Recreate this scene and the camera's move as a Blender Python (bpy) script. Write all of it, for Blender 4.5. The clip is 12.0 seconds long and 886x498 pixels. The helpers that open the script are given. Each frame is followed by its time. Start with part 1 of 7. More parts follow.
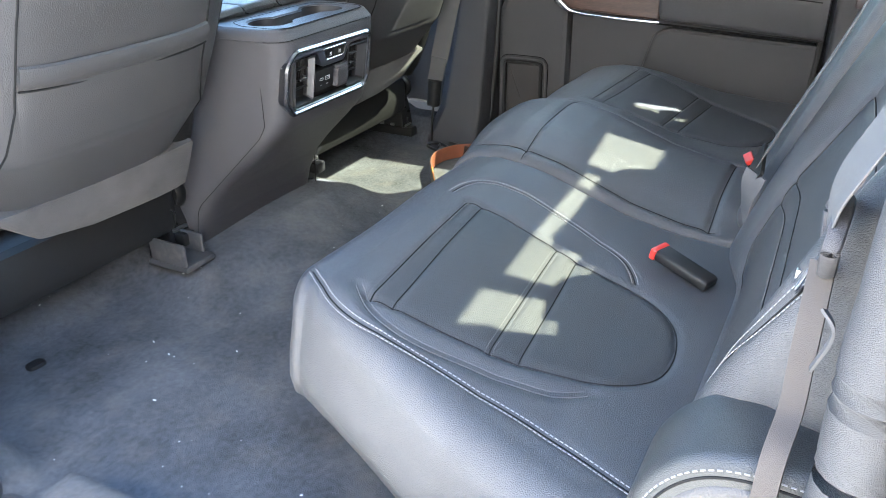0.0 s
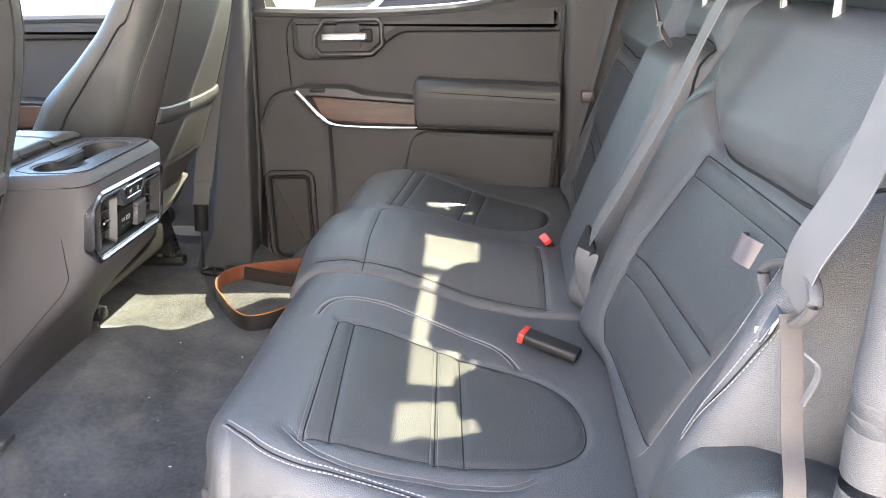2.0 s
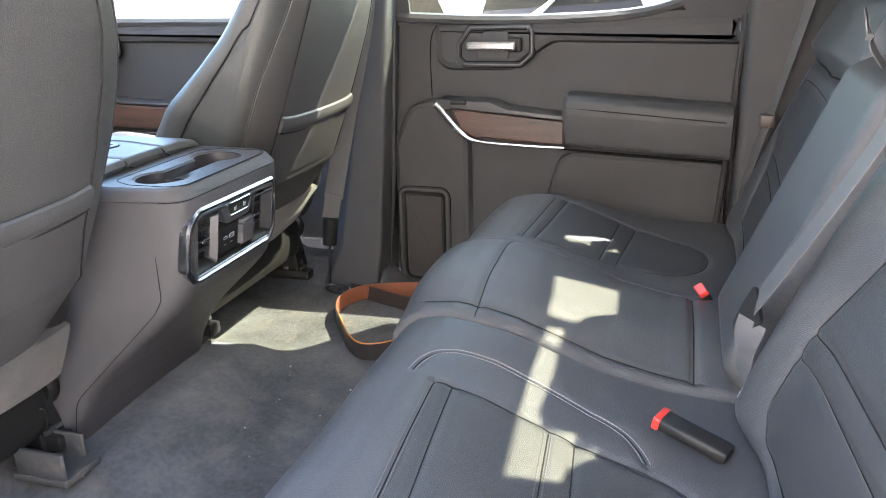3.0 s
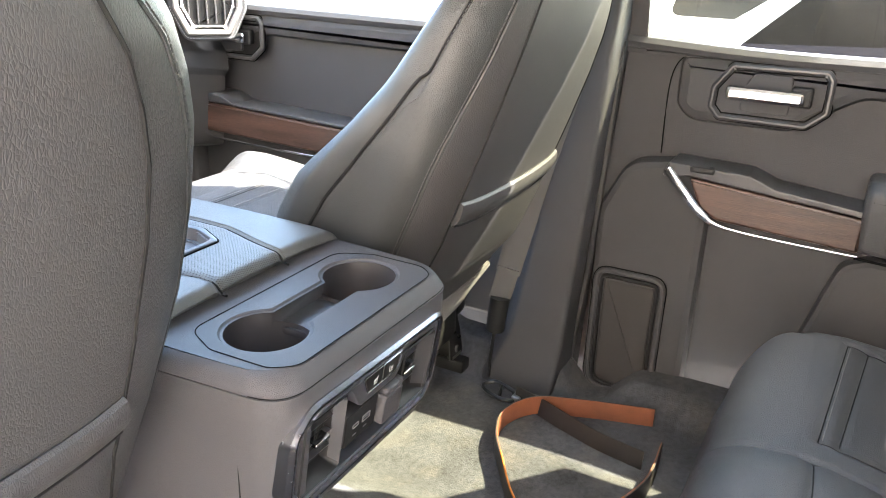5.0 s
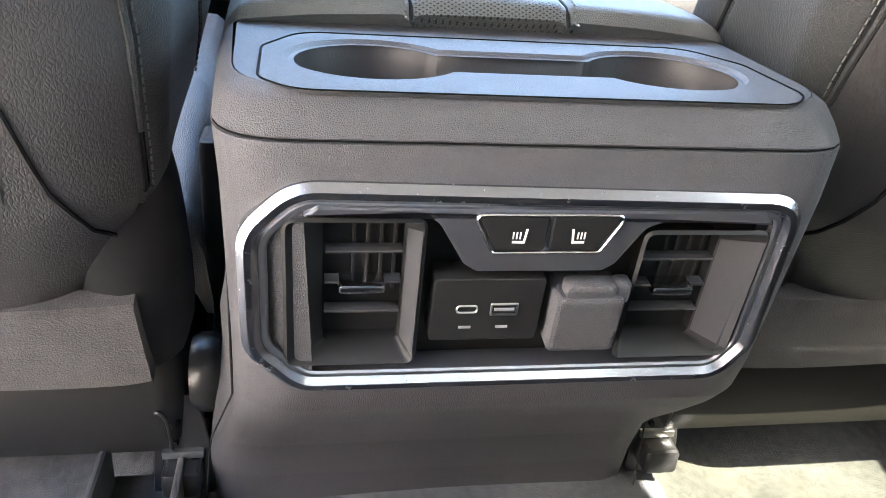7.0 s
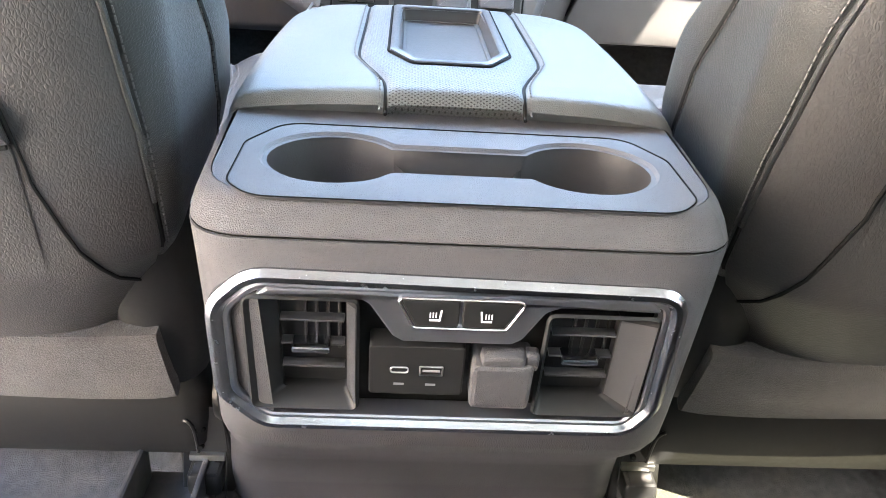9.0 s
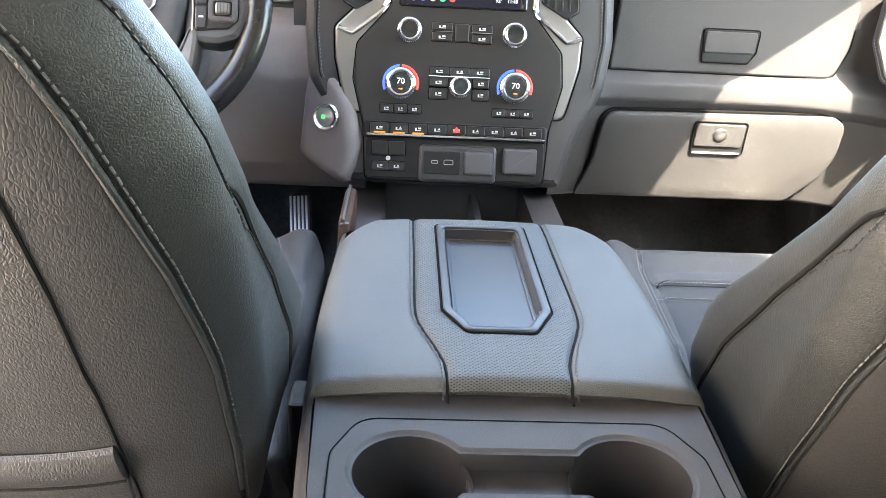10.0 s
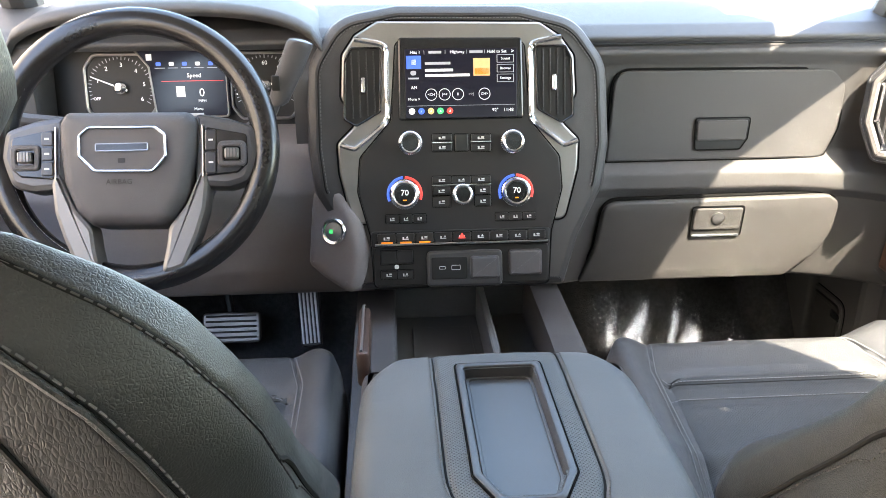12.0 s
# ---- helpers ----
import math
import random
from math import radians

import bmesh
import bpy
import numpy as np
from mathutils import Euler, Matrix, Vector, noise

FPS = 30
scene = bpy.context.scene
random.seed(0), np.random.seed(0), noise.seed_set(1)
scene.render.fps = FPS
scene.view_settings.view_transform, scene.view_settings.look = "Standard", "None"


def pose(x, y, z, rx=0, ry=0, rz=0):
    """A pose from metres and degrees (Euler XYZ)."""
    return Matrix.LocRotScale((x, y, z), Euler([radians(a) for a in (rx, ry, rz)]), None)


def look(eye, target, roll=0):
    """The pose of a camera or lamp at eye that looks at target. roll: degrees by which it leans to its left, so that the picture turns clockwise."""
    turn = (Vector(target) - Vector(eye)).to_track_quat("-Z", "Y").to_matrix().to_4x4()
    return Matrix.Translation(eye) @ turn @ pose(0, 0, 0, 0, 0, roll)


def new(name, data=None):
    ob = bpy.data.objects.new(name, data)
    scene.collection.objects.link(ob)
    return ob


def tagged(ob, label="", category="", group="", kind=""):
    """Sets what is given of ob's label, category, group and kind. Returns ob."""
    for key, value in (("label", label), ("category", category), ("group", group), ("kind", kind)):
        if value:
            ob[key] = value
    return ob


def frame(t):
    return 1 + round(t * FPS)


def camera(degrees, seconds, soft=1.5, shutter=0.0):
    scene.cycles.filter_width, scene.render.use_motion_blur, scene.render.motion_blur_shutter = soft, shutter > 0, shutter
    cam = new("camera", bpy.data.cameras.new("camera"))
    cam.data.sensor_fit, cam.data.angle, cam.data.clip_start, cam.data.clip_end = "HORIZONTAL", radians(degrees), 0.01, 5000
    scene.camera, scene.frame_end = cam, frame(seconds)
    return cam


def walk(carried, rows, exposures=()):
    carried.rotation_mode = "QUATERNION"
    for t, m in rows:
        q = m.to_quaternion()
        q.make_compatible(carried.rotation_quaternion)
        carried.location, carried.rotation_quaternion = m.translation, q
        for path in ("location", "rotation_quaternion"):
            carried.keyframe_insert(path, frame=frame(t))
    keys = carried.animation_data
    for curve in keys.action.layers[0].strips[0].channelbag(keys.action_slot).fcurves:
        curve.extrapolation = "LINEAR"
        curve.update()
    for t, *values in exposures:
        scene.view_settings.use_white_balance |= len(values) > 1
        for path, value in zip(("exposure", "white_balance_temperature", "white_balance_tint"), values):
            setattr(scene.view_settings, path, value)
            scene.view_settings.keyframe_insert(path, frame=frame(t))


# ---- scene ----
# Truck cabin: x to the passenger side, y to the windscreen, z up; the rear floor is z = 0.
cam = camera(58.07, 12.0, soft=0.8)
PATH = [  # seconds, eye, yaw, pitch, roll
    (0.0, -1.187, -0.850, 0.736, -61.68, -26.41, -0.88),
    (0.5, -1.246, -0.749, 0.767, -67.53, -23.33, -1.40),
    (1.0, -1.283, -0.707, 0.771, -69.80, -22.14, -1.29),
    (1.5, -1.274, -0.673, 0.763, -76.94, -22.24, -2.03),
    (2.0, -1.262, -0.631, 0.763, -84.90, -19.67, -1.56),
    (2.5, -1.191, -0.627, 0.756, -82.55, -18.84, -0.90),
    (3.0, -1.062, -0.653, 0.747, -72.92, -18.78, -1.43),
    (3.5, -0.928, -0.627, 0.718, -62.32, -18.93, -1.74),
    (3.7, -0.876, -0.581, 0.703, -61.46, -19.04, -1.32),
    (5.3, -0.483, -0.293, 0.827, -62.18, -22.48, 3.30),
    (5.5, -0.412, -0.259, 0.772, -58.08, -23.31, 6.44),
    (6.0, -0.273, -0.270, 0.689, -36.82, -27.19, 5.92),
    (6.5, -0.175, -0.314, 0.606, -18.80, -26.05, 5.61),
    (7.0, -0.109, -0.311, 0.563, -10.88, -25.40, 4.63),
    (7.2, -0.084, -0.309, 0.553, -7.47, -25.87, 3.32),
    (8.8, -0.033, -0.365, 0.609, -3.49, -26.68, 3.81),
    (9.0, -0.037, -0.365, 0.641, -3.81, -26.40, 3.99),
    (9.5, -0.052, -0.368, 0.725, -3.46, -25.81, 3.49),
    (10.0, -0.088, -0.346, 0.821, -3.44, -23.19, 3.32),
    (10.5, -0.108, -0.316, 0.900, -3.21, -21.07, 2.73),
    (11.0, -0.097, -0.282, 0.936, -3.53, -21.59, 0.70),
    (11.5, -0.102, -0.294, 0.948, -3.58, -21.69, -0.24),
    (12.0, -0.113, -0.317, 0.956, -3.75, -21.76, -0.30),
]
walk(cam, [(t, pose(x, y, z, 90 + pitch, 0, yaw) @ pose(0, 0, 0, 0, 0, roll)) for t, x, y, z, yaw, pitch, roll in PATH],
     [(0.0, 4.70, 5600, 4), (0.5, 4.85, 5850, 4), (2.0, 4.98, 6350, 10), (3.0, 4.80, 6100, 9), (3.5, 4.80, 6100, 9), (5.5, 5.16, 6600, 10), (6.0, 5.26, 6600, 9), (6.5, 5.36, 6400, 10), (7.0, 5.5, 6350, 10), (9.0, 5.90, 6700, 10), (9.5, 5.42, 6880, 10), (10.0, 5.02, 7050, 10), (10.5, 4.5, 7050, 10), (11.0, 4.3, 7150, 10), (12.0, 4.42, 7200, 10)])

# ---- light: one high sun from behind the passenger side, a clear sky ----
TO_SUN = Vector((0.43, -0.57, 1.0)).normalized()
world = bpy.data.worlds.new("sky")
scene.world = world
world.use_nodes = True
sky = world.node_tree.nodes.new("ShaderNodeTexSky")
sky.sky_type, sky.sun_disc = "NISHITA", False
sky.sun_elevation, sky.sun_rotation = math.asin(TO_SUN.z), math.atan2(TO_SUN.x, TO_SUN.y)
sky.ozone_density, sky.dust_density = 1.0, 1.5
world.node_tree.links.new(sky.outputs[0], world.node_tree.nodes["Background"].inputs[0])
world.node_tree.nodes["Background"].inputs[1].default_value = 0.15
sun = new("sun", bpy.data.lights.new("sun", "SUN"))
sun.data.energy, sun.data.angle, sun.data.color = 2.4, radians(0.55), (1.0, 0.93, 0.80)
sun.matrix_world = look(TO_SUN * 30, (0, 0, 0))


# ---- materials ----
def material(name, color, rough=0.5, metal=0.0, grain=0.0, grain_scale=700.0, cells=False, vary=0.15, vary_scale=9.0,
             crease=0.0, crease_scale=70.0, coat=0.0, sheen=0.0, spec=0.5, dust=0.0, dust_scale=5.0, dots=0.0, stretch=(1, 1, 1)):
    """A principled material: colour that drifts at a broad and a fine scale, uneven gloss and a fine relief."""
    m = bpy.data.materials.new(name)
    m.use_nodes = True
    tree = m.node_tree
    n, link = tree.nodes, tree.links.new
    b = n["Principled BSDF"]
    b.inputs["Roughness"].default_value, b.inputs["Metallic"].default_value = rough, metal
    b.inputs["Coat Weight"].default_value, b.inputs["Sheen Weight"].default_value = coat, sheen
    b.inputs["Specular IOR Level"].default_value = spec
    coord = n.new("ShaderNodeTexCoord")
    place = n.new("ShaderNodeMapping")
    place.inputs["Scale"].default_value = stretch
    link(coord.outputs["Object"], place.inputs[0])
    at = place.outputs[0]

    def noise_at(scale, detail=4.0, roughness=0.6):
        t = n.new("ShaderNodeTexNoise")
        t.inputs["Scale"].default_value, t.inputs["Detail"].default_value, t.inputs["Roughness"].default_value = scale, detail, roughness
        link(at, t.inputs["Vector"])
        return t.outputs["Fac"]

    def maths(op, a, c):
        t = n.new("ShaderNodeMath")
        t.operation = op
        for k, v in enumerate((a, c)):
            if isinstance(v, (int, float)):
                t.inputs[k].default_value = v
            else:
                link(v, t.inputs[k])
        return t.outputs[0]

    broad, fine = noise_at(vary_scale), noise_at(vary_scale * 22, 3)
    mixed = maths("ADD", maths("MULTIPLY", broad, 0.65), maths("MULTIPLY", fine, 0.35))
    ramp = n.new("ShaderNodeMapRange")
    ramp.inputs[1].default_value, ramp.inputs[2].default_value = 0.3, 0.7
    ramp.inputs[3].default_value, ramp.inputs[4].default_value = 1 - vary, 1 + vary
    link(mixed, ramp.inputs[0])
    tint = n.new("ShaderNodeVectorMath")
    tint.operation = "SCALE"
    tint.inputs[0].default_value = color
    link(ramp.outputs[0], tint.inputs["Scale"])
    out = tint.outputs[0]
    if dust:
        speck = n.new("ShaderNodeMapRange")
        speck.inputs[1].default_value, speck.inputs[2].default_value, speck.inputs[4].default_value = 0.5, 0.75, dust
        link(noise_at(dust_scale, 6, 0.65), speck.inputs[0])
        mix = n.new("ShaderNodeMix")
        mix.data_type = "RGBA"
        link(speck.outputs[0], mix.inputs["Factor"])
        link(out, mix.inputs["A"])
        mix.inputs["B"].default_value = (0.20, 0.18, 0.15, 1)
        out = mix.outputs["Result"]
    height = None
    if grain:
        if cells:
            t = n.new("ShaderNodeTexVoronoi")
            t.feature = "DISTANCE_TO_EDGE"
            t.inputs["Scale"].default_value = grain_scale
            warp = n.new("ShaderNodeTexNoise")
            warp.inputs["Scale"].default_value, warp.inputs["Detail"].default_value = grain_scale * 0.45, 2
            link(at, warp.inputs["Vector"])
            push = n.new("ShaderNodeVectorMath")
            push.operation = "MULTIPLY_ADD"
            push.inputs[1].default_value = (1.6 / grain_scale,) * 3
            link(warp.outputs["Color"], push.inputs[0])
            link(at, push.inputs[2])
            link(push.outputs[0], t.inputs["Vector"])
            height = maths("MULTIPLY", maths("MINIMUM", t.outputs["Distance"], 0.28), 3.0)
        else:
            height = noise_at(grain_scale, 3, 0.6)
    if crease:
        c = maths("MULTIPLY", noise_at(crease_scale, 5, 0.6), crease)
        height = maths("ADD", height, c) if height else c
    if dots:
        t = n.new("ShaderNodeTexVoronoi")
        t.inputs["Scale"].default_value, t.inputs["Randomness"].default_value = dots, 0.0
        turn = n.new("ShaderNodeMapping")
        turn.inputs["Rotation"].default_value = (0.0, 0.0, radians(45))
        apart = n.new("ShaderNodeSeparateXYZ")
        link(at, apart.inputs[0])
        flat_at = n.new("ShaderNodeCombineXYZ")
        link(apart.outputs[0], flat_at.inputs[0])
        link(maths("ADD", apart.outputs[1], maths("MULTIPLY", apart.outputs[2], 1.4)), flat_at.inputs[1])
        link(flat_at.outputs[0], turn.inputs[0])
        t.voronoi_dimensions = "2D"
        link(turn.outputs[0], t.inputs["Vector"])
        hole = maths("LESS_THAN", t.outputs["Distance"], 0.24)
        pierced = n.new("ShaderNodeMix")
        pierced.data_type = "RGBA"
        link(hole, pierced.inputs["Factor"])
        link(out, pierced.inputs["A"])
        pierced.inputs["B"].default_value = (0.004, 0.004, 0.004, 1)
        out = pierced.outputs["Result"]
        dip = maths("MULTIPLY", hole, -1.5)
        height = maths("ADD", height, dip) if height else dip
    link(out, b.inputs["Base Color"])
    if height:
        bump = n.new("ShaderNodeBump")
        bump.inputs["Strength"].default_value = 1.0
        bump.inputs["Distance"].default_value = grain or 0.0003
        link(height, bump.inputs["Height"])
        link(bump.outputs[0], b.inputs["Normal"])
    gloss = n.new("ShaderNodeMapRange")
    gloss.inputs[3].default_value, gloss.inputs[4].default_value = rough * 0.85, min(1.0, rough * 1.15)
    link(fine, gloss.inputs[0])
    link(gloss.outputs[0], b.inputs["Roughness"])
    return m


def glowing(name, color, strength, rough=0.4, spec=0.5):
    m = material(name, color, rough, spec=spec)
    b = m.node_tree.nodes["Principled BSDF"]
    b.inputs["Emission Color"].default_value, b.inputs["Emission Strength"].default_value = (*color, 1), strength
    return m


def clear(name, color=(1, 1, 1), rough=0.0):
    m = bpy.data.materials.new(name)
    m.use_nodes = True
    b = m.node_tree.nodes["Principled BSDF"]
    b.inputs["Base Color"].default_value, b.inputs["Roughness"].default_value = (*color, 1), rough
    b.inputs["Transmission Weight"].default_value, b.inputs["IOR"].default_value = 1.0, 1.02
    return m


LEATHER = material("black_leather", (0.052, 0.053, 0.056), 0.36, grain=0.00035, grain_scale=520, cells=True, crease=0.7, crease_scale=60)
LEATHER_BACK = material("worn_black_leather", (0.0455, 0.0445, 0.0450), 0.46, grain=0.00020, grain_scale=480, cells=True, vary=0.10, crease=0.45, crease_scale=170, stretch=(1, 1, 0.42))
LEATHER_SIDE = material("pebbled_black_leather", (0.027, 0.029, 0.029), 0.40, grain=0.00020, grain_scale=480, cells=True, crease=0.30, crease_scale=60, vary=0.08)
# seat leather with a lighter base that stands for windscreen light on the lid
LEATHER_LID_LIT = material("lightened_lid_leather", (0.086, 0.092, 0.092), 0.42, spec=0.5, grain=0.00022, grain_scale=700, cells=True, crease=0.8, crease_scale=60)
WHEEL_LEATHER = material("smooth_wheel_leather", (0.013, 0.012, 0.012), 0.25, grain=0.00004, grain_scale=900, vary=0.06, spec=0.45)
PERFORATED = material("perforated_leather", (0.040, 0.041, 0.043), 0.45, grain=0.0003, grain_scale=520, cells=True, dots=330)
# perforated leather lightened the same way for the lid
PERFORATED_LID_LIT = material("lightened_perforated_leather", (0.086, 0.092, 0.092), 0.42, spec=0.5, grain=0.0003, grain_scale=520, cells=True, dots=330)
THREAD = material("grey_thread", (0.23, 0.23, 0.24), 0.7)
THREAD_BLACK = material("black_thread", (0.045, 0.043, 0.042), 0.6)
TAG = material("brown_foil_tag", (0.055, 0.042, 0.040), 0.38)
THREAD_DARK = material("dark_thread", (0.10, 0.10, 0.10), 0.7)
GROOVE = material("seam_cord", (0.012, 0.012, 0.012), 0.8, spec=0.15)
BOUNCE_BEIGE = material("bounce_wall_beige", (0.60, 0.51, 0.42), 0.9, grain=0.004, grain_scale=60, vary=0.12, vary_scale=0.7)
GAP = material("black_joint", (0.004, 0.004, 0.004), 0.9, spec=0.1)
PLASTIC = material("grained_black_plastic", (0.051, 0.049, 0.052), 0.46, grain=0.0003, grain_scale=900, cells=True, vary=0.1)
PLASTIC_FINE = material("satin_black_plastic", (0.044, 0.044, 0.046), 0.33, grain=0.00012, grain_scale=1500, vary=0.08)
TRIM = material("soft_black_trim", (0.042, 0.042, 0.044), 0.52, grain=0.0003, grain_scale=800, cells=True, vary=0.1)
GLOSS = material("gloss_black", (0.010, 0.010, 0.011), 0.22, vary=0.1)
RAIL_GREY = material("dusty_grey_plastic", (0.044, 0.044, 0.045), 0.55, grain=0.0003, grain_scale=900, vary=0.15, dust=0.3, dust_scale=40)
# base raised to stand for sky sheen and cabin light in the bin
BIN_LIT = material("lightened_bin_rubber", (0.105, 0.108, 0.110), 0.42, grain=0.0002, grain_scale=900)
DASH_BLACK = material("soft_black_dash", (0.035, 0.033, 0.032), 0.50, grain=0.0003, grain_scale=800, cells=True, vary=0.1)
# console plastic darkened: the shade inside the cups is put into the colour
CUP_SHADE = material("shaded_cup_plastic", (0.028, 0.027, 0.029), 0.42, grain=0.0002, grain_scale=900)
DARK = material("dark_plastic", (0.010, 0.010, 0.010), 0.55, spec=0.35)
PANEL = material("dark_control_panel", (0.021, 0.020, 0.020), 0.42, grain=0.0001, grain_scale=1500, vary=0.08, spec=0.4)
# dash trim with its base raised to stand for light from the driver's window
DASH_LIT = material("lightened_dash_trim", (0.150, 0.132, 0.127), 0.46, grain=0.0003, grain_scale=800, cells=True, vary=0.1)
CHROME = material("satin_chrome", (0.72, 0.73, 0.75), 0.17, 1.0, vary=0.04)
BEZEL = material("satin_dark_chrome", (0.36, 0.37, 0.40), 0.26, 1.0, vary=0.04)
SMOKED = material("smoked_chrome", (0.29, 0.30, 0.33), 0.30, 0.9, vary=0.05)
SILVER = material("brushed_silver", (0.26, 0.25, 0.24), 0.38, 0.75, grain=0.00008, grain_scale=900, vary=0.06)
SPOKE = material("satin_silver_spoke", (0.15, 0.145, 0.14), 0.45, 0.6, vary=0.06)
WOOD = material("open_pore_wood", (0.058, 0.032, 0.023), 0.36, grain=0.0004, grain_scale=500, vary=0.85, vary_scale=40, stretch=(1, 0.08, 1))
CARPET = material("charcoal_carpet", (0.066, 0.069, 0.075), 0.95, grain=0.003, grain_scale=900, crease=0.8, crease_scale=220, vary=0.75, vary_scale=5, sheen=0.08, spec=0.1, dust=0.34, dust_scale=11.0)
FELT = material("grey_felt", (0.062, 0.058, 0.056), 0.95, grain=0.0014, grain_scale=700, crease=0.25, crease_scale=120, vary=0.4, vary_scale=14, sheen=0.15, spec=0.1)
WEBBING = material("grey_seat_belt_webbing", (0.080, 0.079, 0.080), 0.6, grain=0.0003, grain_scale=1200, vary=0.1, stretch=(1, 1, 3))
# belt webbing darkened: shade by the door opening is put into the colour
WEBBING_SHADED = material("shaded_belt_webbing", (0.040, 0.034, 0.030), 0.7, grain=0.0003, grain_scale=1200, vary=0.15, stretch=(1, 1, 3))
RED = material("red_plastic", (0.52, 0.035, 0.025), 0.35)
METAL = material("bare_metal", (0.45, 0.44, 0.42), 0.3, 1.0)
BLACK_METAL = material("oiled_black_metal", (0.03, 0.03, 0.03), 0.35, 0.6)
ARCH = material("dark_arch_leather", (0.030, 0.029, 0.029), 0.42, grain=0.0002, grain_scale=700, cells=True)
STRAP_BLACK = material("black_belt_leather", (0.022, 0.019, 0.018), 0.42, grain=0.0003, grain_scale=600, vary=0.25, vary_scale=20)
STRAP = material("brown_belt_leather", (0.19, 0.068, 0.034), 0.45, grain=0.0003, grain_scale=600, vary=0.25, vary_scale=20)
STRAP_EDGE = material("orange_belt_edge", (0.42, 0.14, 0.02), 0.5)
HEADLINER = material("grey_headliner", (0.30, 0.285, 0.265), 0.95, grain=0.0005, grain_scale=1500)


def tinted(name, color, gloss, rough=0.0):
    """A thin pane: tinted see-through with a share of gloss."""
    m = bpy.data.materials.new(name)
    m.use_nodes = True
    tree = m.node_tree
    tree.nodes.remove(tree.nodes["Principled BSDF"])
    see, shine, mix = (tree.nodes.new("ShaderNode" + k) for k in ("BsdfTransparent", "BsdfGlossy", "MixShader"))
    see.inputs[0].default_value, shine.inputs["Roughness"].default_value, mix.inputs[0].default_value = (*color, 1), rough, gloss
    tree.links.new(see.outputs[0], mix.inputs[1])
    tree.links.new(shine.outputs[0], mix.inputs[2])
    tree.links.new(mix.outputs[0], tree.nodes["Material Output"].inputs[0])
    return m


GLASS_REAR = tinted("tinted_rear_glass", (0.50, 0.495, 0.385), 0.06)
GLASS_BACK = tinted("dark_back_glass", (0.44, 0.435, 0.34), 0.06)
GLASS = clear("window_glass", (0.88, 0.93, 0.80))
RUBBER = material("door_seal_rubber", (0.02, 0.02, 0.02), 0.6)
CONCRETE = material("pale_concrete", (0.56, 0.52, 0.47), 0.9, grain=0.002, grain_scale=120, vary=0.15, vary_scale=0.8)
PAINT = material("white_car_paint", (0.72, 0.72, 0.71), 0.25, coat=0.6, vary=0.03)
BODY = material("dark_body_paint", (0.06, 0.045, 0.04), 0.3, coat=0.5, vary=0.05)
FILM = tinted("clear_plastic_film", (0.88, 0.88, 0.88), 0.14, 0.20)
WHITE = material("white_print", (0.75, 0.75, 0.75), 0.5)
SCREEN = glowing("display_navy", (0.006, 0.006, 0.010), 0.10, 0.16, 0.22)
LIT_WHITE = glowing("lit_white", (0.80, 0.82, 0.85), 0.035)
LIT_GREY = glowing("lit_grey", (0.30, 0.31, 0.34), 0.04)
LIT_BLUE = glowing("lit_blue", (0.03, 0.08, 0.45), 0.12)
LIT_RED = glowing("lit_red", (0.75, 0.05, 0.04), 0.06)
LIT_ORANGE = glowing("lit_orange", (0.90, 0.26, 0.015), 0.03)
LIT_YELLOW = glowing("lit_yellow", (0.70, 0.42, 0.19), 0.02)
KEY = material("switch_black", (0.013, 0.012, 0.012), 0.30, grain=0.00006, grain_scale=1800, vary=0.1, spec=0.55)
ICON = material("white_icon_print", (0.62, 0.62, 0.62), 0.5)
LIT_GREEN = glowing("lit_green", (0.04, 0.62, 0.16), 0.06)


# ---- mesh helpers ----
def thing(name, label, category, at=(0, 0, 0), group="", kind=""):
    e = new(name)
    e.empty_display_size = 0.05
    e.location = at
    return tagged(e, label, category, group, kind)


def part(name, mesh, mat, parent=None, label="", sharp=35):
    """Links a mesh, or a (verts, faces) pair, as one object under its parent."""
    if isinstance(mesh, tuple):
        v, f = mesh
        mesh = bpy.data.meshes.new(name)
        mesh.from_pydata([tuple(p) for p in v], [], [tuple(int(i) for i in q) for q in f])
        mesh.validate()
    mesh.materials.append(mat)
    mesh.polygons.foreach_set("use_smooth", [True] * len(mesh.polygons))
    mesh.set_sharp_from_angle(angle=radians(sharp))
    for face in mesh.polygons:
        if face.loop_total > 4:
            face.use_smooth = False
    ob = new(name, mesh)
    if parent is not None:
        ob.parent = parent
        up = Vector((0, 0, 0))
        o = parent
        while o is not None:
            up += o.location
            o = o.parent
        ob.location = -up
    if label:
        ob["label"] = label
    return ob


def joined(*pieces):
    v, f = [], []
    for pv, pf in pieces:
        k = len(v)
        v += [tuple(p) for p in pv]
        f += [tuple(i + k for i in q) for q in pf]
    return v, f


def moved(piece, m):
    f = piece[1] if m.determinant() > 0 else [tuple(reversed(q)) for q in piece[1]]
    return [m @ Vector(p) for p in piece[0]], f


def grid(points, wrap=False):
    """Quads over an array of points, rows by columns."""
    points = np.asarray(points)
    r, c = points.shape[:2]
    f = []
    for i in range(r - 1):
        for j in range(c if wrap else c - 1):
            k = (j + 1) % c
            f.append((i * c + j, i * c + k, (i + 1) * c + k, (i + 1) * c + j))
    return [tuple(p) for p in points.reshape(-1, 3)], f


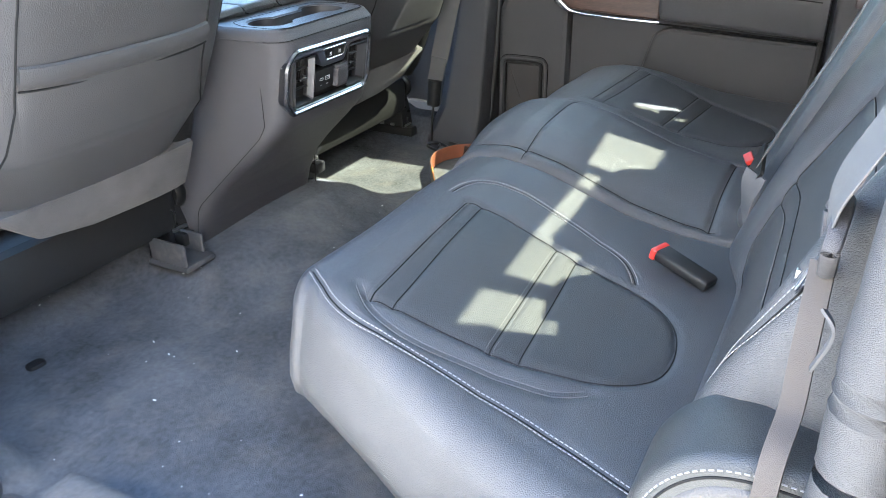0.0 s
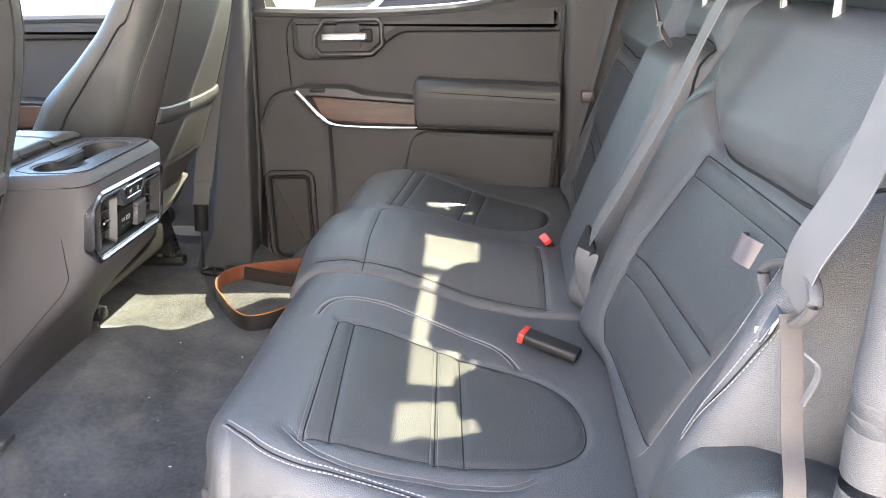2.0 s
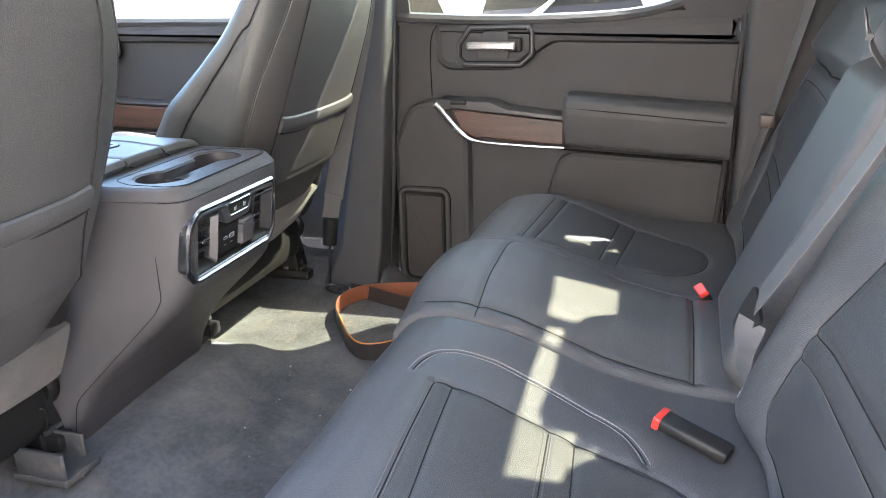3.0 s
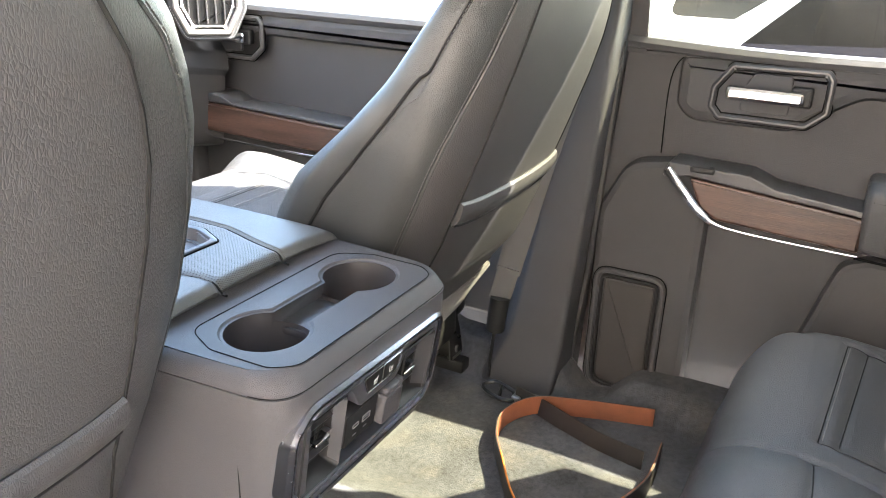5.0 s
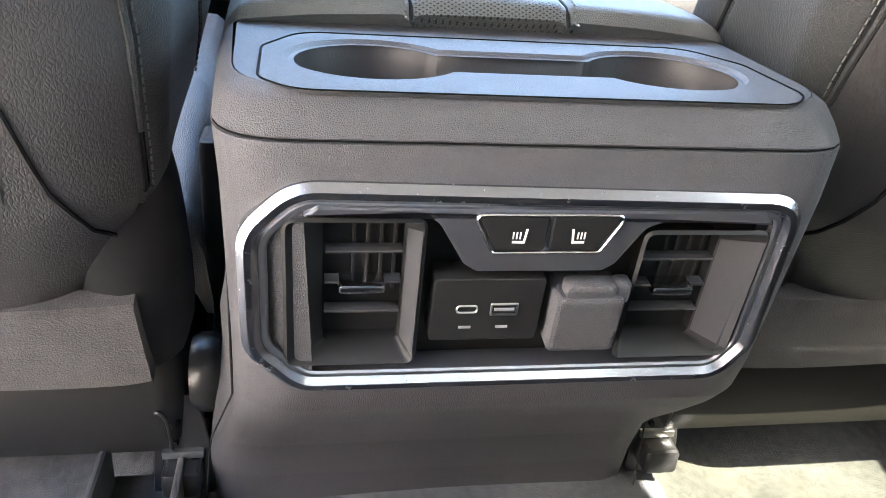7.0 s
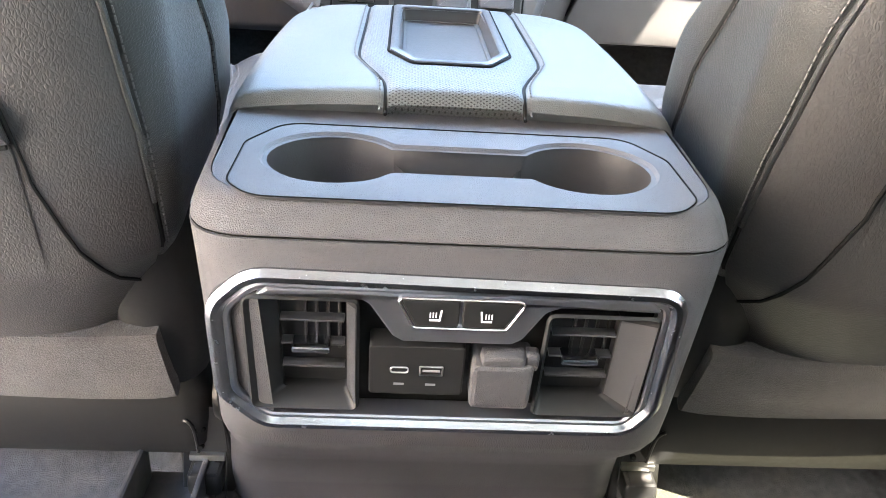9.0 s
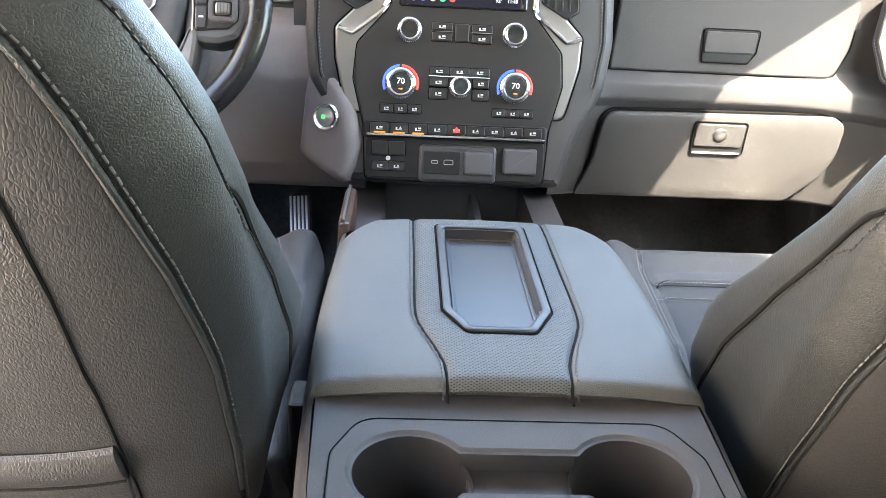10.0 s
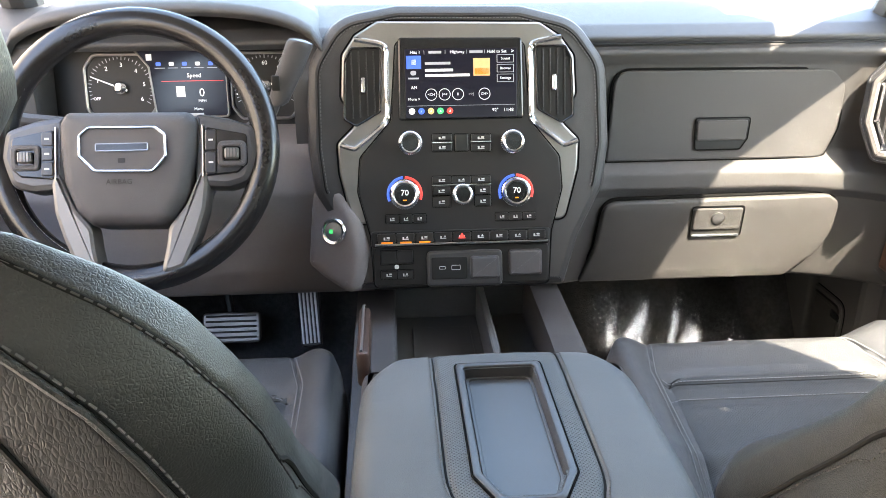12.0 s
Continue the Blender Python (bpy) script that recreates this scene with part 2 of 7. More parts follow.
def loft(rings, cap=True):
    """A closed skin over rings of equally many points."""
    v, f = grid(rings, True)
    c, r = len(rings[0]), len(rings)
    if cap:
        f.append(tuple(range(c - 1, -1, -1)))
        f.append(tuple((r - 1) * c + j for j in range(c)))
    return v, f


def rounded(points, r, n=5):
    """A polygon with its corners rounded; r is one radius or one for each corner."""
    out, k = [], len(points)
    for i in range(k):
        rad = r[i] if isinstance(r, (list, tuple)) else r
        p, a, b = Vector(points[i][:2]), Vector(points[i - 1][:2]), Vector(points[(i + 1) % k][:2])
        da, db = (a - p), (b - p)
        la, lb = da.length, db.length
        if rad <= 0 or la < 1e-6 or lb < 1e-6:
            out.append(tuple(p))
            continue
        da, db = da / la, db / lb
        half = max(0.08, math.acos(max(-1, min(1, da.dot(db)))) / 2)
        d = min(rad / math.tan(half), la * 0.49, lb * 0.49)
        s, e = p + da * d, p + db * d
        for j in range(n + 1):
            t = j / n
            out.append(tuple((1 - t) ** 2 * s + 2 * t * (1 - t) * p + t * t * e))
    return out


def box2(x0, y0, x1, y1):
    return [(x0, y0), (x1, y0), (x1, y1), (x0, y1)]


def inset(poly, d):
    """A polygon drawn in by d, for either sense of turning."""
    k = len(poly)
    area = sum(poly[i - 1][0] * poly[i][1] - poly[i][0] * poly[i - 1][1] for i in range(k))
    s = 1 if area > 0 else -1
    out = []
    for i in range(k):
        p, a, b = Vector(poly[i]), Vector(poly[i - 1]), Vector(poly[(i + 1) % k])
        u, w = (p - a), (b - p)
        if u.length < 1e-9:
            u = w
        if w.length < 1e-9:
            w = u
        u, w = u.normalized(), w.normalized()
        na, nb = Vector((-u.y, u.x)), Vector((-w.y, w.x))
        m = na + nb
        m = m / max(0.35, m.dot(na)) if m.length > 1e-6 else na
        out.append(tuple(p + m * d * s))
    return out


def prism(poly, z0, z1, bevel=0.0, m=None):
    """A polygon of local x and y, raised from z0 to z1, its upper edge bevelled."""
    area = sum(poly[i - 1][0] * poly[i][1] - poly[i][0] * poly[i - 1][1] for i in range(len(poly)))
    if area < 0:
        poly = poly[::-1]
    rings = [[(x, y, z0) for x, y in poly]]
    if bevel:
        rings.append([(x, y, z1 - bevel) for x, y in poly])
        rings.append([(x, y, z1 - bevel * 0.3) for x, y in inset(poly, bevel * 0.3)])
        rings.append([(x, y, z1) for x, y in inset(poly, bevel)])
    else:
        rings.append([(x, y, z1) for x, y in poly])
    out = loft(rings)
    return moved(out, m) if m is not None else out


def band(outer, inner, z0, z1, bevel=0.001, m=None):
    """A flat frame between two outlines of equally many points."""
    def up(poly, z):
        return [(x, y, z) for x, y in poly]
    rings = [up(outer, z0), up(outer, z1 - bevel), up(inset(outer, bevel), z1), up(inset(inner, -bevel), z1), up(inner, z1 - bevel), up(inner, z0)]
    rings.append(rings[0])
    out = grid(rings, True)
    return moved(out, m) if m is not None else out


def dish(outer, hole, z, depth, floor_in=0.0, m=None, floor=True):
    """A flat face with a hole and the walls and floor of the hole."""
    bm = bmesh.new()
    loops = []
    for poly in (outer, hole):
        vs = [bm.verts.new((x, y, z)) for x, y in poly]
        loops.append(vs)
        for i in range(len(vs)):
            bm.edges.new((vs[i - 1], vs[i]))
    bmesh.ops.triangle_fill(bm, use_beauty=True, use_dissolve=False, edges=bm.edges[:])
    bm.verts.index_update()
    v = [tuple(p.co) for p in bm.verts]
    f = [tuple(q.index for q in face.verts) for face in bm.faces]
    bm.free()
    deep = inset(hole, floor_in)
    mid = inset(hole, 0.002)
    walls = loft([[(x, y, z) for x, y in hole], [(x, y, z - 0.002) for x, y in mid], [(x, y, z - depth * 0.9) for x, y in deep],
                  [(x, y, z - depth) for x, y in inset(deep, 0.004)]], cap=False)
    k = len(hole)
    if floor:
        walls[1].append(tuple(3 * k + i for i in range(k)))
    out = joined((v, f), walls)
    return moved(out, m) if m is not None else out


def pierced(outer, holes, thick, m):
    """A sheet with several openings, both faces and the walls of the openings."""
    bm = bmesh.new()
    for poly in [outer] + holes:
        vs = [bm.verts.new((x, y, 0.0)) for x, y in poly]
        for i in range(len(vs)):
            bm.edges.new((vs[i - 1], vs[i]))
    bmesh.ops.triangle_fill(bm, use_beauty=True, use_dissolve=False, edges=bm.edges[:])
    bm.verts.index_update()
    v = [tuple(p.co) for p in bm.verts]
    f = [tuple(q.index for q in face.verts) for face in bm.faces]
    bm.free()
    faces = [(v, f), ([(x, y, thick) for x, y, z in v], f)]
    walls = [loft([[(x, y, 0.0) for x, y in poly], [(x, y, thick) for x, y in poly]], cap=False) for poly in [outer] + holes]
    return moved(joined(*faces, *walls), m)


def smooth(points, n=8, closed=False):
    """A Catmull-Rom curve through the points."""
    p = [Vector(q) for q in points]
    if len(p) < 3:
        return [p[0].lerp(p[-1], i / n) for i in range(n + 1)]
    k, out = len(p), []
    for i in range(k if closed else k - 1):
        a, b, c, d = (p[(i + j) % k] if closed else p[min(max(i + j, 0), k - 1)] for j in (-1, 0, 1, 2))
        for s in range(n):
            t = s / n
            out.append(0.5 * (2 * b + (c - a) * t + (2 * a - 5 * b + 4 * c - d) * t * t + (3 * b - a - 3 * c + d) * t ** 3))
    if not closed:
        out.append(p[-1])
    return out


def tube(path, r, n=8, closed=False, flat=1.0, up=(0, 0, 1)):
    """A round or flattened cord along a path; r is one radius or one for each point."""
    path = [Vector(p) for p in path]
    rings, k = [], len(path)
    for i, p in enumerate(path):
        a = path[i - 1] if (i or closed) else p
        b = path[(i + 1) % k] if (i < k - 1 or closed) else p
        t = (b - a).normalized()
        side = t.cross(Vector(up))
        if side.length < 1e-4:
            side = t.cross(Vector((1, 0, 0)))
        side.normalize()
        top = side.cross(t)
        rad = r[i] if isinstance(r, (list, tuple)) else r
        rings.append([p + side * (rad * math.cos(q)) + top * (rad * flat * math.sin(q)) for q in (2 * math.pi * j / n for j in range(n))])
    if closed:
        rings.append(rings[0])
    return loft(rings, cap=not closed)


def ribbon(path, wide, thick, side):
    """A flat strap along a path; side is the direction of its width, one for all or one for each point."""
    path = [Vector(p) for p in path]
    rings = []
    for i, p in enumerate(path):
        t = (path[min(i + 1, len(path) - 1)] - path[max(i - 1, 0)]).normalized()
        s = Vector(side[i]) if isinstance(side, list) else Vector(side)
        s = (s - t * s.dot(t)).normalized()
        nrm = t.cross(s)
        w, h = s * wide / 2, nrm * thick / 2
        rings.append([p - w - h, p + w - h, p + w * 1.02, p + w + h, p - w + h, p - w * 1.02])
    return loft(rings)


def along(path, step):
    """Points and directions at even steps along a path."""
    path = [Vector(p) for p in path]
    out, left = [], 0.0
    for a, b in zip(path, path[1:]):
        d = (b - a).length
        if d < 1e-9:
            continue
        while left <= d:
            out.append((a.lerp(b, left / d), (b - a) / d))
            left += step
        left -= d
    return out


def stitches(path, step=0.0058, length=0.0038, r=0.0007, lift=(0, 0, 0.0008)):
    """A row of short raised threads along a path."""
    v, f = [], []
    for p, t in along(path, step):
        p = p + Vector(lift)
        s = t.cross(Vector((0.3, 0.2, 0.93)))
        if s.length < 1e-5:
            continue
        s.normalize()
        u = s.cross(t)
        k = len(v)
        for e in (-0.5, 0.5):
            c = p + t * length * e
            v += [c + s * r, c + u * r, c - s * r, c - u * r]
        f += [(k, k + 1, k + 5, k + 4), (k + 1, k + 2, k + 6, k + 5), (k + 2, k + 3, k + 7, k + 6), (k + 3, k, k + 4, k + 7), (k + 3, k + 2, k + 1, k), (k + 4, k + 5, k + 6, k + 7)]
    return v, f


def lathe(profile, n=32, m=None):
    """A turned body from (radius, z) pairs about the local z axis."""
    rings = [[(r * math.cos(a), r * math.sin(a), z) for a in (2 * math.pi * j / n for j in range(n))] for r, z in profile]
    out = loft(rings)
    return moved(out, m) if m is not None else out


def block(x0, y0, z0, x1, y1, z1, bevel=0.004, m=None):
    """A box with rounded edges all round."""
    b = min(bevel, (x1 - x0) * 0.45, (y1 - y0) * 0.45, (z1 - z0) * 0.45)
    base = rounded(box2(x0, y0, x1, y1), b * 1.2, 3)
    rings = []
    for z, d in ((z0, b), (z0 + b * 0.3, b * 0.3), (z0 + b, 0), (z1 - b, 0), (z1 - b * 0.3, b * 0.3), (z1, b)):
        rings.append([(x, y, z) for x, y in inset(base, d)])
    out = loft(rings)
    return moved(out, m) if m is not None else out


def axes(origin, xa, ya):
    """A pose from an origin and the directions of its local x and y."""
    xa = Vector(xa).normalized()
    ya = Vector(ya)
    ya = (ya - xa * ya.dot(xa)).normalized()
    za = xa.cross(ya)
    m = Matrix((xa, ya, za)).transposed().to_4x4()
    m.translation = origin
    return m


def words(name, body, size, m, mat, parent, label="", wide=1.0):
    """Lettering in the built-in font, centred at a pose, as a thin mesh."""
    c = bpy.data.curves.new(name, "FONT")
    c.body, c.size, c.align_x, c.align_y, c.extrude, c.resolution_u = body, size, "CENTER", "CENTER", 0.0002, 2
    ob = bpy.data.objects.new(name, c)
    scene.collection.objects.link(ob)
    mesh = bpy.data.meshes.new_from_object(ob.evaluated_get(bpy.context.evaluated_depsgraph_get()))
    bpy.data.objects.remove(ob)
    mesh.transform(m @ Matrix.Diagonal((wide, 1, 1, 1)))
    return part(name, mesh, mat, parent, label)


def near_line(x, y, line):
    """Distance of arrays of points from a polyline."""
    best = np.full(np.shape(x), 1e9)
    for (ax, ay), (bx, by) in zip(line, line[1:]):
        dx, dy = bx - ax, by - ay
        t = np.clip(((x - ax) * dx + (y - ay) * dy) / max(dx * dx + dy * dy, 1e-12), 0, 1)
        best = np.minimum(best, np.hypot(x - ax - t * dx, y - ay - t * dy))
    return best


def inside(x, y, poly):
    """Whether arrays of points lie inside a polygon."""
    hit = np.zeros(np.shape(x), bool)
    for (ax, ay), (bx, by) in zip(poly, poly[1:] + poly[:1]):
        cut = ((ay > y) != (by > y)) & (x < (bx - ax) * (y - ay) / (by - ay + 1e-12) + ax)
        hit ^= cut
    return hit


def curve2(points, n=8):
    return [(p.x, p.y) for p in smooth([(x, y, 0) for x, y in points], n)]

# ---- the setting: ground, floor, shell ----
ground = part("ground", grid([[(x, y, -0.62) for x in (-60, -6, 6, 60)] for y in (-60, -6, 6, 60)]), CONCRETE)
tagged(ground, "pale sunlit concrete of a parking lot", "ground", kind="structure")


def floor_height(x, y):
    """Carpet with a low tunnel, a raised part under the front seats and the kick-up below the rear seat."""
    z = 0.03 * np.exp(-(x / 0.13) ** 2) * np.clip((y + 0.1) / 0.2, 0, 1) + 0.034 * np.exp(-(x / 0.285) ** 8) * np.clip((y - 0.06) / 0.10, 0, 1)
    z = z + 0.026 * (1 - np.exp(-(x / 0.13) ** 2)) * np.exp(-(x / 0.285) ** 8) * np.clip((y - 0.06) / 0.10, 0, 1)
    z = z + 0.030 * np.clip((y - 0.30) / 0.06, 0, 1) * (np.abs(x) > 0.0)
    z = z + 0.004 * np.sin(9 * x + 3 * y) * np.sin(7 * y - 2 * x)
    z = z + 0.10 * np.clip((-0.50 - y) / 0.05, 0, 1)
    z = z + 0.06 * np.clip((np.abs(x) - 0.70) / 0.03, 0, 1) * np.clip((np.abs(y + 0.0) - 0.02) / 0.06, 0, 1)
    return z + 0.35 * np.clip((y - 1.20) / 0.25, 0, 1)


gx, gy = np.meshgrid(np.linspace(-0.80, 0.80, 120), np.linspace(-1.0, 1.45, 170))
gz = floor_height(gx, gy)
tagged(part("floor", grid(np.stack([gx, gy, gz], -1)), CARPET, sharp=60), "charcoal carpet with lint and pale scuffs", "floor", kind="structure")


def pane(name, corners, parent, mat=None):
    p = part(name, ([Vector(c) for c in corners], [tuple(range(len(corners)))]), mat or GLASS, parent)
    p.visible_shadow = mat is not None
    return p


# roof, its unseen rear bow raised to pass sun rays, rear wall, rear window mask
m_roof = axes((0, 0, 1.22), (1, 0, 0), (0, 1, 0))
M_YZ = axes((0, 0, 0), (0, 1, 0), (0, 0, 1))
rear_bow = moved(prism([(-0.92, 1.22), (-1.035, 1.345), (-1.035, 1.40), (-0.90, 1.27)], -0.82, 0.735, 0.0), M_YZ)
bow_ends = [moved(prism([(-0.90, 1.19), (-1.035, 1.19), (-1.035, 1.37)], x, x + 0.06, 0.0), M_YZ) for x in (-0.82, 0.675)]
tagged(part("ceiling", joined(prism(rounded(box2(-0.66, -0.92, 0.70, 0.80), 0.03), 0, 0.05, 0.0, m_roof), rear_bow, *bow_ends), HEADLINER), "pale grey cloth headliner", "ceiling", kind="structure")
# unseen panel added to keep skylight off the seat edge by the door
tagged(part("wall_roof_shade", prism(rounded(box2(-0.775, -1.03, 0.70, 0.84), 0.08, 5), 1.375, 1.40, 0.012), BODY), "unseen roof panel added to shade the open door side", "roof", kind="structure")
tagged(part("wall_rear", block(-0.85, -1.16, -0.1, 0.85, -1.12, 0.70, 0.006), TRIM), "black trim behind the rear seat", "wall", kind="structure")
rear_glass = thing("window_rear", "unseen rear window behind a mask that shapes the sun patches", "window", kind="structure")
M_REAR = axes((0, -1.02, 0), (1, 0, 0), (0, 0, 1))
# added mask: openings back-projected from the sunlit patches on the bench
mask_gap_side = rounded([(0.517, 1.263), (0.475, 1.056), (0.335, 1.045), (0.387, 1.235)], 0.008, 3)
mask_gap_mid = [(0.362, 1.218), (0.231, 1.210), (0.134, 1.201), (0.003, 1.184), (-0.008, 1.061), (0.017, 1.057), (0.027, 1.036), (0.033, 1.005), (0.058, 1.009), (0.063, 1.051), (0.090, 1.059), (0.103, 1.132), (0.135, 1.153), (0.219, 1.149), (0.348, 1.164)]
mask_gap_near = [(-0.038, 1.199), (-0.045, 1.055), (-0.083, 1.036), (-0.092, 1.027), (-0.092, 1.002), (-0.151, 0.978), (-0.144, 1.021), (-0.131, 1.064), (-0.118, 1.118), (-0.125, 1.184)]
part("window_sun_mask", pierced(box2(-0.82, 0.86, 0.715, 1.36), [mask_gap_side, rounded(mask_gap_mid, 0.004, 2), rounded(mask_gap_near, 0.006, 2)], 0.006, M_REAR), RUBBER, rear_glass, "unseen black mask added to shape the sun patches")
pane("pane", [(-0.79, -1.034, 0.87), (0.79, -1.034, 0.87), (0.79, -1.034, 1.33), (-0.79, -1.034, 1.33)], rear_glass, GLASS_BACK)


# ---- doors on the passenger side ----
def door(name, label, y_front, y_back, y_trim, y_trim_end, rear):
    d = thing(name, label, "door", (0.85, (y_front + y_back) / 2, 0.0), kind="structure")
    X = 0.83
    m = axes((X, 0, 0), (0, -1, 0), (0, 0, 1))      # local x runs to the rear, z to the cabin
    a, b = -y_front, -y_back
    w = b - a
    sill = [(a, 0.665), (a + 0.35 * w, 0.655), (a + 0.7 * w, 0.665), (b - 0.1, 0.70), (b, 0.74)] if rear else [(a, 0.66), (b, 0.655)]
    outline = [(a, -0.06), (b, -0.06)] + [(x, z) for x, z in curve2(sill, 6)[::-1]]
    part("panel", prism(outline, -0.05, 0.0, 0.006, m), TRIM, d)
    # the rolled sill under the glass
    part("sill", tube([(X - 0.012 + 0.0, -x, z - 0.004) for x, z in curve2(sill, 6)], 0.014, 8, flat=0.9), TRIM, d, "soft rolled window sill")
    # raised lower field in front, with the speaker
    field = rounded([(a + 0.006, -0.05), (a + 0.20, -0.05), (a + 0.20, 0.43), (a + 0.14, 0.47), (a + 0.05, 0.455), (a + 0.006, 0.36)], [0.01, 0.01, 0.02, 0.05, 0.06, 0.05])
    part("map_pocket_face", prism(field, -0.002, 0.035, 0.014, m), TRIM, d)
    # hollow swoosh behind the handle and a raised upper band
    band_top = rounded([(a + 0.115, 0.645), (b - 0.002, 0.66), (b - 0.002, 0.595), (a + 0.40, 0.60), (a + 0.345, 0.565), (a + 0.30, 0.535), (a + 0.14, 0.535), (a + 0.115, 0.56)], [0.02, 0.01, 0.01, 0.06, 0.06, 0.04, 0.04, 0.03])
    part("panel_joint", tube([m @ Vector((x, y, 0.0015)) for x, y in curve2([(a + 0.10, 0.47), (a + 0.10, 0.60), (a + 0.125, 0.645), (a + 0.17, 0.655)], 6)], 0.0012, 6), GAP, d)
    part("upper_band", prism(band_top, -0.002, 0.0225, 0.020, m), TRIM, d)
    # armrest: switch shelf, wood strip, chrome line, pad
    y0, y1 = -y_trim, -y_trim_end
    shelf = rounded([(y0 - 0.01, 0.446), (y0 + 0.035, 0.4535), (y1, 0.4295), (y1, 0.440), (y0 + 0.17, 0.454), (y0 + 0.13, 0.470), (y0 + 0.0, 0.474)], 0.005)
    part("switch_shelf", prism(shelf, 0.0, 0.0715, 0.003, m), PLASTIC_FINE, d)
    part("window_switch", block(0.755, -(y0 + 0.075), 0.462, 0.775, -(y0 + 0.035), 0.472, 0.003), DARK, d)
    strip = [(y0 + 0.035, 0.452), (y1, 0.428), (y1, 0.372), (y0 + 0.09, 0.385), (y0 + 0.06, 0.40)]
    part("wood_strip", prism(rounded(strip, 0.006), 0.0, 0.072, 0.005, m), WOOD, d, "open-pore brown wood strip")
    edge = smooth([(X - 0.074, -(y0 - 0.002), 0.462), (X - 0.077, -(y0 + 0.030), 0.428), (X - 0.077, -(y0 + 0.062), 0.396), (X - 0.077, -(y0 + 0.10), 0.378), (X - 0.076, -(y0 + 0.2), 0.371), (X - 0.074, -y1, 0.368)], 8)
    n = len(edge)
    part("chrome_strip", tube(edge, [0.0085 if i < n * 0.4 else 0.0085 - 0.0060 * min(1, (i - n * 0.4) / (n * 0.2)) for i in range(n)], 8, flat=0.5, up=(1, 0, 0)), CHROME, d, "polished chrome accent")
    if rear:
        rings = []
        for t, k in ((0.0, 0.80), (0.012, 0.94), (0.035, 1.0), (0.3, 1.0), (0.7, 1.0), (1.0, 1.0)):
            yy, top, low = y1 - 0.006 + (b - y1) * t, 0.490 - 0.022 * t, 0.372 - 0.022 * t
            section = rounded([(0.0, top), (0.066, top), (0.090, top - 0.012), (0.090, top - 0.040), (0.070, low), (0.0, low)], [0, 0.02, 0.016, 0.02, 0.02, 0], 4)
            rings.append([(X - depth * k, -yy, low + (z - low) * (0.5 + 0.5 * k)) for depth, z in section])
        part("armrest_pad", loft(rings), LEATHER, d, "padded black leather armrest", 50)
        part("pad_joint", tube([(X - 0.074, -(y1 - 0.004), 0.366), (X - 0.071, -(b - 0.02), 0.348)], 0.0022, 6), GAP, d)
        part("armrest_seam", tube([(X - 0.0885, -(y1 + 0.005), 0.463), (X - 0.0895, -(y1 + 0.1), 0.456), (X - 0.0895, -(b - 0.02), 0.438)], 0.0015, 6), GROOVE, d)
    part("lower_swell", prism(rounded([(y1 - 0.09, 0.08), (b - 0.004, 0.08), (b - 0.004, 0.335), (y1 + 0.02, 0.350), (y1 - 0.02, 0.335)], [0.03, 0.01, 0.01, 0.03, 0.04]), -0.002, 0.028, 0.010, m), TRIM, d)
    # speaker
    sp = rounded([(a + 0.014, -0.012), (a + 0.150, -0.012), (a + 0.150, 0.248), (a + 0.014, 0.248)], [0.045, 0.03, 0.03, 0.03], 6)
    part("speaker_joint", tube([m @ Vector((x, y, 0.0355)) for x, y in inset(sp, -0.001)], 0.0014, 6, closed=True), GAP, d)
    part("speaker_rim", band(sp, inset(sp, 0.011), 0.030, 0.042, 0.003, m), TRIM, d)
    part("speaker_rim", band(inset(sp, 0.013), inset(sp, 0.019), 0.030, 0.041, 0.002, m), DARK, d)
    part("speaker_grille", prism(inset(sp, 0.020), 0.02, 0.0375, 0.004, m), MESH, d, "fine black speaker mesh")
    # inside handle in its bezel
    hx = y0 + 0.135
    bez = rounded([(hx - 0.094, 0.60), (hx - 0.066, 0.640), (hx + 0.080, 0.642), (hx + 0.091, 0.628), (hx + 0.091, 0.572), (hx + 0.060, 0.545), (hx - 0.078, 0.545), (hx - 0.096, 0.565)], 0.012)
    part("handle_bezel", band(bez, inset(bez, 0.011), 0.016, 0.028, 0.004, m), PLASTIC_FINE, d)
    for gap_in, gap_z in ((-0.0008, 0.019), (0.0118, 0.0225)):
        part("bezel_joint", tube([m @ Vector((x, y, gap_z)) for x, y in inset(bez, gap_in)], 0.0016, 6, closed=True), GAP, d)
    part("handle_cup", prism(inset(bez, 0.010), 0.004, 0.0195, 0.001, m), DARK, d)
    tri = rounded([(hx - 0.045, 0.600), (hx - 0.028, 0.627), (hx + 0.03, 0.627), (hx + 0.03, 0.563), (hx - 0.045, 0.563)], 0.008)
    part("handle_insert", prism(tri, 0.019, 0.026, 0.002, m), TRIM, d)
    h = part("door_handle", block(hx - 0.068, 0.583, 0.034, hx + 0.052, 0.606, 0.048, 0.007, m), CHROME, d, "satin chrome pull handle")
    part("handle_pivot", block(hx + 0.030, 0.580, 0.018, hx + 0.062, 0.612, 0.036, 0.004, m), DARK, h)
    return d


MESH = material("speaker_mesh", (0.030, 0.028, 0.027), 0.6, grain=0.0006, grain_scale=900, vary=0.1, dots=500)
rear_door = door("door_1", "closed rear passenger door with wood strip and armrest", 0.046, -0.76, -0.085, -0.392, True)
front_door = door("door_2", "closed front passenger door with wood strip and speaker", 1.23, 0.13, 1.045, 0.36, False)
pane("pane", [(0.815, 0.03, 0.66), (0.815, -0.75, 0.70), (0.72, -0.70, 1.18), (0.68, 0.02, 1.2)], rear_door, GLASS_REAR)
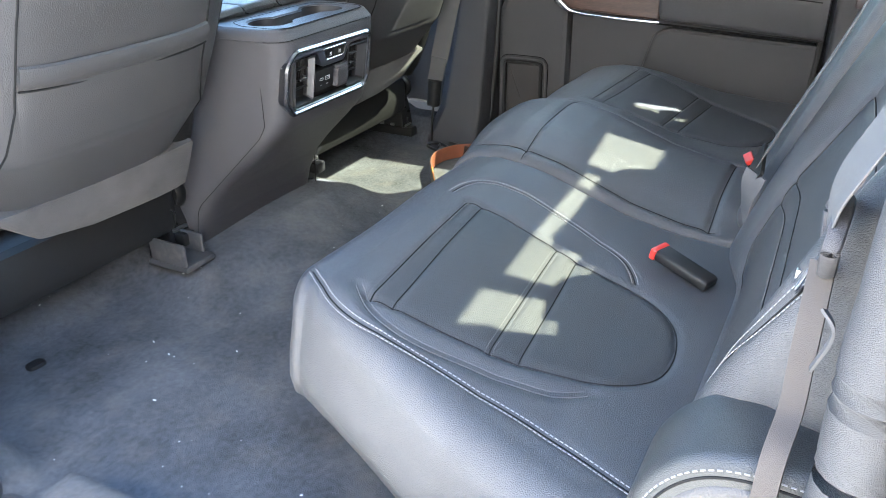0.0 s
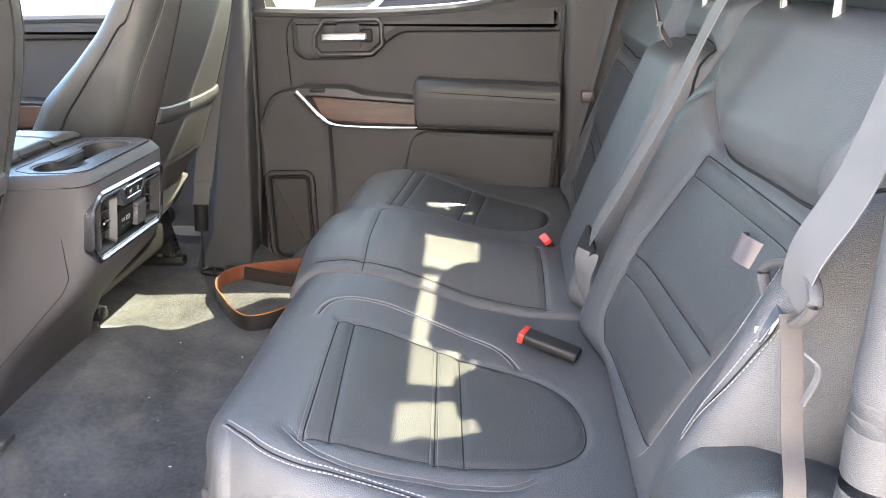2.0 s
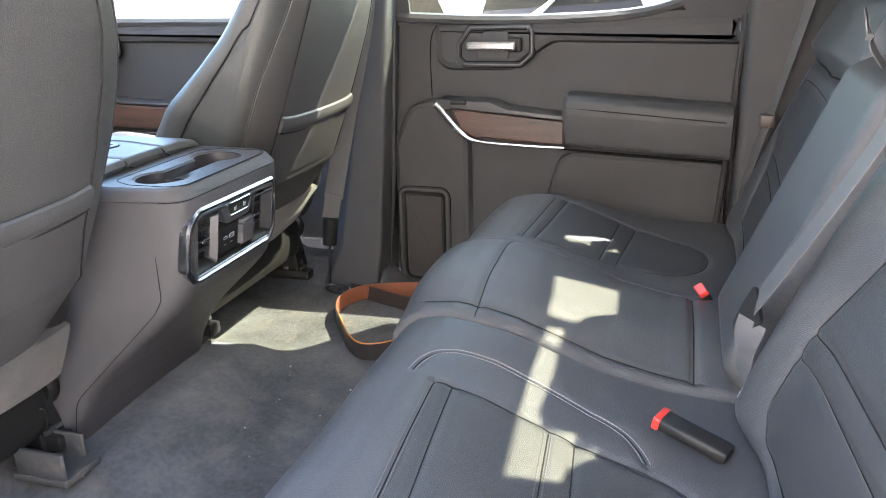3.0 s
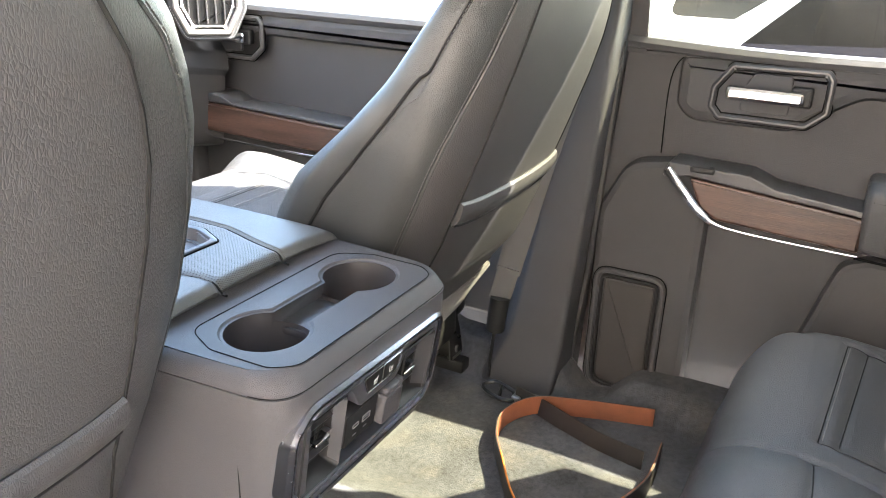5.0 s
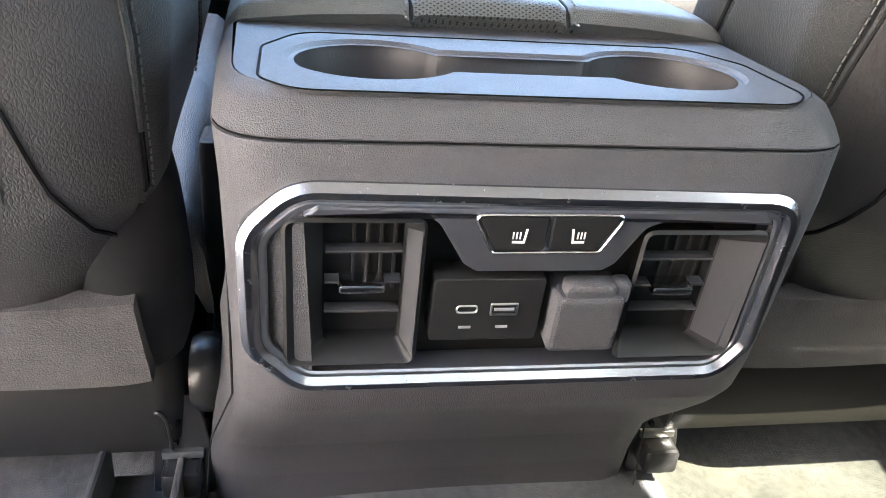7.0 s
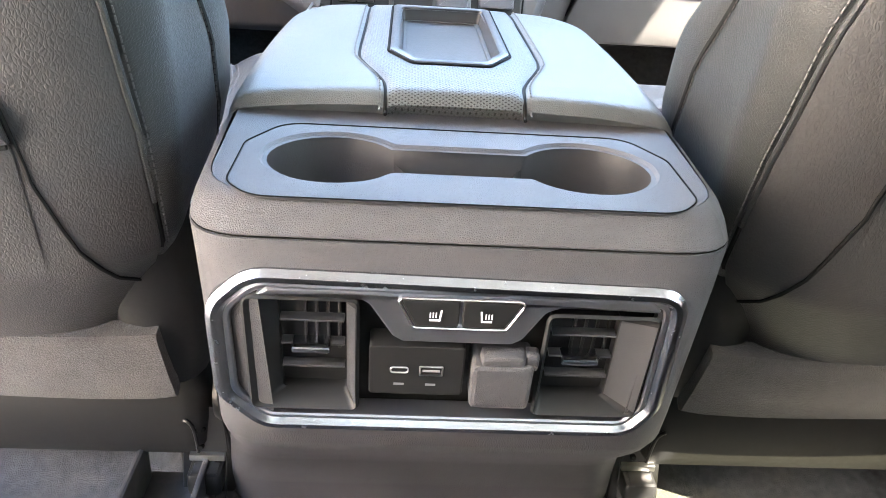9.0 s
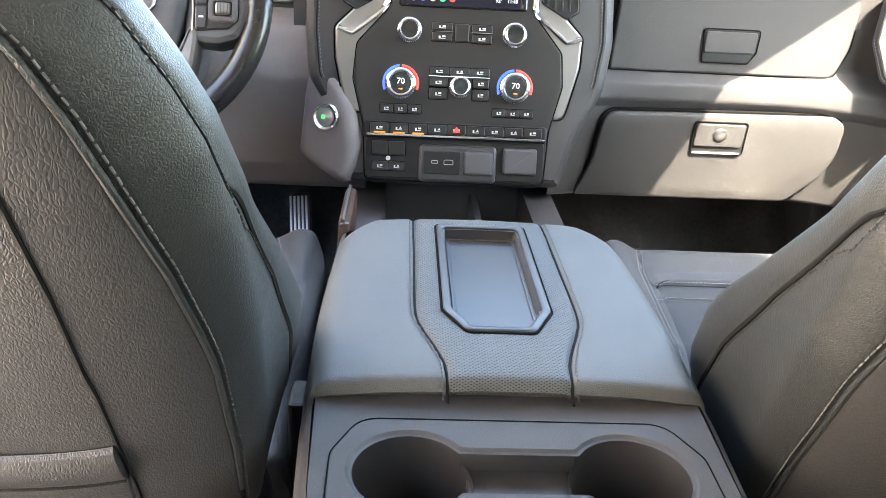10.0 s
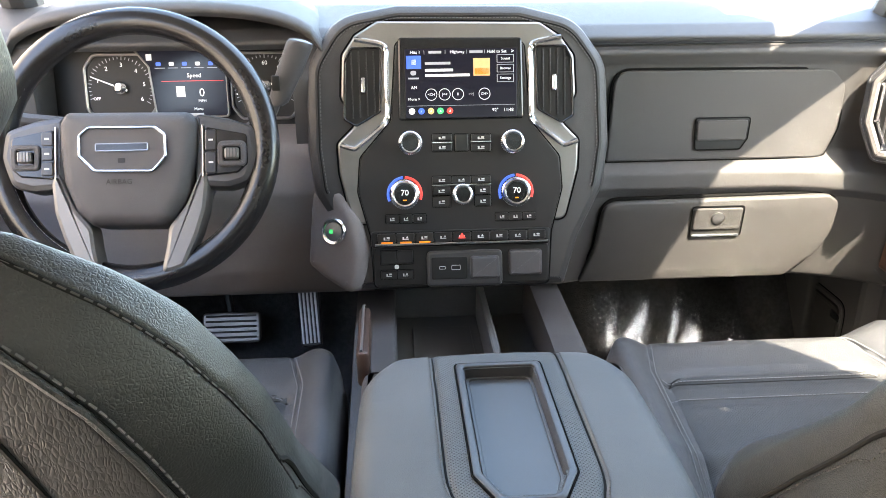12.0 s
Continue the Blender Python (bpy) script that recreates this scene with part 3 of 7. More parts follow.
pane("pane", [(0.815, 1.1, 0.66), (0.815, 0.13, 0.66), (0.68, 0.12, 1.2), (0.70, 0.6, 1.2)], front_door)
# openings back-projected from sunlit patches, not from a seen window edge
rear_sun_gap = rounded([(-0.01, 0.645), (-0.01, 0.95), (-0.09, 1.18), (-0.44, 1.18), (-0.445, 0.715), (-0.62, 0.71), (-0.64, 0.67)], [0.0, 0.06, 0.06, 0.04, 0.01, 0.01, 0.0], 4)
front_sun_gap = rounded([(0.24, 0.65), (0.35, 0.76), (0.38, 1.05), (0.50, 1.17), (0.635, 1.15), (0.88, 0.915), (1.05, 0.71), (1.06, 0.65)], [0.0, 0.04, 0.05, 0.05, 0.05, 0.05, 0.02, 0.0], 4)
# extra opening added to let one sun patch reach the bench
far_sun_gap = [(0.939, 0.509), (0.906, 0.439), (0.915, 0.361), (0.933, 0.303), (1.007, 0.419), (0.978, 0.445), (0.947, 0.448)]
M_SIDE = axes((0.822, 0, 0.645), (0, -1, 0), (-0.25, 0, 0.968))
for owner, light, y0, y1 in ((rear_door, rear_sun_gap, -1.06, 0.034), (front_door, front_sun_gap, 0.118, 1.13)):
    hole = [(-y, (z - 0.645) / 0.968) for y, z in light]
    sheet = [(-y1, -0.004), (-y0, -0.004), (-y0, 0.595), (-y1 + (0.45 if y1 > 1 else 0.0), 0.595), (-y1, 0.10)]
    holes = [[(x, max(y, 0.0)) for x, y in hole]] + ([far_sun_gap] if owner is rear_door else [])
    part("window_frame", pierced(sheet, holes, 0.006, M_SIDE), TRIM, owner, "black window frame and side trim, openings cut for the sun patches")
part("speaker_badge", block(0.788, 1.085, 0.205, 0.792, 1.12, 0.222, 0.001), CHROME, front_door)

# B-pillar, its lower trim, C-pillar and the header over the side glass
pillar = rounded([(0.735, 0.028), (0.735, 0.115), (0.765, 0.145), (0.85, 0.145), (0.85, 0.028)], [0.012, 0.02, 0.02, 0.0, 0.0])
rings = []
for z, dx, dy, flare in ((-0.02, 0.0, 0.05, 0.05), (0.10, 0.0, 0.035, 0.015), (0.3, 0.0, 0.02, 0.0), (0.66, 0.0, -0.005, 0.0), (0.72, 0.0, -0.01, 0.0), (1.20, -0.11, -0.05, 0.0)):
    rings.append([(x + dx - (flare if x < 0.8 else 0), y + dy + (flare if y > 0.09 else -flare * 0.3), z) for x, y in pillar])
tagged(part("wall_pillar_b", loft(rings), TRIM), "black plastic pillar trim between the doors", "pillar trim", kind="structure")
tagged(part("wall_pillar_c", block(0.74, -1.10, -0.05, 0.85, -0.765, 0.87, 0.02), TRIM), "black trim behind the rear door", "pillar trim", kind="structure")
for k in (1, -1):
    if k > 0:
        slab = box2(-1.18, -0.25, 1.5, 0.62)
    else:
        slab = box2(0.06, -0.25, 1.5, 0.62)
    tagged(part("wall_body_side", prism(slab, 0, 0.03, 0.004, axes((0.885 if k > 0 else -0.915, 0, 0), (0, 1, 0), (0, 0, 1))), BODY), "painted outer body side of the truck", "body side", kind="structure")
tagged(part("wall_rear_shelf", block(-0.78, -1.075, 0.66, 0.78, -0.985, 0.885, 0.004), RUBBER), "black lower frame of the rear window", "window frame", kind="structure")
tagged(part("wall_header", tube([(0.66, -1.0, 1.21), (0.66, 0.2, 1.23), (0.60, 0.82, 1.20)], 0.04, 10), HEADLINER), "pale roof rail over the side glass", "roof rail", kind="structure")
tagged(part("wall_pillar_a", tube([(0.64, 0.62, 1.215), (0.70, 0.70, 1.17), (0.73, 0.93, 0.94), (0.79, 1.16, 0.72)], 0.04, 10), TRIM), "slanting windscreen pillar", "pillar trim", kind="structure")
for yy in (0.026, -0.763):
    tagged(part("trim_seal", tube(smooth([(0.80, yy + 0.045, 0.0), (0.797, yy + 0.02, 0.25), (0.795, yy - 0.0, 0.66)], 6), 0.007, 8), RUBBER), "black rubber door seal", "door seal", kind="structure")

# driver side: front door with glass, closed; the rear door stands open behind the eye
tagged(part("wall_front_left", prism([(0.03, -0.06), (1.25, -0.06), (1.25, 0.68), (0.03, 0.66)], 0, 0.05, 0.01, axes((-0.85, 0, 0), (0, 1, 0), (0, 0, 1))), TRIM), "black driver door panel", "door panel", kind="structure")
tagged(part("wall_pillar_left", block(-0.86, 0.02, -0.05, -0.76, 0.13, 1.2, 0.02), TRIM), "black pillar trim by the open door", "pillar trim", kind="structure")
tagged(part("wall_header_left", tube([(-0.66, -1.0, 1.21), (-0.66, 0.2, 1.23), (-0.60, 0.82, 1.20)], 0.04, 10), HEADLINER), "pale roof rail on the driver side", "roof rail", kind="structure")
tagged(part("wall_pillar_a_left", tube([(-0.62, 0.80, 1.2), (-0.72, 1.06, 0.95), (-0.78, 1.32, 0.72)], 0.035, 10), TRIM), "slanting windscreen pillar", "pillar trim", kind="structure")
tagged(part("wall_firewall", block(-0.82, 1.40, -0.1, 0.82, 1.46, 0.84, 0.01), CARPET), "dark carpeted front bulkhead", "bulkhead", kind="structure")
tagged(part("wall_sill_left", tube(smooth([(-0.77, 0.15, -0.02), (-0.77, -0.45, -0.02), (-0.76, -0.62, 0.03), (-0.755, -0.81, 0.25), (-0.757, -0.885, 0.34), (-0.757, -0.893, 0.50), (-0.752, -0.906, 0.75), (-0.72, -0.96, 1.18)], 16), 0.025, 16), TRIM), "door opening trim with rubber seal", "opening trim", kind="structure")
tagged(part("wall_pillar_c_left", block(-0.86, -1.12, -0.05, -0.775, -0.93, 1.2, 0.02), TRIM), "body side behind the open door", "pillar trim", kind="structure")
for k in (-1, 1):
    tagged(part("wall_kick_panel", block(min(k * 0.775, k * 0.87), 1.19, -0.08, max(k * 0.775, k * 0.87), 1.47, 0.72, 0.01), TRIM), "black kick panel beside the footwell", "kick panel", kind="structure")
screen_glass = thing("window_windscreen", "clear raked windscreen", "window", kind="structure")
pane("pane", [(-0.72, 1.40, 0.84), (0.72, 1.40, 0.84), (0.56, 0.81, 1.22), (-0.56, 0.81, 1.22)], screen_glass)



# unseen wall added to throw warm light in and cut the low sky
tagged(part("wall_bounce", block(-5.3, -14.0, -0.62, -4.8, 14.0, 4.6, 0.02), BOUNCE_BEIGE), "unseen beige wall added to bounce warm light through the open door", "wall", kind="structure")


# ---- parked car outside, seen over the door sill ----
def parked_car(at, turn, mat, label):
    c = thing("parked_car", label, "car", group="parked cars")
    prof = [(-2.2, 0.25), (2.2, 0.25), (2.25, 0.62), (2.1, 0.78), (1.1, 0.92), (0.45, 1.38), (-1.1, 1.42), (-1.8, 1.0), (-2.2, 0.92)]
    poly = rounded(prof, [0.1, 0.1, 0.15, 0.15, 0.2, 0.3, 0.3, 0.2, 0.15])
    low = [p for p in poly]
    m = Matrix.Translation(at) @ Matrix.Rotation(turn, 4, "Z") @ axes((0, 0.85, 0), (1, 0, 0), (0, 0, 1))
    part("body", prism(low, 0, 1.7, 0.12, m), mat, c)
    for sx in (-0.55, 0.5):
        for z0, z1 in ((-0.006, 0.004), (1.698, 1.706)):
            w = rounded([(sx - 0.42, 0.95), (sx + 0.42, 0.95), (sx + (0.30 if sx < 0 else 0.05), 1.30), (sx - 0.25, 1.30)], 0.06)
            part("side_window", prism(w, z0, z1, 0.001, m), GLOSS, c, "dark side window")
    for sx in (-1.4, 1.4):
        for z in (0.05, 1.65):
            t = part("wheel", lathe([(0.05, -0.1), (0.33, -0.1), (0.35, -0.06), (0.35, 0.06), (0.33, 0.1), (0.05, 0.1)], 24, m @ Matrix.Translation((sx, 0.35, z))), RUBBER, c)
            part("rim", lathe([(0.02, -0.11), (0.21, -0.112), (0.22, -0.09), (0.22, 0.09), (0.21, 0.112), (0.02, 0.11)], 20, m @ Matrix.Translation((sx, 0.35, z))), METAL, t)
    return c


parked_car((3.4, -0.6, -0.62), radians(95), PAINT, "white car parked beside the truck")
parked_car((6.4, 1.2, -0.62), radians(92), PAINT, "white car parked in the next bay")


# ---- upholstery ----
class Pad:
    """A padded surface over a plan of local x and y, with rounded edges that fold down, seams pressed in and a pose."""

    def __init__(self, xl, xr, y0, y1, height, radii, ext, m=None, step=0.006, seams=()):
        self.xl, self.xr, self.y0, self.y1, self.height, self.radii, self.seams = xl, xr, y0, y1, height, radii, seams
        self.m = m or Matrix()
        nu = max(8, int(max(abs(xr(y) - xl(y)) for y in (y0, (y0 + y1) / 2, y1)) / step))
        nv = max(8, int((y1 - y0) / step))
        us = [(0.0, o, d) for o, d in reversed(ext[0])] + [(i / nu, 0.0, 0.0) for i in range(nu + 1)] + [(1.0, o, d) for o, d in ext[1]]
        vs = [(0.0, o, d) for o, d in reversed(ext[2])] + [(i / nv, 0.0, 0.0) for i in range(nv + 1)] + [(1.0, o, d) for o, d in ext[3]]
        u, ou, du = (np.array(c)[None, :] for c in zip(*us))
        v, ov, dv = (np.array(c)[:, None] for c in zip(*vs))
        y = y0 + (y1 - y0) * v + 0 * u
        lo, hi = np.vectorize(xl)(y), np.vectorize(xr)(y)
        x = lo + (hi - lo) * u
        z = self.z(x, y) - np.maximum(du + 0 * v, dv + 0 * u)
        self.bx, self.by = x, y
        self.points = np.stack([x + ou, y + ov, z], -1)

    def z(self, x, y):
        x, y = np.asarray(x, float), np.asarray(y, float)
        lo, hi = np.vectorize(self.xl)(y), np.vectorize(self.xr)(y)
        drop = 0
        for d, r in zip((x - lo, hi - x, y - self.y0, self.y1 - y), self.radii):
            if r:
                e = np.clip(r - d, 0, r)
                drop = drop + (r - np.sqrt(np.maximum(r * r - e * e, 0))) ** 2
        z = self.height(x, y) - np.sqrt(drop)
        for line, wide, deep in self.seams:
            z = z - deep * np.exp(-(near_line(x, y, line) / wide) ** 2)
        return z

    def on(self, line, lift=0.0, n=1):
        """A line of the plan, laid on the surface."""
        pts = np.array(line, float)
        z = self.z(pts[:, 0], pts[:, 1]) + lift
        return [self.m @ Vector((x, y, c)) for (x, y), c in zip(pts, z)]

    def meshes(self, poly=None):
        """The whole surface, or the part outside and the part inside an outline of the plan."""
        v, f = grid(self.points)
        v = [self.m @ Vector(p) for p in v]
        if self.m.determinant() < 0:
            f = [tuple(reversed(q)) for q in f]
        if poly is None:
            return v, f
        keep = inside(self.bx.ravel(), self.by.ravel(), poly)
        out = []
        for want in (False, True):
            chosen = [q for q in f if (sum(keep[i] for i in q) >= 3) == want]
            used = sorted({i for q in chosen for i in q})
            index = {i: k for k, i in enumerate(used)}
            out.append(([v[i] for i in used], [tuple(index[i] for i in q) for q in chosen]))
        return out


def dense(line, step=0.006):
    return [(p.x, p.y) for p, _ in along([(x, y, 0) for x, y in line], step)]


def shifted(line, d):
    """A plan line moved sideways by d."""
    out = []
    for i, (x, y) in enumerate(line):
        a, b = line[max(i - 1, 0)], line[min(i + 1, len(line) - 1)]
        t = Vector((b[0] - a[0], b[1] - a[1]))
        t = t.normalized() if t.length > 1e-9 else Vector((1, 0))
        out.append((x - t.y * d, y + t.x * d))
    return out


def clamp01(t):
    return min(1.0, max(0.0, t))


# ---- rear bench cushions ----
CUSHION_Y = [-0.82, -0.76, -0.65, -0.57, -0.50, -0.45, -0.40, -0.36, -0.30]
CUSHION_Z = [0.215, 0.222, 0.232, 0.247, 0.270, 0.288, 0.300, 0.305, 0.300]


def rear_cushion(label, xl, xr, y1, inserts, seams, rows, skirts, hump=0.0):
    c = thing("rear_seat_cushion", label, "seat cushion", ((xl(-0.5) + xr(-0.5)) / 2, -0.55, 0.12), "rear seat cushions")

    def height(x, y):
        z = np.interp(y, CUSHION_Y, CUSHION_Z)
        return z + 0.004 * np.sin(x * 21) * np.sin(y * 17) * 0.5 + hump * np.exp(-((x - 0.10) / 0.13) ** 4)

    p = Pad(xl, xr, -0.80, y1, height, (skirts[0], skirts[1], 0.02, 0.055), (skirts[2], skirts[3], [(0.0, 0.05)],
            [(0.012, 0.040), (0.012, 0.070), (0.003, 0.096), (-0.02, 0.117), (-0.14, 0.124)]), None, 0.004, seams)
    rest = p.meshes()
    for poly in inserts:
        keep = inside(p.bx.ravel(), p.by.ravel(), poly)
        rest = (rest[0], [q for q in rest[1] if sum(keep[i] for i in q) < 3])
        part("centre_panel", p.meshes(poly)[1], PERFORATED, c, "perforated leather centre panel", 60)
    used = sorted({i for q in rest[1] for i in q})
    index = {i: k for k, i in enumerate(used)}
    part("bolster", ([rest[0][i] for i in used], [tuple(index[i] for i in q) for q in rest[1]]), LEATHER, c, "smooth black leather bolster and apron", 60)
    for line, wide, deep in seams:
        if wide < 0.007:
            part("seam", tube(p.on(dense(line), 0.0003), 0.0009, 6), GROOVE, c)
    for line, mat in rows:
        part("stitching", stitches(p.on(dense(line), 0.0004), lift=(0, 0, 0.0008)), mat, c)
    for k in (1, -2):
        if abs(p.points[20, k, 0]) > 0.3:
            part("felt_hem", tube([tuple(q) for q in p.points[6:-4:3, k]], 0.0032, 6), FELT, c, "fuzzy grey lower hem")
    return c, p


def near_left(y):
    return -0.580 - 0.145 * clamp01((-0.34 - y) / 0.42) ** 0.85 + 0.11 * (max(0.0, y + 0.335) / 0.058) ** 2


arch = curve2([(-0.250, -0.362), (-0.222, -0.366), (-0.193, -0.381), (-0.178, -0.425), (-0.186, -0.50), (-0.206, -0.567), (-0.228, -0.608), (-0.255, -0.630), (-0.280, -0.642)])
panel_a = curve2([(-0.262, -0.393), (-0.263, -0.44), (-0.270, -0.516), (-0.283, -0.59), (-0.300, -0.66), (-0.34, -0.705), (-0.40, -0.722), (-0.455, -0.716), (-0.492, -0.682), (-0.512, -0.63), (-0.524, -0.58), (-0.533, -0.52), (-0.542, -0.452), (-0.546, -0.410)])
side_seam = curve2([(-0.535, -0.326), (-0.553, -0.350), (-0.571, -0.376), (-0.585, -0.41), (-0.592, -0.455), (-0.593, -0.52), (-0.596, -0.577), (-0.603, -0.628), (-0.614, -0.675), (-0.632, -0.73), (-0.650, -0.785)])
side_fold = curve2([(-0.536, -0.392), (-0.562, -0.422), (-0.574, -0.458), (-0.571, -0.50), (-0.563, -0.54), (-0.555, -0.59), (-0.546, -0.63), (-0.522, -0.662)])
pleats_a = [[(-0.546, -0.411), (-0.262, -0.393)], [(-0.543, -0.438), (-0.263, -0.415)], [(-0.529, -0.549), (-0.274, -0.531)], [(-0.521, -0.581), (-0.280, -0.561)]]
seams_a = [(panel_a, 0.006, 0.0035), (arch, 0.006, 0.003), (side_seam, 0.006, 0.0025), (side_fold, 0.009, 0.004)] + [(l, 0.005, 0.0025) for l in pleats_a]
rows_a = [(shifted(arch, 0.004), THREAD), (shifted(arch, -0.004), THREAD), (shifted(side_seam, 0.004), THREAD), (shifted(side_seam, -0.004), THREAD),
          (shifted(pleats_a[0], 0.004), THREAD_DARK), (shifted(pleats_a[2], 0.004), THREAD_DARK), (shifted(pleats_a[2], -0.004), THREAD_DARK), (shifted(pleats_a[0], -0.003), THREAD_DARK),
          (shifted(side_fold, 0.004), THREAD_DARK), (shifted(side_fold, -0.004), THREAD_DARK)]
apron = [(-0.012, 0.040), (-0.016, 0.066), (-0.011, 0.088), (0.008, 0.108), (0.10, 0.116)]
rear_cushion("black leather rear seat cushion with a perforated panel and grey stitching", near_left, lambda y: -0.082, -0.282, [panel_a], seams_a, rows_a,
                                      (0.05, 0.018, apron, [(0.0, 0.06)]))


def far_right(y):
    return -near_left(y) + 0.03


panel_b = [(-x + 0.035, y + 0.008) for x, y in panel_a]
pleats_b = [[(-x + 0.035, y + 0.008) for x, y in l] for l in pleats_a]
split = [(0.245, -0.29), (0.24, -0.45), (0.225, -0.60), (0.20, -0.70)]
mid_front, mid_back, mid_left = [(-0.07, -0.392), (0.236, -0.384)], [(-0.06, -0.690), (0.20, -0.685)], [(-0.045, -0.31), (-0.05, -0.50), (-0.06, -0.70)]
seams_b = [(panel_b, 0.006, 0.0035), (split, 0.0068, 0.006), (mid_front, 0.005, 0.003), (mid_back, 0.006, 0.004), (mid_left, 0.005, 0.0025)] + [(l, 0.005, 0.0025) for l in pleats_b]
rows_b = [(shifted(pleats_b[0], 0.004), THREAD_DARK), (shifted(pleats_b[2], 0.004), THREAD_DARK)]
rear_cushion("wide black leather rear seat cushion lit by patches of sun", lambda y: -0.078, far_right, -0.268, [panel_b], seams_b, rows_b,
                                    (0.018, 0.05, [(0.0, 0.06)], [(-o, d) for o, d in apron]), 0.026)

bench_frame = thing("bench_frame", "dark steel frame under the rear bench", "seat frame", (0, -0.62, 0.0))
for x0, x1 in ((-0.50, -0.12), (-0.04, 0.52)):
    part("rail", block(x0, -0.76, 0.06, x1, -0.46, 0.205, 0.01), DARK, bench_frame)

# ---- rear backrests ----
LEAN = Matrix(((1, 0, 0, 0), (0, -0.371, 0.928, -0.755), (0, 0.928, 0.371, 0.225), (0, 0, 0, 1)))


def backrest(label, xl, xr, top, inserts, seams, rows, bolster, ext):
    c = thing("rear_bench_back", label, "seat back", ((xl(0.2) + xr(0.2)) / 2, -0.80, 0.225), "rear bench backs")
    p = Pad(xl, xr, 0.0, top, bolster, (0.035, 0.035, 0.03, 0.045), ext, LEAN, 0.0045, seams)
    rest = p.meshes()
    for poly in inserts:
        keep = inside(p.bx.ravel(), p.by.ravel(), poly)
        rest = (rest[0], [q for q in rest[1] if sum(keep[i] for i in q) < 3])
        part("centre_panel", p.meshes(poly)[1], PERFORATED, c, "perforated leather centre panel", 60)
    used = sorted({i for q in rest[1] for i in q})
    index = {i: k for k, i in enumerate(used)}
    part("bolster", ([rest[0][i] for i in used], [tuple(index[i] for i in q) for q in rest[1]]), LEATHER, c, "smooth black leather bolster", 60)
    for line, wide, deep in seams:
        part("seam", tube(p.on(dense(line), 0.0003), 0.0009 if deep < 0.008 else 0.0022, 6), GROOVE, c)
    for line, mat in rows:
        part("stitching", stitches(p.on(dense(line), 0.0008), 0.0050, 0.0032, 0.0005, lift=(0, 0.0008, 0.0002)), mat, c)
    return c, p


def near_back_height(x, s):
    b = 0.014 * np.exp(-((x + 0.635) / 0.04) ** 2) * np.clip((0.46 - s) / 0.12, 0, 1)
    b = b + 0.030 * np.exp(-((x + 0.16) / 0.06) ** 2) * np.clip((0.46 - s) / 0.1, 0, 1)
    edge = np.interp(x, [-0.685, -0.648, -0.605, -0.45, -0.337, -0.29, -0.235, -0.195, -0.178], [0.425, 0.402, 0.362, 0.350, 0.343, 0.347, 0.37, 0.40, 0.50])
    puff = 0.020 * np.sin(np.clip((s - edge) / 0.05, 0, 1) * 1.5708) * (x < -0.176)
    return b + puff + 0.006 * np.sin(s * 9)


side_roll = [(-0.012, 0.02), (-0.018, 0.06), (-0.012, 0.10), (0.0, 0.13), (0.06, 0.14)]
plain_roll = [(0.0, 0.04), (0.0, 0.12)]
panel_c = rounded([(-0.525, 0.055), (-0.238, 0.032), (-0.213, 0.06), (-0.216, 0.165), (-0.245, 0.27), (-0.262, 0.328), (-0.600, 0.342), (-0.608, 0.30), (-0.592, 0.235), (-0.558, 0.16)], [0.01, 0.02, 0.03, 0.1, 0.05, 0.006, 0.01, 0.05, 0.05, 0.05], 5)
line_c1, line_c2, line_c3 = [(-0.545, 0.160), (-0.216, 0.131)], [(-0.560, 0.191), (-0.218, 0.163)], [(-0.605, 0.318), (-0.252, 0.297)]
line_top = curve2([(-0.685, 0.425), (-0.648, 0.402), (-0.605, 0.362), (-0.45, 0.350), (-0.337, 0.343), (-0.29, 0.347), (-0.235, 0.37), (-0.195, 0.40), (-0.178, 0.45), (-0.178, 0.525)], 4)
bol_row = curve2([(-0.520, 0.045), (-0.562, 0.163), (-0.598, 0.239), (-0.618, 0.327), (-0.634, 0.392)])
arm_row = curve2([(-0.150, 0.03), (-0.115, 0.10), (-0.100, 0.164), (-0.102, 0.24), (-0.115, 0.308), (-0.14, 0.36), (-0.180, 0.395)])
outer_row = curve2([(-0.621, 0.132), (-0.629, 0.160), (-0.641, 0.200), (-0.648, 0.246), (-0.650, 0.272)])
seams_c = [(panel_c + panel_c[:1], 0.006, 0.0035), (line_c1, 0.005, 0.0025), (line_c2, 0.005, 0.0025), (line_c3, 0.005, 0.002), (line_top, 0.008, 0.010), (arm_row, 0.006, 0.004), (bol_row, 0.006, 0.003), (outer_row, 0.005, 0.003)]
backrest("black leather rear backrest with side bolster and perforated panel", lambda s: -0.664 + 0.02 * max(0.0, s - 0.36) / 0.16, lambda s: -0.082, 0.535, [panel_c], seams_c,
    [(shifted(arm_row, 0.004), THREAD), (shifted(arm_row, -0.004), THREAD), (shifted(bol_row, 0.004), THREAD), (line_c3, THREAD_DARK), (line_c1, THREAD_DARK), (shifted(outer_row, 0.0035), THREAD), (shifted(outer_row, -0.0035), THREAD)],
    near_back_height, (side_roll, plain_roll, plain_roll, [(0.005, 0.03), (0.0, 0.10)]))


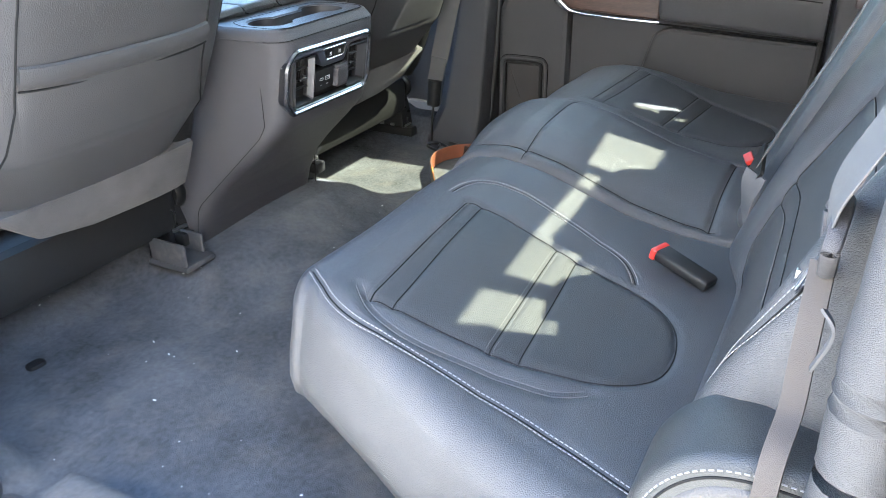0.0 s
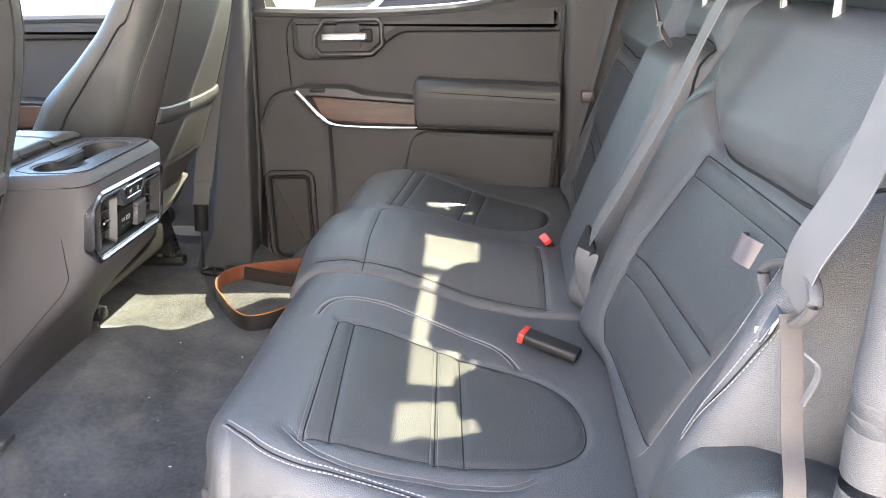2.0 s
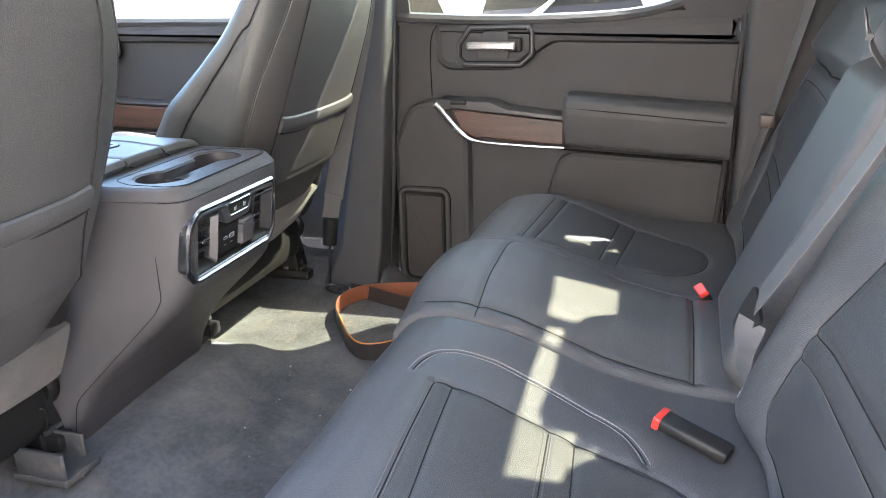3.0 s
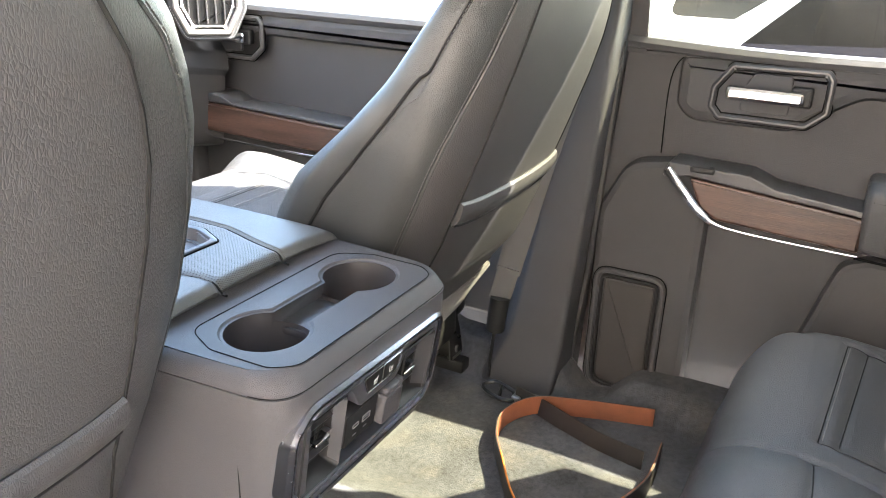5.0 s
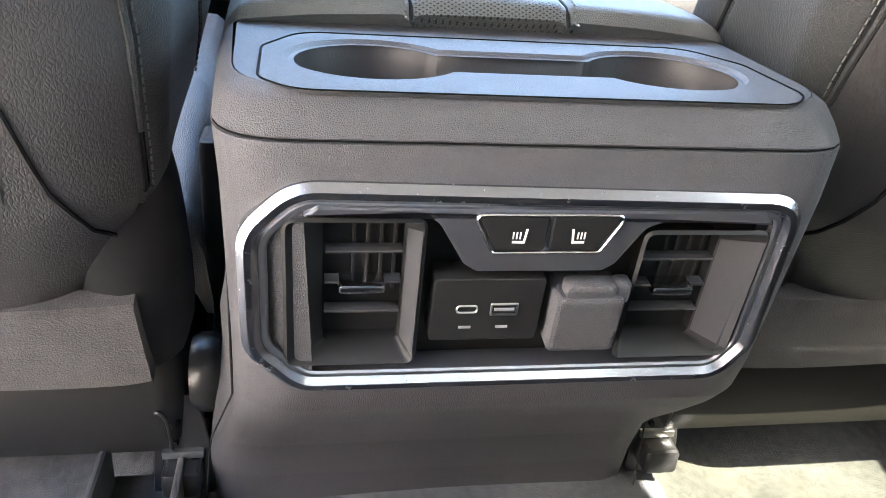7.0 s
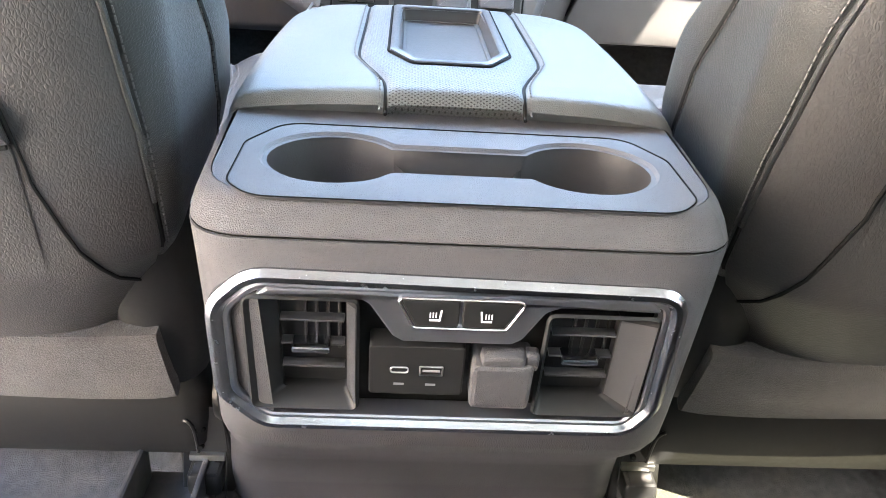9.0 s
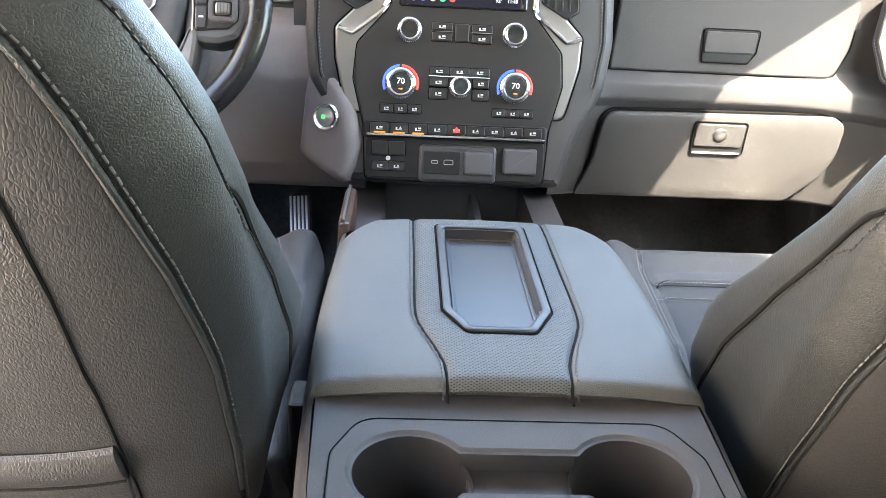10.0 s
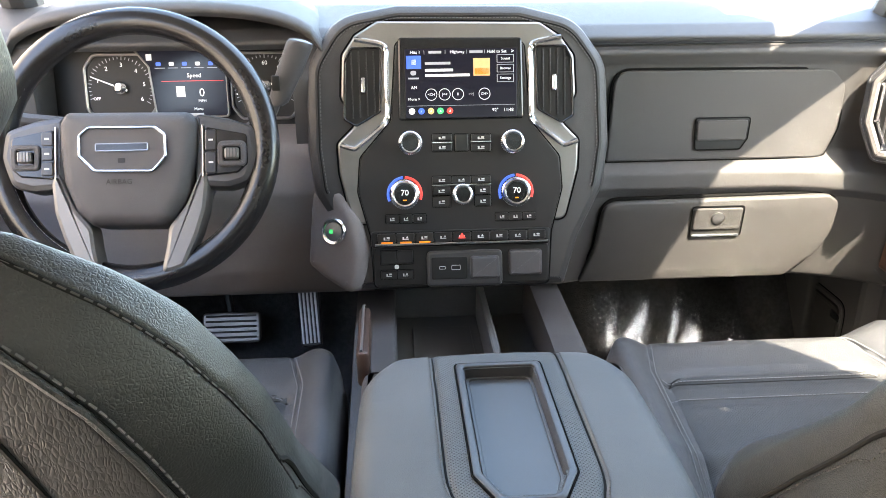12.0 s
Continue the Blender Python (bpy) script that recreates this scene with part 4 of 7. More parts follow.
def far_back_height(x, s):
    arm = 0.048 * np.sin(np.clip((0.160 - np.abs(x - 0.065)) / 0.05, 0, 1) * 1.5708) * np.sin(np.clip((0.445 - s) / 0.05, 0, 1) * 1.5708)
    b = 0.012 * np.exp(-((x - 0.64) / 0.05) ** 2) * np.clip((0.50 - s) / 0.12, 0, 1)
    puff = 0.022 * np.clip((s - 0.375) / 0.03, 0, 1) * np.clip((x - 0.22) / 0.02, 0, 1)
    return arm * 0.9 + b + puff


panel_d = [(-x + 0.03, s) for x, s in panel_c]
arm_edge = curve2([(0.230, 0.0), (0.228, 0.30), (0.212, 0.43), (0.14, 0.452), (0.0, 0.452), (-0.062, 0.425), (-0.072, 0.30), (-0.072, 0.0)], 4)
far_top = [(0.69, 0.385), (0.53, 0.368), (0.33, 0.378), (0.215, 0.388), (0.195, 0.43), (0.20, 0.52)]
far_back, _ = backrest("wide black leather rear backrest with folded centre armrest", lambda s: -0.077, lambda s: 0.705 - 0.03 * max(0.0, s - 0.36) / 0.16, 0.535, [panel_d],
    [(panel_d + panel_d[:1], 0.006, 0.0035), (arm_edge, 0.008, 0.012), (far_top, 0.008, 0.010), ([(-l[0] + 0.03, l[1]) for l in line_c1], 0.005, 0.0025), ([(-l[0] + 0.03, l[1]) for l in line_c2], 0.005, 0.0025)],
    [(shifted(arm_edge, 0.010), THREAD_DARK)], far_back_height, (plain_roll, [(-o, d) for o, d in side_roll], plain_roll, [(0.005, 0.03), (0.0, 0.10)]))
loop = smooth([LEAN @ Vector(p) for p in ((0.075, 0.425, 0.032), (0.10, 0.455, 0.055), (0.085, 0.475, 0.075), (0.055, 0.465, 0.075), (0.045, 0.44, 0.055), (0.05, 0.425, 0.032))], 8)
part("pull_strap", ribbon(loop, 0.012, 0.002, (0.2, 0.3, 0.9)), WEBBING, far_back, "black pull strap of the armrest")


# headrests
def rear_headrest(x0, x1, z0, z1, label, y=-0.935):
    h = thing("headrest", label, "headrest", ((x0 + x1) / 2, y, z0), "rear headrests")
    rings = []
    for k in range(13):
        t = k / 12
        z = z0 + (z1 - z0) * t
        s = math.sqrt(max(0.0, 1 - (2 * t - 1) ** 6))
        cx, hw, hd = (x0 + x1) / 2, (x1 - x0) / 2 * (0.82 + 0.18 * s), 0.055 * (0.6 + 0.4 * s)
        poly = rounded(box2(cx - hw, y - hd - 0.02 * t, cx + hw, y + hd - 0.02 * t), 0.03, 5)
        rings.append([(px, py, z) for px, py in poly])
    part("cushion", loft(rings), LEATHER, h, sharp=60)
    for s in (-0.28, 0.28):
        xx = (x0 + x1) / 2 + s * (x1 - x0)
        part("post", tube([(xx, y - 0.01, z0 + 0.03), (xx, y - 0.01, z0 - 0.10)], 0.006, 8), METAL, h)
    return h


rear_headrest(-0.50, -0.215, 0.735, 1.07, "black leather headrest in the sun of the rear window")
rear_headrest(0.065, 0.295, 0.725, 0.962, "low black leather centre headrest")
rear_headrest(0.505, 0.645, 0.735, 1.05, "black leather headrest in the sun of the rear window")

# trim shell at the side of the bench, the grab tag, the seat latch and its bracket
M_SHELL = axes((-0.650, 0, 0), (0, -1, 0), (0, 0, 1))
shell_line = curve2([(0.744, 0.10), (0.745, 0.21), (0.750, 0.28), (0.762, 0.322), (0.785, 0.352), (0.815, 0.368), (0.855, 0.372), (0.90, 0.364), (0.94, 0.325), (0.955, 0.21), (0.957, 0.10)], 5)
side_shell = thing("seat_side_trim", "rounded brown-black leather side cushion beside the rear seat", "seat trim", (-0.69, -0.85, 0.10))
part("shell", prism(shell_line, 0.0, 0.084, 0.013, M_SHELL), LEATHER_SIDE, side_shell, sharp=60)
part("face_panel", prism(inset(shell_line, 0.020), 0.070, 0.0865, 0.006, M_SHELL), LEATHER_BACK, side_shell, "worn brown leather face of the side cushion", 60)
edge_line = [M_SHELL @ Vector((x, z, 0.0845)) for x, z in inset(shell_line, 0.014) if z > 0.16]
part("seam", tube(edge_line, 0.0011, 6), GROOVE, side_shell)
part("stitching", stitches([M_SHELL @ Vector((x, z, 0.083)) for x, z in inset(shell_line, 0.0085) if z > 0.16], lift=(-0.0008, 0, 0)), THREAD, side_shell)
tagged(part("care_tag", ribbon(smooth([LEAN @ Vector(p) for p in ((-0.506, 0.290, 0.005), (-0.514, 0.2905, 0.014), (-0.525, 0.291, 0.013), (-0.536, 0.292, 0.007), (-0.544, 0.292, -0.003))], 5), 0.027, 0.0015, LEAN.to_3x3() @ Vector((0.08, 1.0, 0.0))), TAG), "glossy dark tag sewn into the seat seam", "tag")
latch = thing("seat_latch", "folding seat latch with steel striker", "latch", (-0.66, -0.86, 0.47))
part("plate", ribbon([(-0.642, -0.8379, 0.4648), (-0.646, -0.8429, 0.4778), (-0.650, -0.8489, 0.4918)], 0.018, 0.003, (0.9, 0.1, -0.25)), SMOKED, latch, "dark steel latch plate")
part("striker", tube([(-0.650, -0.8374, 0.4608), (-0.660, -0.8474, 0.4898)], 0.0018, 8), CHROME, latch, "bright edge of the latch")
part("window", block(-0.641, -0.841, 0.464, -0.635, -0.834, 0.473, 0.001), METAL, latch)


# ---- seat belts ----
def belt(label, path, wide, side):
    b = thing("seat_belt", label, "seat belt", path[0], "seat belts")
    part("webbing", ribbon(smooth(path, 8), wide, 0.0016, side), WEBBING, b)
    return b


centre_belt = belt("grey belt of the middle rear seat crossing the backrest", [(-0.30, -0.93, 0.80), (-0.262, -0.885, 0.73), (-0.20, -0.83, 0.57), (-0.14, -0.775, 0.43), (-0.112, -0.752, 0.372)], 0.046, (0.92, -0.14, 0.34))
part("tongue", prism(rounded([(-0.028, 0.0), (0.028, 0.0), (0.022, -0.03), (0.010, -0.06), (-0.012, -0.06), (-0.024, -0.03)], 0.006), 0, 0.005, 0.001, axes((-0.115, -0.752, 0.372), (0.85, 0.1, 0.5), (0.15, -0.25, 1))), BLACK_METAL, centre_belt, "steel belt tongue")
part("lower_webbing", ribbon(smooth([(-0.125, -0.748, 0.352), (-0.128, -0.742, 0.32), (-0.13, -0.745, 0.27), (-0.13, -0.76, 0.23)], 6), 0.042, 0.0016, (0.5, 0.2, 0.8)), WEBBING, centre_belt)
near_belt = belt("grey outboard belt with tongue hanging beside the rear seat", [(-0.715, -0.96, 1.05), (-0.71, -0.912, 0.78), (-0.703, -0.876, 0.628), (-0.686, -0.850, 0.552), (-0.672, -0.850, 0.508)], 0.044, (0.9, 0.1, 0.25))
part("tongue_loop", tube(smooth([(-0.604, -0.8484, 0.5094), (-0.622, -0.8504, 0.4874), (-0.668, -0.8524, 0.4884), (-0.700, -0.8524, 0.5104), (-0.709, -0.8524, 0.5254), (-0.685, -0.8544, 0.5384), (-0.640, -0.8544, 0.5304)], 6, True), 0.0058, 10, closed=True, flat=0.7), PLASTIC, near_belt, "dark moulded tongue loop")
part("lower_webbing", ribbon(smooth([(-0.670, -0.850, 0.497), (-0.686, -0.850, 0.466), (-0.697, -0.850, 0.436), (-0.709, -0.850, 0.405), (-0.738, -0.846, 0.376), (-0.746, -0.846, 0.30), (-0.747, -0.850, 0.09)], 6), 0.016, 0.003, (0.25, 0.97, 0.0)), WEBBING_SHADED, near_belt, "folded lower webbing, darkened for shade")
part("keeper", ribbon(smooth([(-0.694, -0.856, 0.475), (-0.704, -0.864, 0.465), (-0.702, -0.856, 0.435)], 5), 0.006, 0.002, (1, 0.1, 0)), WEBBING, near_belt)
far_belt = belt("grey outboard belt by the far pillar", [(0.70, -0.95, 1.05), (0.712, -0.90, 0.80), (0.722, -0.86, 0.62), (0.727, -0.82, 0.45), (0.728, -0.79, 0.33), (0.728, -0.77, 0.2)], 0.046, (1, 0.25, 0.1))
part("tongue", block(0.706, -0.835, 0.435, 0.737, -0.803, 0.462, 0.004), TAG, far_belt, "brown belt keeper")


def buckle(label, m):
    b = thing("belt_buckle", label, "belt buckle", m.translation, "belt buckles")
    part("case", block(-0.015, -0.008, -0.085, 0.015, 0.008, 0.0, 0.005, m), DARK, b)
    part("button", block(-0.016, -0.008, -0.004, 0.016, 0.008, 0.005, 0.002, m), RED, b, "red release button")
    return b


lie = Vector((0.035, 0.0844, 0.019)).normalized()
buckle("black belt buckle with red button lying on the seat", axes((-0.206, -0.652, 0.252), lie.cross(Vector((0, 0, 1))) * -1, lie.cross(lie.cross(Vector((0, 0, 1)))) * -1))
buckle("black belt buckle with red button standing in the seat", axes((0.219, -0.70, 0.252), (0.9, 0.3, 0.1), (-0.2, 0.75, -0.5)))


# ---- front seats ----
def front_seat(label, xc, side):
    """A reclined front seat; side is +1 where the console is on its right."""
    s = thing("front_seat", label, "seat", (xc, 0.45, 0.03), "front seats")
    up, back = Vector((0, -0.342, 0.940)), Vector((0, -0.940, -0.342))
    base = Vector((xc, 0.205, 0.195))
    H = [0.0, 0.02, 0.06, 0.12, 0.20, 0.30, 0.40, 0.48, 0.536, 0.57, 0.604, 0.632, 0.660, 0.677, 0.685]
    W = [0.150, 0.158, 0.170, 0.198, 0.236, 0.249, 0.254, 0.249, 0.239, 0.227, 0.209, 0.184, 0.147, 0.110, 0.066]
    R = [0.000, 0.000, 0.002, 0.014, 0.038, 0.038, 0.038, 0.037, 0.034, 0.030, 0.024, 0.014, 0.002, -0.012, -0.024]
    F = [-0.16, -0.19, -0.212, -0.226, -0.226, -0.195, -0.140, -0.105, -0.088, -0.080, -0.080, -0.074, -0.066, -0.056, -0.044]
    def spot(j, hh):
        """A place on the backrest by its turn (72 to the round, 0 at the right side, 18 at the back) and height."""
        ww, rr, ff = (float(np.interp(hh, H, k)) for k in (W, R, F))
        c, d = math.cos(2 * math.pi * j / 72), math.sin(2 * math.pi * j / 72)
        q = abs(c) ** 0.42
        lobe = 0.022 * min(1.0, -d * 2.5) * min(1.0, max(0.0, hh - 0.12) / 0.12) * min(1.0, max(0.0, 0.46 - hh) / 0.14) if d < 0 else 0.0
        px = (ww + lobe) * math.copysign(q, c)
        px *= 0.92 if px * side < 0 else 1.0      # the flank away from the console is slimmer
        if d >= 0:
            depth = rr * (abs(d) ** 0.55) * (1.0 - 0.10 * q) - 0.035 * q ** 6
        else:
            hollow = 0.045 * (1 - (px / ww) ** 2) * min(1.0, hh / 0.1)
            depth = -0.035 * q ** 6 + (ff + hollow + 0.035 * q ** 6) * (abs(d) ** 0.5)
        return base + Vector((px, 0, 0)) + up * hh + back * depth

    def skin(j, hh, lift=0.004):
        """A place lifted off the backrest towards the outside."""
        p = spot(j, hh)
        out = (p - (base + up * hh - back * 0.03))
        out -= up * out.dot(up)
        return p + out.normalized() * lift

    # seams: behind the front edge, round the rear corner, and round the rear panel
    front_lane = lambda hh: float(np.interp(hh, [0.12, 0.19, 0.25, 0.32, 0.39, 0.44, 0.49, 0.54, 0.58, 0.62, 0.65, 0.685], [-3.6, -3.2, -2.5, -2.0, -1.4, -0.7, -0.1, 0.6, 1.3, 1.6, 2.2, 2.8]))
    corner_lane = lambda hh: float(np.interp(hh, [0.12, 0.19, 0.244, 0.29, 0.335, 0.384, 0.424, 0.467, 0.496, 0.533, 0.60, 0.63, 0.685], [3.6, 4.6, 5.4, 6.1, 6.6, 7.0, 7.5, 8.2, 8.7, 9.3, 9.7, 10.2, 10.8]))
    panel_lane = lambda hh: float(np.interp(hh, [0.145, 0.16, 0.18, 0.201, 0.22, 0.244, 0.284, 0.327, 0.42, 0.69], [4.2, 6.6, 9.2, 10.6, 11.6, 12.2, 13.0, 13.2, 13.6, 13.6]))
    hs = np.linspace(0.090, 0.685, 72)

    def field(lane_a, lane_b, count):
        """The skin between two lanes, pressed in along both."""
        rows = []
        for hh in hs:
            a, b = lane_a(hh), lane_b(hh)
            rows.append([tuple(skin(a + (b - a) * k / count, hh, -0.0030 * (math.exp(-(min(k, count - k) * abs(b - a) / count * 0.012 / 0.004) ** 2)))) for k in range(count + 1)])
        return grid(rows)

    back_right = lambda hh: corner_lane(hh)
    back_left = lambda hh: 36 - corner_lane(hh)
    hull = part("backrest", field(back_right, back_left, 96), LEATHER_BACK, s, "worn brown-black vinyl rear of the backrest", 60)
    part("side_panel", field(front_lane, back_right, 44), LEATHER_SIDE, s, "pebbled black leather side panel", 60)
    part("side_panel", field(back_left, lambda hh: 36 - front_lane(hh), 44), LEATHER_SIDE, s, "pebbled black leather side panel", 60)
    part("front_panel", field(lambda hh: 36 - front_lane(hh), lambda hh: 72 + front_lane(hh), 64), LEATHER_SIDE, s, "pebbled black leather front of the backrest", 60)
    cap = [spot(j, 0.685) for j in range(72)]
    part("top_cap", (cap + [sum(cap, Vector()) / 72 + up * 0.003], [(k, (k + 1) % 72, 72) for k in range(72)]), LEATHER_SIDE, s, sharp=60)
    # the skirt follows the curve of the backrest above it
    lower = lambda x: np.interp(x * side, [-0.17, -0.15, -0.10, 0.0, 0.13, 0.190, 0.206], [0.092, 0.076, 0.036, 0.018, 0.012, 0.010, 0.012])
    columns = []
    for x in np.linspace(-0.168, 0.206, 41) * side:
        depth = 0.010 - 0.006 * abs(x / 0.206) ** 4
        low = float(lower(x))
        at = [(0.106, depth - 0.016), (0.106, depth), (0.101, depth + 0.0025), ((0.101 + low) / 2, depth + 0.001), (low + 0.005, depth - 0.002), (low, depth - 0.006), (low + 0.002, depth - 0.016)]
        columns.append([base + Vector((x, 0, 0)) + up * h + back * t for h, t in at])
    part("felt_skirt", loft(columns if side > 0 else columns[::-1]), FELT, s, "fuzzy grey felt skirt under the backrest", 60)
    tall = [0.147 + 0.530 * (i / 100) for i in range(101)]
    for flank in (0, 1):
        turned = lambda j: 36 - j if flank else j
        for lane, thread, gap, cord in ((panel_lane, THREAD_BLACK, 0.0, 0.0016), (corner_lane, THREAD_DARK, -0.38, 0.0022), (front_lane, THREAD_BLACK, 0.38, 0.0020)):
            run = [hh for hh in tall if hh > (0.147 if lane is panel_lane else 0.19)]
            part("welt", tube([skin(turned(lane(hh)), hh, 0.0004 if lane is panel_lane else -0.0022) for hh in run], cord, 6), GROOVE, hull)
            if gap:
                part("stitching", stitches([skin(turned(lane(hh) + gap), hh, 0.0004) for hh in run], 0.0062, 0.0042, lift=(0, 0, 0)), thread, hull)
        part("welt", tube([skin(turned(corner_lane(hh) + 0.16), hh, -0.0010) for hh in tall if hh > 0.24], 0.0024, 8), LEATHER_SIDE, hull, "leather piping")
    # map pocket with its gathered rim
    rim_up = [skin(j, 0.332 - 0.004 * math.cos(math.pi * (j - 18) / 9.4), 0.003) for j in np.linspace(13.5, 22.5, 40)]
    part("pocket_rim", tube(rim_up, 0.0165, 12, flat=0.45, up=tuple(back)), LEATHER_BACK, hull, "padded rim of the map pocket")
    part("pocket_seam", tube([p - up * 0.0168 + back * 0.0025 for p in rim_up], 0.0018, 6), GROOVE, hull)
    pocket = [[skin(j, hh, 0.0012 + 0.007 * math.sin(1.57 * min(1, max(0, (hh - 0.21) / 0.1))) * (1 - ((j - 18) / 4.7) ** 4)) for j in np.linspace(13.4, 22.6, 36)] for hh in np.linspace(0.215, 0.318, 12)]
    part("map_pocket", grid([[tuple(p) for p in line] for line in pocket]), LEATHER_BACK, hull, "slack black map pocket", 60)
    # headrest
    hb = base + up * 0.715 + back * -0.125
    hr = []
    for t in np.linspace(-1, 1, 15):
        sc = math.sqrt(max(0.0, 1 - abs(t) ** 5)) * 0.9 + 0.1
        hr.append([hb + up * (0.075 * t) + Vector((0.124 * sc * math.copysign(abs(math.cos(a)) ** 0.5, math.cos(a)), 0, 0)) + back * (0.05 * sc * math.copysign(abs(math.sin(a)) ** 0.6, math.sin(a))) for a in (2 * math.pi * j / 32 for j in range(32))])
    head = part("headrest", loft(hr), LEATHER_BACK, s, sharp=60)
    for sx in (-0.06, 0.06):
        part("headrest_post", tube([hb + Vector((sx, 0, 0)) - up * 0.06, hb + Vector((sx, 0, 0)) - up * 0.14], 0.006, 8), METAL, head)
    # cushion
    def ch(x, y):
        t = np.abs(x - xc) / 0.26
        return 0.335 + 0.035 * (y - 0.30) / 0.5 + 0.028 * np.clip((t - 0.62) / 0.2, 0, 1) - 0.010 * np.exp(-((y - 0.5) / 0.1) ** 2) - 0.07 * np.clip((0.50 - y) / 0.14, 0, 1)
    pan = rounded([(xc - 0.155, 0.33), (xc + 0.155, 0.33), (xc + 0.165, 0.66), (xc - 0.165, 0.66)], 0.05, 8)
    seat_lines = [[(xc - 0.165, 0.64), (xc + 0.165, 0.64)], [(xc - 0.165, 0.60), (xc + 0.165, 0.60)], [(xc - 0.16, 0.48), (xc + 0.16, 0.48)]]
    edge_l = [(xc - 0.168, 0.32), (xc - 0.172, 0.50), (xc - 0.175, 0.66), (xc - 0.15, 0.77)]
    edge_r = [(2 * xc - x, y) for x, y in edge_l]
    wl, wr = (0.262, 0.230) if side > 0 else (0.230, 0.262)
    p = Pad(lambda y: xc - wl + 0.05 * clamp01((y - 0.70) / 0.08) ** 2, lambda y: xc + wr - 0.05 * clamp01((y - 0.70) / 0.08) ** 2, 0.33, 0.785, ch, (0.04, 0.04, 0.02, 0.06),
            ([(-0.006, 0.05), (-0.004, 0.10), (0.01, 0.16)], [(0.006, 0.05), (0.004, 0.10), (-0.01, 0.16)], [(0, 0.06)], [(0.008, 0.05), (0.0, 0.10), (-0.02, 0.14)]), None, 0.008,
            [(pan + pan[:1], 0.005, 0.006), (edge_l, 0.004, 0.005), (edge_r, 0.004, 0.005)] + [(l, 0.003, 0.004) for l in seat_lines])
    outer, inner = p.meshes(pan)
    part("seat_bolster", outer, LEATHER, s, "black leather seat bolster", 60)
    part("seat_panel", inner, PERFORATED, s, "perforated leather seat panel", 60)
    for l in seat_lines:
        part("seam", tube(p.on(dense(l), 0.0004), 0.0012, 6), GROOVE, s)
    part("seam", tube(p.on(dense(pan + pan[:1]), 0.0004), 0.0014, 6), GROOVE, s)
    for l in (seat_lines[0], seat_lines[1]):
        part("stitching", stitches(p.on(dense(shifted(l, 0.004)))), THREAD, s)
    for l in (edge_l, edge_r):
        part("stitching", stitches(p.on(dense(shifted(l, 0.004)))), THREAD, s)
        part("stitching", stitches(p.on(dense(shifted(l, -0.004)))), THREAD, s)
    # frame, hinge and rails
    part("seat_frame", block(xc - 0.22, 0.24, 0.10, xc + 0.22, 0.72, 0.20, 0.02), DARK, s)
    for k in (-1, 1):
        rx, dz = xc + k * 0.215, 0.040 if k == side else 0.0
        rail = part("rail", block(rx - 0.016, 0.22, 0.035 + dz, rx + 0.016, 0.78, 0.06 + dz, 0.004), BLACK_METAL, s, "greased steel seat rail")
        part("rail_slider", block(rx - 0.011, 0.25, 0.058 + dz, rx + 0.011, 0.76, 0.10 + dz, 0.003), BLACK_METAL, rail)
        for q in range(4):
            part("rail_tooth", block(rx - 0.017, 0.24 + q * 0.035, 0.061 + dz, rx + 0.017, 0.252 + q * 0.035, 0.068 + dz, 0.001), METAL, rail)
        hinge = part("hinge", lathe([(0.004, -0.012), (0.030, -0.012), (0.034, -0.006), (0.034, 0.006), (0.030, 0.012), (0.004, 0.012)], 20, axes((xc + k * 0.235, 0.275, 0.165), (0, 1, 0), (0, 0, 1))), BLACK_METAL, s)
        part("hinge_bolt", lathe([(0.003, -0.018), (0.009, -0.017), (0.010, 0.0), (0.009, 0.017), (0.003, 0.018)], 12, axes((xc + k * 0.235, 0.275, 0.165), (0, 1, 0), (0, 0, 1))), BLACK_METAL, hinge)
        bracket = part("rail_bracket", prism(rounded([(-0.026, 0.062), (0.026, 0.062), (0.022, 0.115), (0.012, 0.158), (-0.016, 0.158), (-0.024, 0.11)], 0.006), 0.0, 0.005, 0.0015, axes((xc + k * 0.215, 0.238, 0.0), (1, 0, 0), (0, 0.12, 1))), BLACK_METAL, s, "dark steel seat bracket")
        for bx, bz, br in ((-0.004, 0.135, 0.0035), (-0.006, 0.115, 0.003), (0.010, 0.100, 0.004), (0.0, 0.078, 0.007)):
            part("bracket_bolt", lathe([(0.0005, 0.0), (br, 0.0), (br, 0.004), (br * 0.7, 0.006), (0.0005, 0.006)], 14, axes((xc + k * 0.215, 0.238, 0.0), (1, 0, 0), (0, 0.12, 1)) @ Matrix.Translation((bx, bz, 0.004))), BLACK_METAL if br > 0.005 else GAP, bracket)
        part("hinge_cover", tube([base + Vector((k * 0.196, 0, 0)) + up * (0.01 + 0.245 * q / 8) - back * 0.045 for q in range(9)], [0.030, 0.038, 0.041, 0.042, 0.042, 0.041, 0.038, 0.030, 0.016], 16), DARK, s, "black recliner cover")
    # open box over the end of the inner rail, and the slotted plate beside it
    near, far = sorted((xc + side * 0.148, xc + side * 0.155)), sorted((xc + side * 0.211, xc + side * 0.217))
    base_x = sorted((xc + side * 0.146, xc + side * 0.220))
    if side > 0:
        part("rail_cover", joined(block(near[0], 0.170, 0.062, near[1], 0.257, 0.110, 0.003), block(far[0], 0.188, 0.062, far[1], 0.262, 0.104, 0.002), block(base_x[0], 0.167, 0.055, base_x[1], 0.264, 0.067, 0.003)), RAIL_GREY, s, "open grey plastic rail end cover")
    lever_x = xc + side * 0.178
